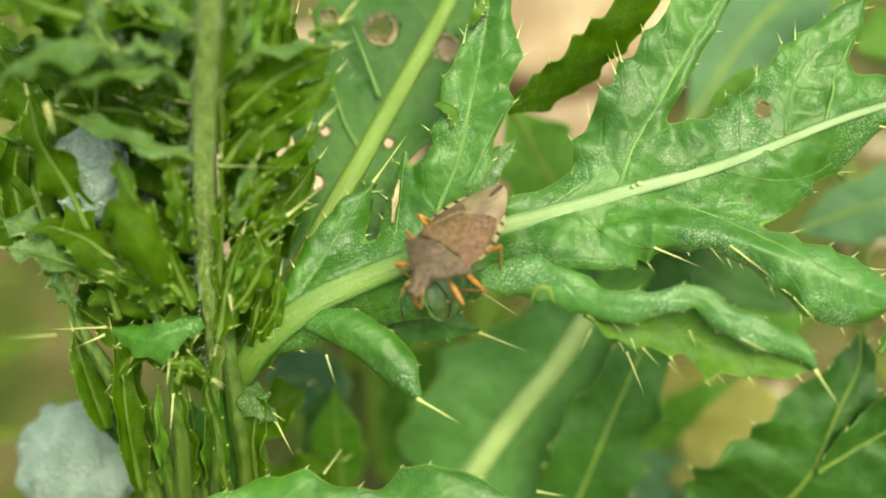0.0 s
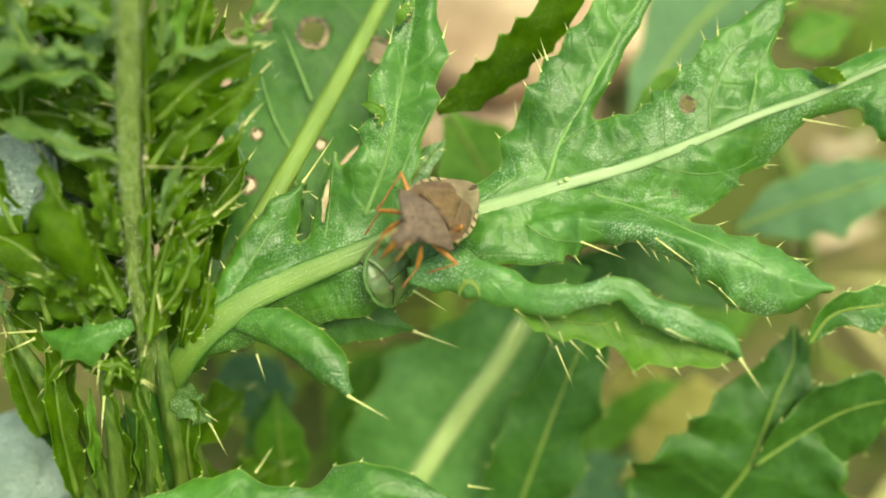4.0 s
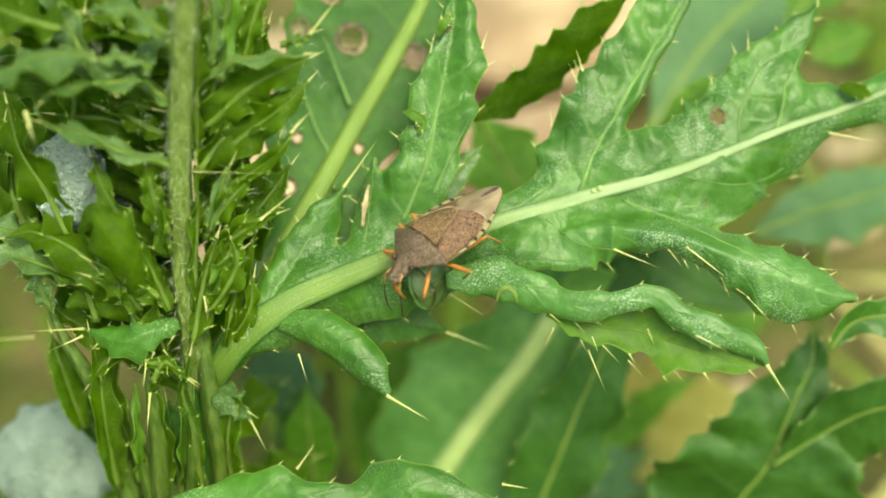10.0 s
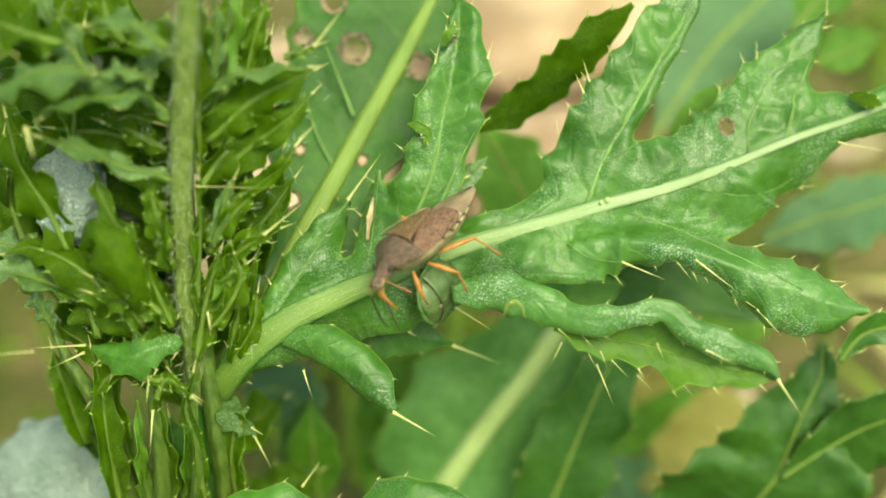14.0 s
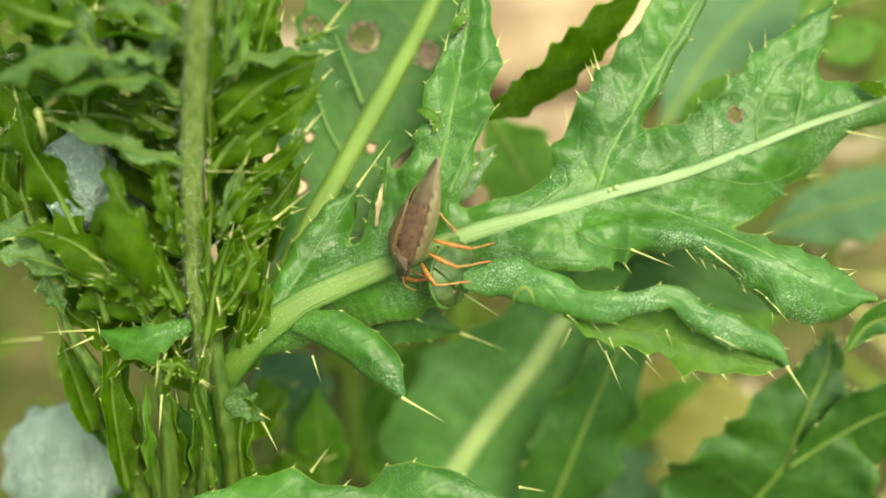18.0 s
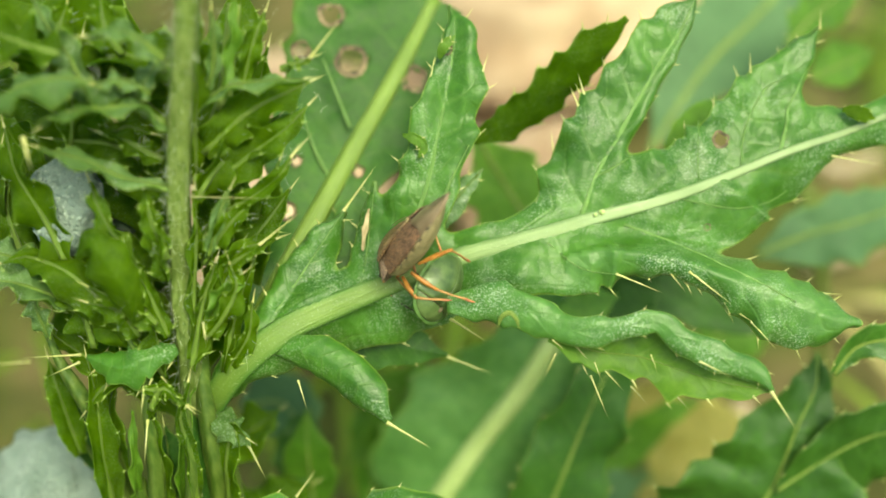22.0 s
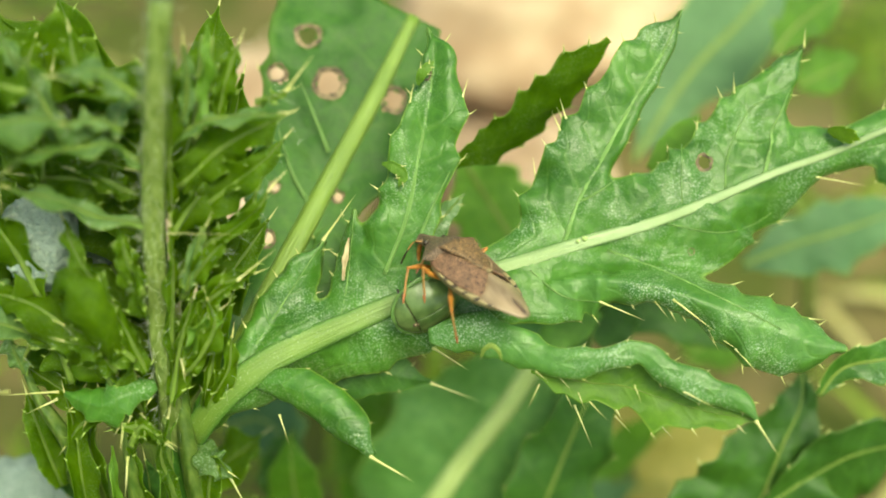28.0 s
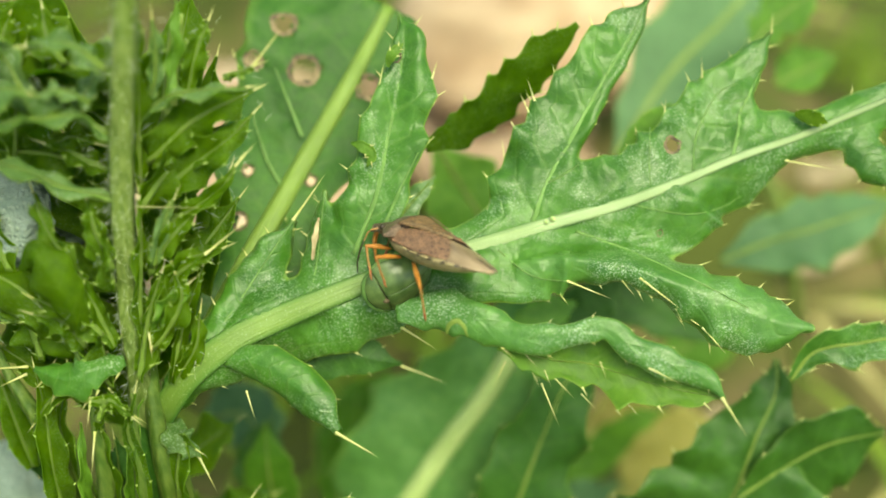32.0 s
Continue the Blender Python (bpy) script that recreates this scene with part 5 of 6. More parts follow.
# blunt curled leaf and spiny low leaf on the stem
leaf_part("leaf", thistle, YOUNG, [(-22.79, -4.44, 12), (-23.68, -1.21, 14), (-25.39, 1.28, 14.5), (-27.15, 0.46, 13)], [0.8, 1.8, 2.6, 1.6, 0.4], [0.8, 1.4, 2.0, 1.6, 0.4], "young leaf curled over at its blunt tip", la=-15, ra=-20, lroll=-50, rroll=-50,
          teeth=(0.1, 4), seed=61, spiny=0.6)
low_leaf = leaf_part("leaf", thistle, LEAF, [(-20.54, -6.60, 9), (-22.78, -7.35, 10.5), (-24.52, -8.00, 10.5), (-27.62, -7.26, 9)], [0.6, 1.3, 1.6, 1.2, 0.3], [0.6, 1.8, 2.4, 1.2, 0.3], "small toothed leaf with long straw spines", la=-10, ra=-30, lroll=-20, rroll=-40,
                     teeth=(0.25, 5), seed=62, spiny=1.0)
for a, b, r in (((-28.06, -7.13, 9), (-32.71, -7.35, 9), 0.2), ((-28.15, -7.70, 9), (-30.81, -8.90, 9), 0.2), ((-36.26, -8.71, -2), (-40.76, -9.06, -2), 0.2), ((-22.83, -9.49, 10), (-22.81, -11.62, 11), 0.22), ((-22.70, -12.10, 9.5), (-22.83, -15.61, 10), 0.22), ((-18.10, -4.49, 11), (-17.69, -6.40, 11.5), 0.15),
                ((-21.52, -8.70, 10), (-20.95, -9.36, 10), 0.15), ((-15.63, -14.80, 5.5), (-14.03, -17.61, 6), 0.22), ((-9.55, 15.08, 14), (-7.31, 17.58, 15), 0.24), ((-29.05, 8.83, 18), (-28.24, 6.34, 18.5), 0.3), ((-11.17, 7.94, 12.5), (-9.50, 9.65, 13), 0.2), ((-13.70, 1.38, 11.5), (-10.56, 3.83, 12), 0.22), ((-18.50, 4.97, 13), (-12.29, 4.79, 13), 0.08), ((-18.10, -4.49, 11), (-17.6, -6.0, 11.5), 0.1)):
    spine_part(low_leaf, a, b, r)

# leaf along the lower edge, close by
front = back_leaf(thistle, LEAF, [(-21.29, -20.93, 9), (-16.34, -20.24, 9.5), (-11.02, -20.04, 10), (-5.78, -20.49, 10), (-1.42, -19.53, 10.4), (2.93, -20.72, 10), (6.02, -21.92, 9.6)], [0.6, 1.0, 1.9, 2.3, 1.1, 1.4, 2.9, 2.4, 1.6, 0.9, 0.3], [0.6, 2.5, 3.2, 3.2, 2.6, 1.2, 0.2], None,
                  "thistle leaf with a bright wavy edge lying across below", seed=63, teeth=(0.1, 8), wave=(0.5, 5), spiny=0.6, la=-20, lroll=-40)
for a, b in (((-11.10, -17.95, 10), (-9.51, -15.76, 11)), ((4.90, -19.20, 10), (6.98, -19.32, 11))):
    spine_part(front, a, b, 0.2)


# ---- neighbouring plants ----
def neighbour(place, label, category="thistle"):
    ob = root("thistle" if category == "thistle" else "herb", place, label, category)
    return ob


def foot(k, drop=0.0):
    p = P(*k)
    p.z = 0.0
    return p


right_plant = neighbour(foot((33.92, -58.89, -45)), "dark green thistle with broad toothed leaves in shade")
part("stem", tube([within(right_plant.location), (27.77, -33.31, -20), (25.85, -24.93, -10)], [1.4, 1.3, 1.0], shift=right_plant.location), STEM, right_plant)
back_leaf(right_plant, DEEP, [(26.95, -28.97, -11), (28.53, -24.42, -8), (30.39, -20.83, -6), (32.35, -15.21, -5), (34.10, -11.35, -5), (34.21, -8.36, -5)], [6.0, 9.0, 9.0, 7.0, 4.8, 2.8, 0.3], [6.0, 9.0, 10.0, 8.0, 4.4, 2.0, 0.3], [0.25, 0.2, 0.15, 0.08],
          "dark green toothed leaf in shade", seed=31, facing=(-0.1, -0.6, 0.8), teeth=(0.1, 8), wave=(0.7, 4), pucker=0.5, spiny=0.6, la=4, ra=12, rows=80, cols=14)
back_leaf(right_plant, DEEP, [(30.65, -20.98, -5.5), (34.09, -18.56, -5), (38.53, -16.02, -4.5), (43.88, -14.98, -5)], [0.5, 2.6, 3.6, 3.4, 0.5], [0.5, 4.6, 6.0, 5.0, 0.5], [0.15, 0.13, 0.08], "green leaf darkened like the shaded one beside it", seed=32, facing=(0.2, -0.45, 0.9), teeth=(0.08, 5), spiny=0.4)
back_leaf(right_plant, BACK, [(8.80, -29.28, -14), (11.02, -22.43, -11), (13.23, -16.08, -9), (15.49, -10.60, -8), (18.07, -6.40, -9)], [1.5, 4.0, 4.4, 3.6, 2.4, 0.3], [1.5, 4.0, 4.5, 4.0, 3.2, 0.3], [0.2, 0.18, 0.12, 0.06],
          "dark green toothed leaf in shade", seed=33, facing=(0.0, -0.5, 0.85), teeth=(0.1, 6), wave=(0.6, 3), spiny=0.5)
back_leaf(right_plant, LEAF, [(33.51, -9.65, 1), (35.30, -7.15, 2), (39.14, -6.43, 2), (44.90, -5.83, 0)], [0.4, 1.3, 1.8, 1.5, 0.3], [0.3, 1.2, 2.0, 1.5, 0.3], [0.2, 0.15, 0.1], "curled toothed leaf tip", seed=34, teeth=(0.14, 5), spiny=0.7, la=25)
back_leaf(right_plant, BACK, [(33.62, -6.71, -14), (27.42, -4.46, -14), (22.34, -3.33, -14), (16.70, -4.17, -14), (12.75, -5.59, -14)], [0.5, 2.6, 2.6, 1.8, 0.3], [0.5, 3.0, 3.5, 2.5, 0.3], None, "shaded leaf behind", seed=35, teeth=(0.1, 4), spiny=0.4)

herb_a = neighbour(foot((57.80, -6.38, -60)), "soft green herb with bloomed bluish leaves", "herb")
part("stem", tube([within(herb_a.location), (48.48, 1.53, -45), (43.21, 13.40, -40), (39.11, 24.94, -38)], [1.0, 0.9, 0.8, 0.5], shift=herb_a.location), STEM, herb_a)
back_leaf(herb_a, BLUISH, [(22.97, 11.99, -26), (29.49, 21.58, -27), (35.77, 27.73, -29), (42.59, 35.01, -32)], [0.4, 3.5, 6.0, 6.0, 3.0], [0.4, 3.0, 5.5, 5.0, 3.0], [0.3, 0.3, 0.3], "pale bluish leaf", seed=41, teeth=(0.05, 4), spiny=0)
back_leaf(herb_a, HERB, [(39.78, 19.47, -22), (42.21, 20.68, -22), (46.45, 22.50, -22)], [0.5, 2.4, 2.8, 1.6, 0.2], [0.5, 2.0, 2.4, 1.4, 0.2], [0.2, 0.15, 0.05], "small bright green oval leaf", seed=42, teeth=(0.03, 3), spiny=0)
back_leaf(herb_a, BLUISH, [(33.13, 0.66, -20), (38.49, 2.74, -20), (43.86, 4.23, -20), (51.91, 6.73, -22)], [0.6, 2.6, 3.4, 2.6, 0.6], [0.6, 3.2, 4.0, 3.0, 0.6], [0.25, 0.2, 0.1], "dull bluish green leaf", seed=43, teeth=(0.12, 5), spiny=0)
back_leaf(herb_a, HERB, [(36.05, 22.30, -18), (38.40, 25.23, -18), (43.08, 28.74, -18)], [0.5, 2.0, 2.4, 0.5], [0.5, 2.0, 2.4, 0.5], [0.2, 0.1], "small bright green leaf", seed=44, teeth=(0.2, 5), spiny=0.4)
back_leaf(herb_a, PALE_LEAF, [(3.72, 12.19, -14), (6.67, 7.53, -16), (11.47, 0.06, -18)], [0.8, 4.0, 5.5, 5.0], [0.8, 4.0, 5.5, 5.0], [0.25, 0.25, 0.25], "pale green leaf seen between lobes", seed=45, teeth=(0.08, 4), spiny=0.4)

herb_b = neighbour(foot((31.48, -33.46, -70)), "yellowish green herb close to the soil", "herb")
part("stem", tube([within(herb_b.location), (23.00, -33.41, -45), (19.98, -24.24, -35)], [0.9, 0.8, 0.5], shift=herb_b.location), STEM, herb_b)
for i, (a, b, c, w) in enumerate((((14.47, -29.41, -34), (20.50, -28.07, -34), (27.86, -27.40, -34), 3.0), ((-13.11, -25.69, -18), (-12.95, -19.32, -12), (-12.98, -14.34, -10), 2.6),
                                  ((-8.34, -27.32, -25), (-6.31, -20.56, -22), (-5.01, -13.05, -20), 2.5), ((-21.09, -15.43, -20), (-16.92, -14.84, -20), (-13.11, -18.67, -18), 3.5), ((30.79, -10.73, -35), (34.84, -8.03, -35), (40.24, -8.03, -35), 4.5),
                                  ((-1.56, -11.61, -30), (-6.10, -18.10, -30), (-10.64, -23.29, -30), 4.0))):
    back_leaf(herb_b, (HERB, BLUISH)[i in (0, 3)], [a, b, c], [w * 0.3, w, w * 0.9, 0.2], [w * 0.3, w, w * 0.9, 0.2], [0.2, 0.15, 0.05], ("yellowish green leaf", "bluish green leaf")[i in (0, 3)], seed=50 + i, teeth=(0.04, 3), spiny=0)

for i, (pts, w) in enumerate((([(22.60, -22.62, -38), (25.16, -18.35, -37), (28.02, -15.16, -36)], 3.4), ([(28.29, -29.71, -42), (31.61, -23.86, -41), (35.57, -18.09, -40)], 5.6), ([(23.00, -28.40, -33), (25.11, -26.87, -32), (27.75, -25.56, -32)], 1.6))):
    back_leaf(herb_b, YELLOWED, pts, [w * 0.5, w, w, w * 0.5], [w * 0.5, w, w, w * 0.5], None, "yellowing leaf low on the soil", seed=90 + i, teeth=(0.04, 3), spiny=0)
back_leaf(herb_b, HERB, [(17.59, -23.46, -28), (21.41, -20.60, -28), (25.02, -17.28, -27), (28.81, -15.71, -27)], [0.4, 2.2, 2.0, 1.4, 0.2], [0.4, 2.2, 1.8, 1.2, 0.2], None, "narrow bright green leaf", seed=95, teeth=(0.04, 3), spiny=0)
back_leaf(herb_b, BLUISH, [(15.11, -26.38, -24), (18.19, -24.85, -24), (21.58, -23.62, -24)], [0.6, 2.2, 2.0, 0.4], [0.6, 2.4, 2.0, 0.4], None, "bluish green leaf", seed=96, teeth=(0.04, 3), spiny=0)
back_leaf(herb_b, BACK, [(-14.71, -22.40, -14), (-14.14, -18.46, -14), (-13.00, -14.52, -14)], [1.0, 2.4, 2.2, 0.2], [1.0, 2.2, 2.0, 0.2], [0.12, 0.1, 0.05], "small upright dark green leaf", seed=97, teeth=(0.06, 3), spiny=0)


# ---- froth left by spittlebugs ----
def build_froth(at, size, seed, count):
    rnd = random.Random(seed)
    c = P(*at)
    ob = root("spittle_froth", c, "white bubbly froth clinging to the thistle stem", "froth", "froth on the thistle")
    bm = bmesh.new()
    bmesh.ops.create_icosphere(bm, subdivisions=4, radius=1.0)
    for v in bm.verts:
        n = v.co.normalized()
        v.co = TURN.to_3x3() @ Vector((n.x * size[0], n.y * size[1], n.z * size[2])) * 0.001 * (1 + 0.12 * noise.noise(n * 6.0 + Vector((0, seed, 0))) + 0.17 * noise.noise(n * 2.2 + Vector((seed, 0, 0))))
    body = [v.co.copy() for v in bm.verts]
    part("froth_body", bm, FROTH, ob)
    bm = bmesh.new()
    for _ in range(count):
        p = rnd.choice(body)
        r = rnd.uniform(0.00007, 0.0002)
        bmesh.ops.create_icosphere(bm, subdivisions=1, radius=r, matrix=Matrix.Translation(p * rnd.uniform(0.92, 0.98)))
    b = part("bubble_foam", bm, BUBBLE, ob)
    b["kind"] = "stuff"


def froth_material(name, a, b):
    """Wet froth: packed bubble domes with thin bright films."""
    m, n, l, p = node_mat(name)
    v = coords(n, l, 1000.0)
    vo = tex(n, l, "Voronoi", v, 2.3)
    big = tex(n, l, "Noise", v, 0.4, 3)
    r = ramp(n, (0.15, a), (0.5, b), (0.7, a))
    l.new(vo.outputs["Distance"], r.inputs["Fac"])
    sh = ramp(n, (0.3, (0.75, 0.8, 0.75)), (0.7, (1.15, 1.15, 1.15)))
    l.new(big.outputs["Fac"], sh.inputs["Fac"])
    l.new(mix(n, l, 1.0, r.outputs["Color"], sh.outputs["Color"], "MULTIPLY"), p.inputs["Base Color"])
    p.inputs["Roughness"].default_value = 0.22
    dome = math_node(n, l, "MULTIPLY", vo.outputs["Distance"], -1.0)
    bump(n, l, dome, 0.0007, p)
    p.inputs["Subsurface Weight"].default_value = 0.25
    p.inputs["Subsurface Radius"].default_value = (0.001, 0.001, 0.001)
    return m


FROTH = froth_material("froth_white", (0.42, 0.5, 0.46), (0.7, 0.76, 0.73))
BUBBLE = mottled("bubble_film", (0.34, 0.42, 0.34), (0.5, 0.57, 0.5), 2.0, 0.12)
build_froth((-35.75, -20.70, -7), (5.6, 5.4, 3.6), 1, 700)
build_froth((-29.17, 4.47, 9), (3.0, 3.8, 2.0), 2, 500)
build_froth((-26.69, 5.21, 4), (2.4, 3.2, 2.0), 3, 240)
build_froth((-33.76, -5.54, -8), (2.0, 1.8, 1.4), 4, 120)


# ---- the shield bug and its prey ----
BUG_BROWN = mottled("bug_brown", (0.035, 0.016, 0.008), (0.37, 0.21, 0.1), 8.0, 0.38, 0.00016, low=0.41, high=0.6, dots=(9.0, 0.17, (0.045, 0.022, 0.016)))
BUG_GREY = mottled("bug_grey_brown", (0.035, 0.021, 0.015), (0.29, 0.185, 0.128), 8.0, 0.38, 0.00016, low=0.4, high=0.62, dots=(9.0, 0.18, (0.04, 0.026, 0.02)))
BUG_RED = mottled("bug_red_brown", (0.05, 0.023, 0.017), (0.35, 0.185, 0.112), 8.5, 0.38, 0.00016, low=0.4, high=0.61, dots=(9.5, 0.17, (0.05, 0.025, 0.025)))
SEAM = mottled("bug_seam", (0.26, 0.16, 0.09), (0.4, 0.28, 0.17), 4.0, 0.4)
BUG_BELLY = mottled("bug_belly", (0.2, 0.16, 0.085), (0.33, 0.26, 0.15), 2.0, 0.5, 0.00005, dots=(3.0, 0.1, (0.16, 0.08, 0.04)))
MEMBRANE = mottled("wing_membrane", (0.22, 0.15, 0.095), (0.37, 0.265, 0.175), 0.9, 0.25, stretch=(0.4, 1, 1))
MEMBRANE_DARK = mottled("membrane_streak", (0.06, 0.035, 0.025), (0.14, 0.08, 0.05), 1.5, 0.35)
LEG = mottled("leg_orange", (0.34, 0.12, 0.022), (0.52, 0.22, 0.05), 2.2, 0.38, dots=(4.0, 0.1, (0.25, 0.07, 0.02)))
SHIN = mottled("shin_pale_orange", (0.36, 0.16, 0.05), (0.55, 0.3, 0.12), 2.2, 0.4, dots=(4.0, 0.12, (0.2, 0.07, 0.03)))
TARSUS = mottled("tarsus_rust", (0.36, 0.11, 0.05), (0.52, 0.2, 0.09), 2.0, 0.45)
DARK = mottled("dark_horn", (0.02, 0.014, 0.01), (0.06, 0.035, 0.025), 2.0, 0.3)
CREAM = mottled("cream_band", (0.3, 0.22, 0.11), (0.42, 0.33, 0.18), 2.0, 0.5)
PREY = mottled("beetle_green", (0.05, 0.09, 0.025), (0.12, 0.175, 0.06), 1.1, 0.28, 0.00004, dots=(3.2, 0.1, (0.08, 0.16, 0.05)))
PREY_RIM = leaf_material("beetle_rim", (0.14, 0.26, 0.08), (0.22, 0.36, 0.13), (0.25, 0.4, 0.16), rough=0.25, thru=0.45, veins=0.0, relief=0.00002)


def shell(x0, x1, half, lift, base, ridge=2.0, rows=20, cols=8, skew=None, inner=None):
    """A domed plate, mm: half(x) is its half width, lift(x) its height above base(x). inner(x) gives the near edge for one-sided plates."""
    bm = bmesh.new()
    grid = []
    for i in range(rows + 1):
        x = x0 + (x1 - x0) * i / rows
        h = max(half(x), 1e-3) if inner is None else half(x)
        line = []
        for j in range(cols * 2 + 1):
            q = j / cols - 1
            y = q * h if inner is None else inner(x) + (h - inner(x)) * (q + 1) / 2
            r = min(abs(y) / max(abs(h) if skew is None else skew(x), 1e-3), 1.0)
            line.append(bm.verts.new((x * 0.001, y * 0.001, (base(x) + lift(x) * (1 - r ** ridge)) * 0.001)))
        grid.append(line)
    for a, b in zip(grid, grid[1:]):
        for j in range(cols * 2):
            bm.faces.new((a[j], b[j], b[j + 1], a[j + 1]) if x1 > x0 else (a[j], a[j + 1], b[j + 1], b[j]))
    # closing skin 0.12 mm behind
    geo = bmesh.ops.extrude_face_region(bm, geom=list(bm.faces))
    for v in geo["geom"]:
        if isinstance(v, bmesh.types.BMVert):
            v.co.z -= 0.00012
    bmesh.ops.recalc_face_normals(bm, faces=list(bm.faces))
    return bm


def curve_of(*pairs):
    """Smooth function through (x, value) pairs, sorted by x."""
    ps = sorted(pairs)
    def f(x):
        if x <= ps[0][0]:
            return ps[0][1]
        for (a, va), (b, vb) in zip(ps, ps[1:]):
            if x <= b:
                t = (x - a) / (b - a)
                return va + (vb - va) * t
        return ps[-1][1]
    return f


def limb(points, radii, sides=8, count=10):
    pts = spline([Vector(p) for p in points], count)
    bm = bmesh.new()
    rings = []
    for i, c in enumerate(pts):
        t = (pts[min(i + 1, count - 1)] - pts[max(i - 1, 0)]).normalized()
        a = t.orthogonal().normalized()
        b = t.cross(a)
        r = ease(radii, i / (count - 1))
        rings.append([bm.verts.new((c + (a * math.cos(6.2832 * k / sides) + b * math.sin(6.2832 * k / sides)) * r) * 0.001) for k in range(sides)])
    for lo, hi in zip(rings, rings[1:]):
        for k in range(sides):
            bm.faces.new((lo[k], lo[(k + 1) % sides], hi[(k + 1) % sides], hi[k]))
    bm.faces.new(list(reversed(rings[0])))
    bm.faces.new(rings[-1])
    bmesh.ops.recalc_face_normals(bm, faces=list(bm.faces))
    return bm


def ball(at, size, seg=3):
    bm = bmesh.new()
    bmesh.ops.create_icosphere(bm, subdivisions=seg, radius=0.001)
    for v in bm.verts:
        v.co = Vector((v.co.x * size[0], v.co.y * size[1], v.co.z * size[2])) + Vector(at) * 0.001
    return bm


def build_bug():
    """Head towards +x, back towards +z; 11.6 mm from head to wing tip."""
    bug = tagged(new("shield_bug"), "mottled brown shield bug with orange legs feeding on prey", "bug")
    edge = curve_of((-5.0, 0.4), (-4.4, 1.05), (-3.5, 1.8), (-2.2, 2.42), (-0.6, 2.75), (0.8, 2.7), (2.2, 2.5))
    # abdomen below
    bm = bmesh.new()
    rings = []
    for i in range(24):
        x = -4.9 + 8.6 * i / 23
        h = max(edge(x) - 0.12 if x < 2.2 else 2.4 - (x - 2.2) * 0.75, 0.2)
        d = 1.35 * max(0.15, 1 - ((x - 0.2) / 5.4) ** 2)
        rings.append([bm.verts.new((x * 0.001, h * 0.001 * math.cos(a), (-d * 0.001 * math.sin(a) if math.sin(a) > 0 else -0.25 * d * 0.001 * math.sin(a)))) for a in (6.2832 * k / 24 for k in range(24))])
    for lo, hi in zip(rings, rings[1:]):
        for k in range(24):
            bm.faces.new((lo[k], hi[k], hi[(k + 1) % 24], lo[(k + 1) % 24]))
    bm.faces.new(rings[0]); bm.faces.new(list(reversed(rings[-1])))
    bmesh.ops.recalc_face_normals(bm, faces=list(bm.faces))
    part("abdomen", bm, BUG_BELLY, bug, "pale speckled underside")
    # banded rim of the abdomen, one plate a segment
    for sgn in (1, -1):
        for k in range(6):
            xa, xb = 1.2 - k * 0.98, 1.2 - (k + 1) * 0.98
            for lo, hi, mat in ((xa, xa - 0.7, CREAM), (xa - 0.7, xb, DARK)):
                bm = shell(lo, hi, lambda x, s=sgn: s * (edge(x) + 0.06), lambda x: 0.0, lambda x: 0.12, rows=3, cols=2, inner=lambda x, s=sgn: s * (edge(x) - 0.3))
                part("rim_plate", bm, mat, bug)
    wing_top = curve_of((-5.8, 0.35), (-4.0, 0.7), (-2.0, 1.15), (0.5, 1.5), (2.4, 1.5))
    for sgn in (1, -1):
        outer = curve_of((-2.6, 1.7), (-1.8, 2.1), (-0.6, 2.5), (0.8, 2.62), (2.4, 2.5))
        inner = curve_of((-2.6, 1.55), (-1.4, 0.25), (-0.8, 0.1), (2.3, 1.75))
        bm = shell(2.4, -2.6, lambda x, s=sgn: s * outer(x), lambda x: wing_top(x) - 0.15, lambda x: 0.18, ridge=2.4, inner=lambda x, s=sgn: s * min(inner(x), outer(x) - 0.02), skew=lambda x: outer(x) + 0.05)
        part("forewing", bm, BUG_RED, bug, "reddish brown leathery forewing")
    mem = curve_of((-5.9, 0.12), (-5.7, 0.5), (-5.0, 1.0), (-4.0, 1.55), (-2.6, 1.95), (-1.2, 0.9), (-0.6, 0.2))
    membrane = part("membrane", shell(-0.6, -5.85, mem, lambda x: wing_top(x) - 0.25, lambda x: 0.12, ridge=2.2, rows=26), MEMBRANE, bug, "pale bronze wing membrane")
    st = curve_of((-5.75, 0.12), (-5.3, 0.3), (-4.6, 0.28), (-3.9, 0.05))
    part("streak", shell(-3.9, -5.75, st, lambda x: wing_top(x) - 0.25, lambda x: 0.15, ridge=6), MEMBRANE_DARK, membrane, "dark streak")
    scut = curve_of((-1.35, 0.12), (-1.1, 0.45), (-0.4, 0.75), (0.8, 1.15), (2.45, 1.85))
    part("scutellum", shell(2.45, -1.35, scut, lambda x: 0.2 + 0.05 * x, lambda x: wing_top(x) + 0.0, ridge=2), BUG_BROWN, bug, "mottled brown triangular back shield")
    part("scutellum_tip", ball((-1.3, 0, 1.3), (0.16, 0.3, 0.1)), CREAM, bug, "pale tip")
    pro = curve_of((4.55, 1.0), (4.3, 1.25), (3.4, 2.3), (2.9, 2.9), (2.62, 3.02), (2.4, 2.7), (2.1, 2.0), (1.9, 1.7))
    part("pronotum", shell(4.55, 1.9, pro, lambda x: 1.2 - 0.24 * (x - 2.5) ** 2 * (1 if x > 2.5 else 0.3), lambda x: 0.52 - 0.12 * max(0, x - 2.6), ridge=1.7, rows=24, cols=14), BUG_GREY, bug, "grey-brown pronotum with pointed shoulders")
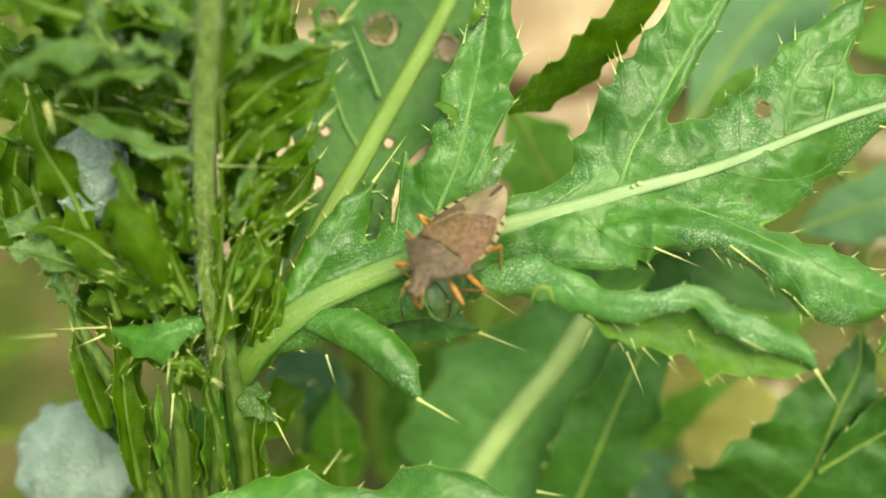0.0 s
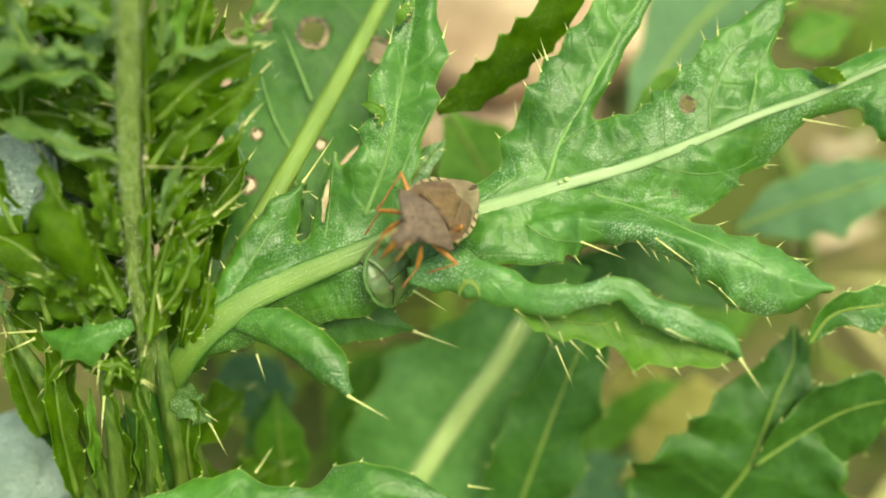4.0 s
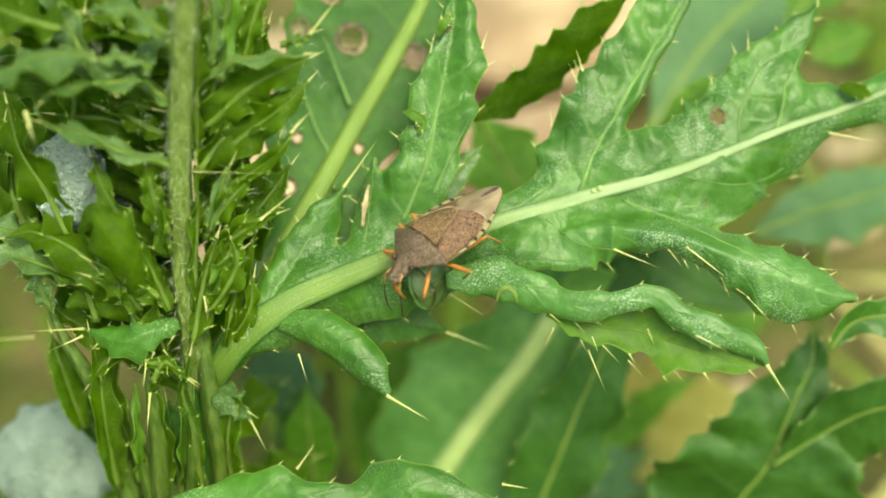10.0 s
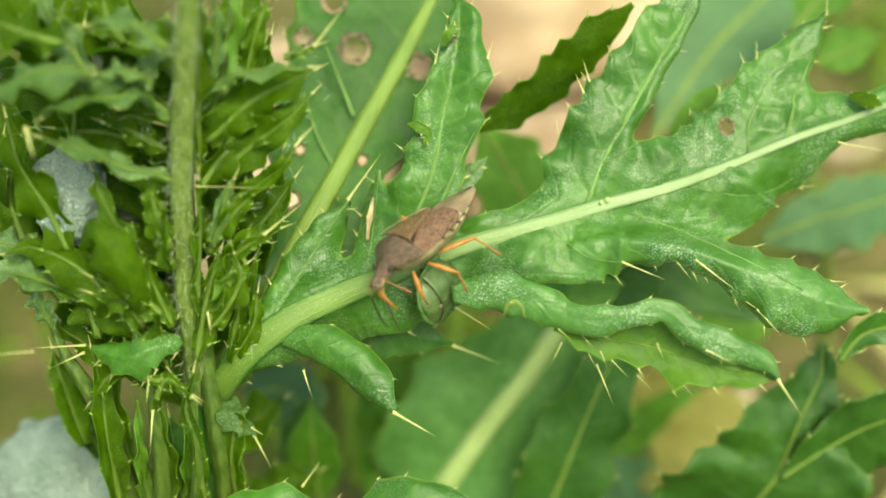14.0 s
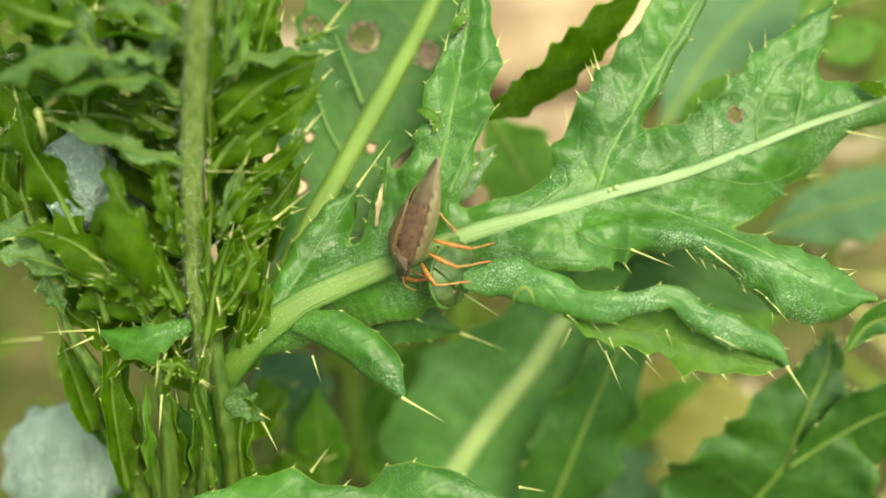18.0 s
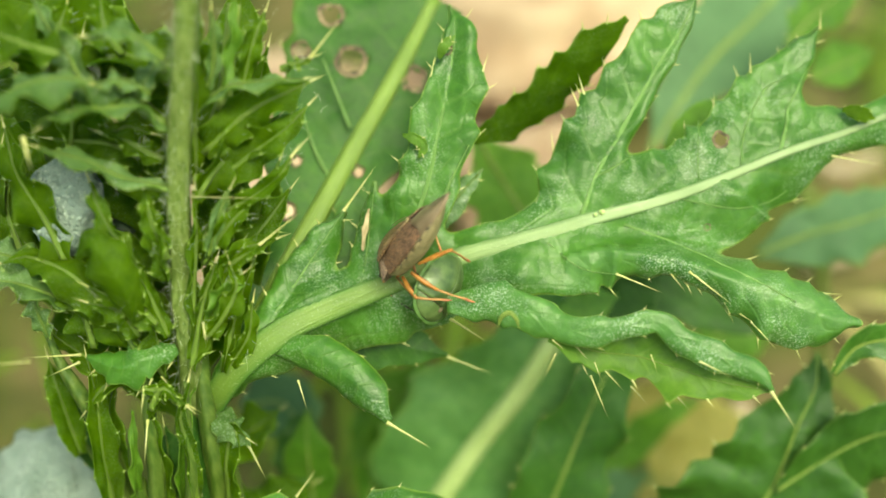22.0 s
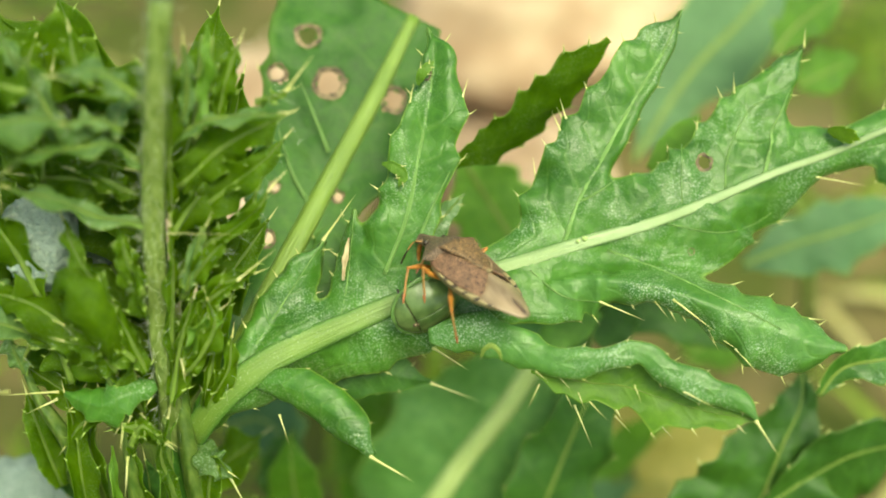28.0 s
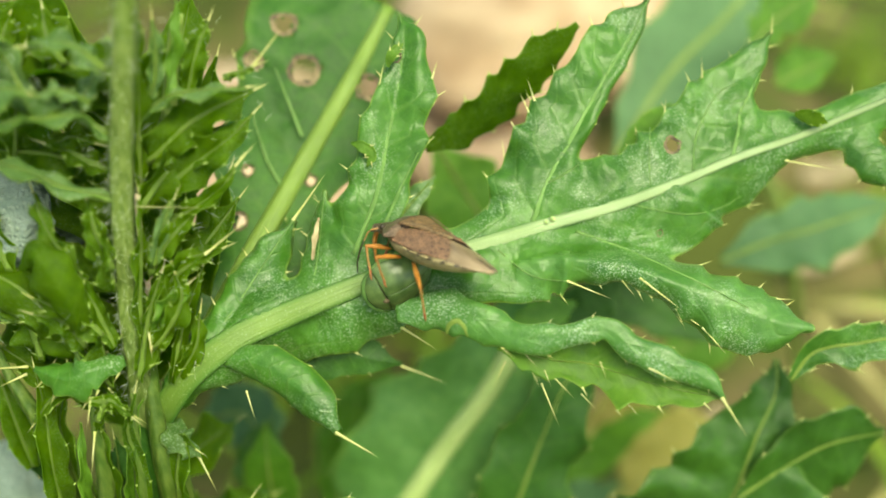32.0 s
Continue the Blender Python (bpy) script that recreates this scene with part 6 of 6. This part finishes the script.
    head = part("head", shell(6.2, 4.2, curve_of((6.2, 0.3), (6.0, 0.55), (5.3, 0.68), (4.8, 0.9), (4.2, 1.0)), lambda x: 0.55, lambda x: 0.22 - 0.42 * (x - 4.2), ridge=2.4), BUG_GREY, bug)
    part("head_base", ball((4.95, 0, -0.2), (1.0, 0.7, 0.4)), BUG_GREY, head)
    for sgn in (1, -1):
        part("eye", ball((4.6, sgn * 0.98, 0.3), (0.24, 0.22, 0.24)), DARK, head, "black eye")
        ant = part("antenna", limb([(5.3, sgn * 0.6, -0.1), (5.9, sgn * 0.85, -0.5), (6.2, sgn * 0.95, -1.4)], [0.07, 0.06]), SHIN, head)
        part("antenna_tip", limb([(6.2, sgn * 0.95, -1.4), (6.4, sgn * 1.0, -2.4), (6.5, sgn * 0.9, -3.4), (6.4, sgn * 0.75, -4.3)], [0.055, 0.065, 0.04]), DARK, head, "dark antenna end")
    part("beak", limb([(5.7, 0, -0.1), (5.9, 0, -1.2), (5.6, 0, -2.4), (5.3, 0, -3.2)], [0.22, 0.2, 0.14, 0.05]), LEG, head, "stout orange beak")
    # pale seams where the back shield meets the forewings
    for sgn in (1, -1):
        pts = [(x, sgn * (scut(x) + 0.02), wing_top(x) + 0.16) for x in (2.2, 1.4, 0.6, -0.2, -0.9, -1.25)]
        part("seam", limb(pts, [0.02, 0.03, 0.05], sides=6), SEAM, bug, "pale seam")
    # legs: each thigh and each shin with its foot turns on its own
    legs = {}
    for sgn, side in ((1, "l"), (-1, "r")):
        for key, hip, thigh, shin, foot_long in (("front", (3.2, 1.2, -1.0), 2.1, 2.0, 0.8), ("middle", (1.9, 1.5, -1.2), 2.4, 2.4, 0.85), ("hind", (0.6, 1.5, -1.2), 2.9, 3.1, 0.95)):
            leg = part("leg", limb([(0, 0, 0), (thigh * 0.5, 0, 0.06), (thigh, 0, 0)], [0.13, 0.21, 0.13]), LEG, bug, "orange leg")
            part("knee", ball((thigh, 0, 0), (0.14, 0.14, 0.14), 2), LEG, leg)
            low = part("shin", limb([(0, 0, 0), (shin * 0.5, 0, 0.05), (shin, 0, 0)], [0.11, 0.085, 0.1]), SHIN, bug, "slender orange shin")
            part("foot", limb([(shin, 0, 0), (shin + foot_long * 0.5, 0, 0.03), (shin + foot_long, 0, 0)], [0.1, 0.105, 0.05]), TARSUS, low, "rusty foot")
            legs[key, side] = (leg, low, Vector((hip[0], hip[1] * sgn, hip[2])), thigh, shin + foot_long)
    return bug, legs


bug, bug_legs = build_bug()


def build_prey():
    """Tortoise beetle, head towards +x."""
    prey = tagged(new("tortoise_beetle"), "green domed tortoise beetle caught on the leaf", "beetle")
    el = curve_of((-3.55, 0.35), (-3.2, 1.25), (-2.5, 1.95), (-1.2, 2.55), (0.2, 2.75), (1.2, 2.7), (1.55, 2.55))
    for sgn in (1, -1):
        bm = shell(1.55, -3.55, lambda x, s=sgn: s * el(x), lambda x: 1.55 * max(0.08, 1 - ((x + 0.4) / 3.6) ** 2), lambda x: 0.0, ridge=2.2, inner=lambda x, s=sgn: s * 0.02, skew=lambda x: el(x), cols=10)
        part("wing_case", bm, PREY, prey, "smooth green wing case")
    pr = curve_of((3.1, 0.35), (2.9, 1.1), (2.4, 1.85), (1.9, 2.3), (1.62, 2.4))
    part("neck_shield", shell(3.1, 1.62, pr, lambda x: 1.1 * max(0.1, 1 - ((x - 1.2) / 2.2) ** 2), lambda x: 0.0, ridge=2.0, cols=10), PREY, prey, "green neck shield")
    part("seam", shell(1.61, 1.57, lambda x: 2.3, lambda x: 1.13, lambda x: 0.0, ridge=2.1, rows=3, cols=10), DARK, prey, "black seam")
    flange = lambda x: 0.3 + 2.75 * math.sqrt(max(0.0, 1 - ((x + 0.22) / 3.62) ** 2))
    part("rim", shell(3.38, -3.82, flange, lambda x: 0.1, lambda x: -0.08, ridge=2.0, rows=30, cols=10), PREY_RIM, prey, "pale translucent rim")
    part("wound", ball((1.5, 0.5, 0.95), (0.5, 0.3, 0.16)), DRY, prey, "brown wound where it was pierced")
    part("body", ball((-0.2, 0, -0.1), (2.6, 1.9, 0.6)), DARK, prey, "black underside")
    for sgn in (1, -1):
        for x in (1.4, 0.0, -1.3):
            part("leg", limb([(x, sgn * 1.2, -0.3), (x + 0.2, sgn * 2.0, -0.7), (x + 0.1, sgn * 2.5, -1.1)], [0.16, 0.13, 0.08], sides=6, count=6), DARK, prey)
    for ob in prey.children:
        ob.data.transform(Matrix.Scale(0.86, 4))
    return prey


prey = build_prey()


def bone(start, end, lift):
    """Pose with x from start towards end and z near lift, mm in the bug's own space."""
    x = (end - start).normalized()
    y = lift.cross(x).normalized()
    m = Matrix((x, y, x.cross(y))).transposed().to_4x4()
    return Matrix.Translation(start * 0.001) @ m


def reach(hip, foot, thigh, shin, out):
    """Poses of a thigh and a shin that carry the foot to its hold, the knee bent towards out."""
    d = foot - hip
    far = min(max(d.length, abs(thigh - shin) + 0.3), (thigh + shin) * 0.985)
    x = d.normalized()
    side = (out - x * out.dot(x)).normalized()
    along = (far * far + thigh * thigh - shin * shin) / (2 * far)
    knee = hip + x * along + side * math.sqrt(max(thigh * thigh - along * along, 0.0))
    return bone(hip, knee, side), bone(knee, hip + x * far, side)


def bug_pose(place, ahead, roll):
    """Pose in the world of a thing at place (mm, leaf frame) that heads along ahead, its back rolled away from the viewer by roll degrees."""
    x = Vector(ahead).normalized()
    up = (Vector((0, 0, 1)) - x * x.z).normalized()
    up = Matrix.Rotation(radians(roll), 3, x) @ up
    y = up.cross(x)
    m = Matrix((x, y, up)).transposed().to_4x4()
    return Matrix.Translation(P(*place)) @ TURN @ m



def motions():
    # seconds, place of the body (mm), way that the head points, roll of the back
    rows = [
        (0.0, -0.99, -0.06, 10.00, -0.573, -0.654, 0.494, 29),
        (0.5, -0.67, 0.11, 10.00, -0.594, -0.654, 0.469, 29),
        (1.0, -0.43, 0.50, 10.00, -0.710, -0.638, 0.298, 35.25),
        (1.5, 0.41, 0.73, 10.00, -0.727, -0.570, 0.384, 35.25),
        (2.0, 1.03, 0.86, 10.00, -0.741, -0.590, 0.322, 31.5),
        (2.5, 1.30, 1.25, 10.00, -0.684, -0.607, 0.404, 29),
        (3.0, 2.26, 1.28, 10.00, -0.612, -0.458, 0.644, 15),
        (3.5, 3.16, 1.53, 10.00, -0.521, -0.324, 0.790, 6.25),
        (5.5, 2.13, 1.51, 10.00, -0.317, -0.485, 0.815, 2.5),
        (6.0, 1.74, 1.08, 10.00, -0.337, -0.449, 0.827, 2.5),
        (6.5, 1.56, 1.10, 10.00, -0.322, -0.436, 0.840, 0),
        (7.0, 1.39, 1.03, 10.00, -0.330, -0.447, 0.832, 0),
        (7.5, 1.32, 1.21, 10.00, -0.356, -0.464, 0.811, 2.5),
        (8.0, 1.95, 1.32, 10.00, -0.316, -0.460, 0.830, 6.25),
        (8.5, 1.34, 1.40, 10.00, -0.379, -0.506, 0.775, 10),
        (9.0, 0.80, 1.16, 10.00, -0.462, -0.545, 0.700, 15),
        (9.5, 0.87, 1.01, 10.00, -0.662, -0.527, 0.533, 29),
        (10.0, 0.59, 0.59, 10.00, -0.720, -0.577, 0.386, 41.5),
        (10.5, 0.47, 1.04, 10.00, -0.700, -0.496, 0.514, 41.5),
        (11.0, -0.33, 1.17, 10.00, -0.731, -0.531, 0.429, 47.75),
        (11.5, 0.01, 1.34, 10.00, -0.792, -0.435, 0.429, 56.5),
        (12.0, -0.10, 1.49, 10.00, -0.786, -0.427, 0.447, 60.25),
        (12.5, -0.07, 1.63, 10.00, -0.766, -0.437, 0.472, 60.25),
        (13.0, -0.57, 1.70, 10.00, -0.782, -0.472, 0.406, 61.5),
        (13.5, -1.13, 1.70, 10.00, -0.698, -0.542, 0.469, 64),
        (14.0, -1.57, 1.44, 10.00, -0.652, -0.611, 0.449, 60.25),
        (14.5, -2.65, 0.89, 10.00, -0.495, -0.745, 0.447, 60.25),
        (15.0, -3.05, 0.56, 10.00, -0.408, -0.768, 0.493, 54.4),
        (15.5, -3.16, 0.85, 10.00, -0.308, -0.754, 0.580, 56.525),
        (16.2, -3.05, 1.10, 10.00, -0.330, -0.860, 0.250, 60),
        (16.8, -2.95, 1.30, 10.00, -0.330, -0.860, -0.200, 66),
        (17.5, -2.85, 1.50, 10.00, -0.296, -0.764, -0.574, 70),
        (18.0, -2.77, 1.38, 10.00, -0.284, -0.768, -0.574, 73),
        (18.5, -2.37, 1.40, 10.00, -0.349, -0.721, -0.598, 74.8),
        (19.0, -2.29, 1.31, 10.00, -0.383, -0.643, -0.663, 74.8),
        (19.5, -2.00, 1.71, 10.00, -0.452, -0.575, -0.682, 74.8),
        (20.0, -1.92, 1.68, 10.00, -0.442, -0.600, -0.667, 74.8),
        (20.5, -2.02, 1.82, 10.00, -0.428, -0.588, -0.686, 74.8),
        (21.0, -2.08, 1.77, 10.00, -0.425, -0.612, -0.667, 74.8),
        (21.5, -1.81, 2.00, 10.00, -0.490, -0.511, -0.706, 74.8),
        (22.0, -2.01, 1.89, 10.00, -0.464, -0.514, -0.722, 74.8),
        (22.5, -2.24, 1.95, 10.00, -0.442, -0.519, -0.732, 74.8),
        (23.0, -1.85, 1.95, 10.00, -0.493, -0.536, -0.685, 74.8),
        (23.5, -2.04, 1.98, 10.00, -0.429, -0.534, -0.729, 74.8),
        (24.0, -2.01, 1.84, 10.00, -0.440, -0.489, -0.753, 74.8),
        (24.5, -1.69, 1.55, 10.00, -0.434, -0.463, -0.773, 74.8),
        (25.2, -0.40, 1.62, 10.00, -0.540, -0.240, -0.770, 74.6),
        (25.9, 0.90, 1.72, 10.00, -0.620, 0.000, -0.760, 74.2),
        (26.5, 2.04, 1.78, 10.00, -0.660, 0.202, -0.724, 74),
        (26.7, 3.97, 1.52, 10.00, -0.669, 0.492, -0.557, 71),
        (27.0, 4.21, 1.56, 10.00, -0.666, 0.499, -0.554, 67),
        (27.5, 4.06, 1.55, 10.00, -0.625, 0.526, -0.577, 61),
        (28.0, 3.96, 1.46, 10.00, -0.644, 0.523, -0.558, 54),
        (28.5, 3.99, 1.46, 10.00, -0.634, 0.516, -0.576, 54),
        (29.0, 4.13, 1.24, 10.00, -0.657, 0.550, -0.515, 54),
        (29.5, 4.23, 1.41, 10.00, -0.658, 0.533, -0.533, 54),
        (30.0, 4.17, 1.36, 10.00, -0.671, 0.512, -0.535, 56),
        (30.5, 4.23, 1.24, 10.00, -0.714, 0.498, -0.493, 59),
        (31.0, 4.08, 1.42, 10.00, -0.718, 0.473, -0.510, 61),
        (31.5, 3.92, 1.55, 10.00, -0.722, 0.414, -0.554, 64),
        (32.0, 3.57, 1.73, 10.00, -0.771, 0.345, -0.536, 68),
    ]
    walk(bug, [(r[0], bug_pose(r[1:4], r[4:7], r[7])) for r in rows])
    # where each foot holds on, seconds and millimetres
    holds = {
        ("hind", "l"): [(0, 2.12, -2.66, 8.2), (6, 5.18, -0.33, 8.5), (12, 4.80, -0.37, 7.6), (19, 3.06, -0.41, 7.4), (24, 1.98, 0.28, 8), (27, 2.66, -3.74, 9.6), (30, 2.84, -3.85, 9.6), (32, 2.84, -3.85, 9.6)],
        ("middle", "l"): [(0, -0.89, -4.11, 9), (6, 3.09, -2.23, 9), (12, 1.38, -3.58, 9), (19, 2.93, -1.71, 8.2), (24, 2.72, -3.91, 9.2), (27, 0.38, -0.43, 9.6), (30, -0.18, -1.24, 9.2), (32, -0.18, -1.24, 9.2)],
        ("front", "l"): [(0, -1.54, -4.45, 9), (6, 0.64, -4.06, 8.6), (12, -2.01, -4.32, 9), (19, 1.40, -3.34, 8.8), (24, 0.62, -2.70, 9), (27, -1.45, -0.68, 9.6), (30, -1.32, -0.67, 9), (32, -1.32, -0.67, 9)],
        ("front", "r"): [(0, -4.38, -3.64, 8), (6, -2.18, -1.63, 8), (12, -2.82, -3.20, 8.2), (19, -1.91, -3.27, 8.4), (24, -2.04, -2.46, 8.4), (27, -0.41, 1.75, 7.5), (30, -0.42, 0.92, 7.6), (32, -0.42, 0.92, 7.6)],
        ("middle", "r"): [(0, -3.12, -1.48, 7), (6, -2.75, 0.36, 7.4), (12, -1.85, -0.45, 6.6), (19, -2.52, -1.13, 6.6), (24, -1.66, -0.63, 6.6), (27, 2.04, 1.74, 6.4), (30, 3.13, 2.22, 6.4), (32, 3.13, 2.22, 6.4)],
        ("hind", "r"): [(0, -1.59, 0.28, 7), (6, -2.14, 2.62, 7.2), (12, 0.20, 1.37, 6.4), (19, 0.28, 0.32, 7), (24, 0.24, 0.28, 7.4), (27, 4.75, 1.73, 6.4), (30, 5.73, 2.37, 7), (32, 5.73, 2.37, 7)],
    }
    bend = {"front": Vector((0.6, 1.0, 0.9)), "middle": Vector((0.1, 1.0, 0.9)), "hind": Vector((-0.3, 0.8, 1.0))}
    for (key, side), spots in holds.items():
        leg, low, hip, thigh, shin = bug_legs[key, side]
        out = bend[key].copy()
        out.y *= 1 if side == "l" else -1
        upper, lower = [], []
        for r in rows:
            k = max(i for i in range(len(spots) - 1) if spots[i][0] <= r[0])
            (ta, *a), (tb, *b) = spots[k], spots[k + 1]
            f = min((r[0] - ta) / (tb - ta), 1.0)
            f = f * f * (3 - 2 * f)
            hold = P(*(p + (q - p) * f for p, q in zip(a, b)))
            own = (bug_pose(r[1:4], r[4:7], r[7]).inverted() @ hold) * 1000
            one, two = reach(hip, own, thigh, shin, out)
            upper.append((r[0], one))
            lower.append((r[0], two))
        walk(leg, upper)
        walk(low, lower)
    rows = [
        (0.0, -2.04, -4.05, 6.30, -0.480, -0.560, 0.670, -35),
        (6.0, -0.77, -2.99, 6.30, -0.480, -0.560, 0.670, -30),
        (13.0, -0.64, -3.15, 6.30, -0.480, -0.560, 0.670, -40),
        (15.5, -0.31, -3.10, 6.30, -0.460, -0.600, 0.650, -40),
        (18.0, -0.25, -2.91, 7.00, -0.440, -0.700, 0.560, -45),
        (20.0, -0.16, -2.42, 7.20, -0.460, -0.760, 0.440, -45),
        (22.0, -0.11, -2.15, 7.20, -0.480, -0.800, 0.330, -45),
        (24.0, 0.29, -2.05, 7.20, -0.500, -0.850, 0.100, -45),
        (24.5, 0.21, -2.35, 7.20, -0.500, -0.850, 0.100, -45),
        (26.5, -0.36, -1.82, 8.00, -0.600, -0.750, 0.100, -15),
        (27.0, 0.27, -0.63, 8.60, -0.650, -0.720, 0.100, 0),
        (27.5, -0.05, -0.94, 8.00, -0.750, -0.600, 0.100, -20),
        (28.0, 0.32, -1.00, 7.40, -0.850, -0.500, 0.100, -35),
        (29.0, 0.57, -1.16, 7.20, -0.850, -0.500, 0.100, -35),
        (31.0, 0.55, -1.24, 7.20, -0.850, -0.500, 0.100, -35),
        (32.0, 0.52, -0.90, 7.00, -0.850, -0.500, 0.100, -35),
    ]
    walk(prey, [(r[0], bug_pose(r[1:4], r[4:7], r[7])) for r in rows])



motions()
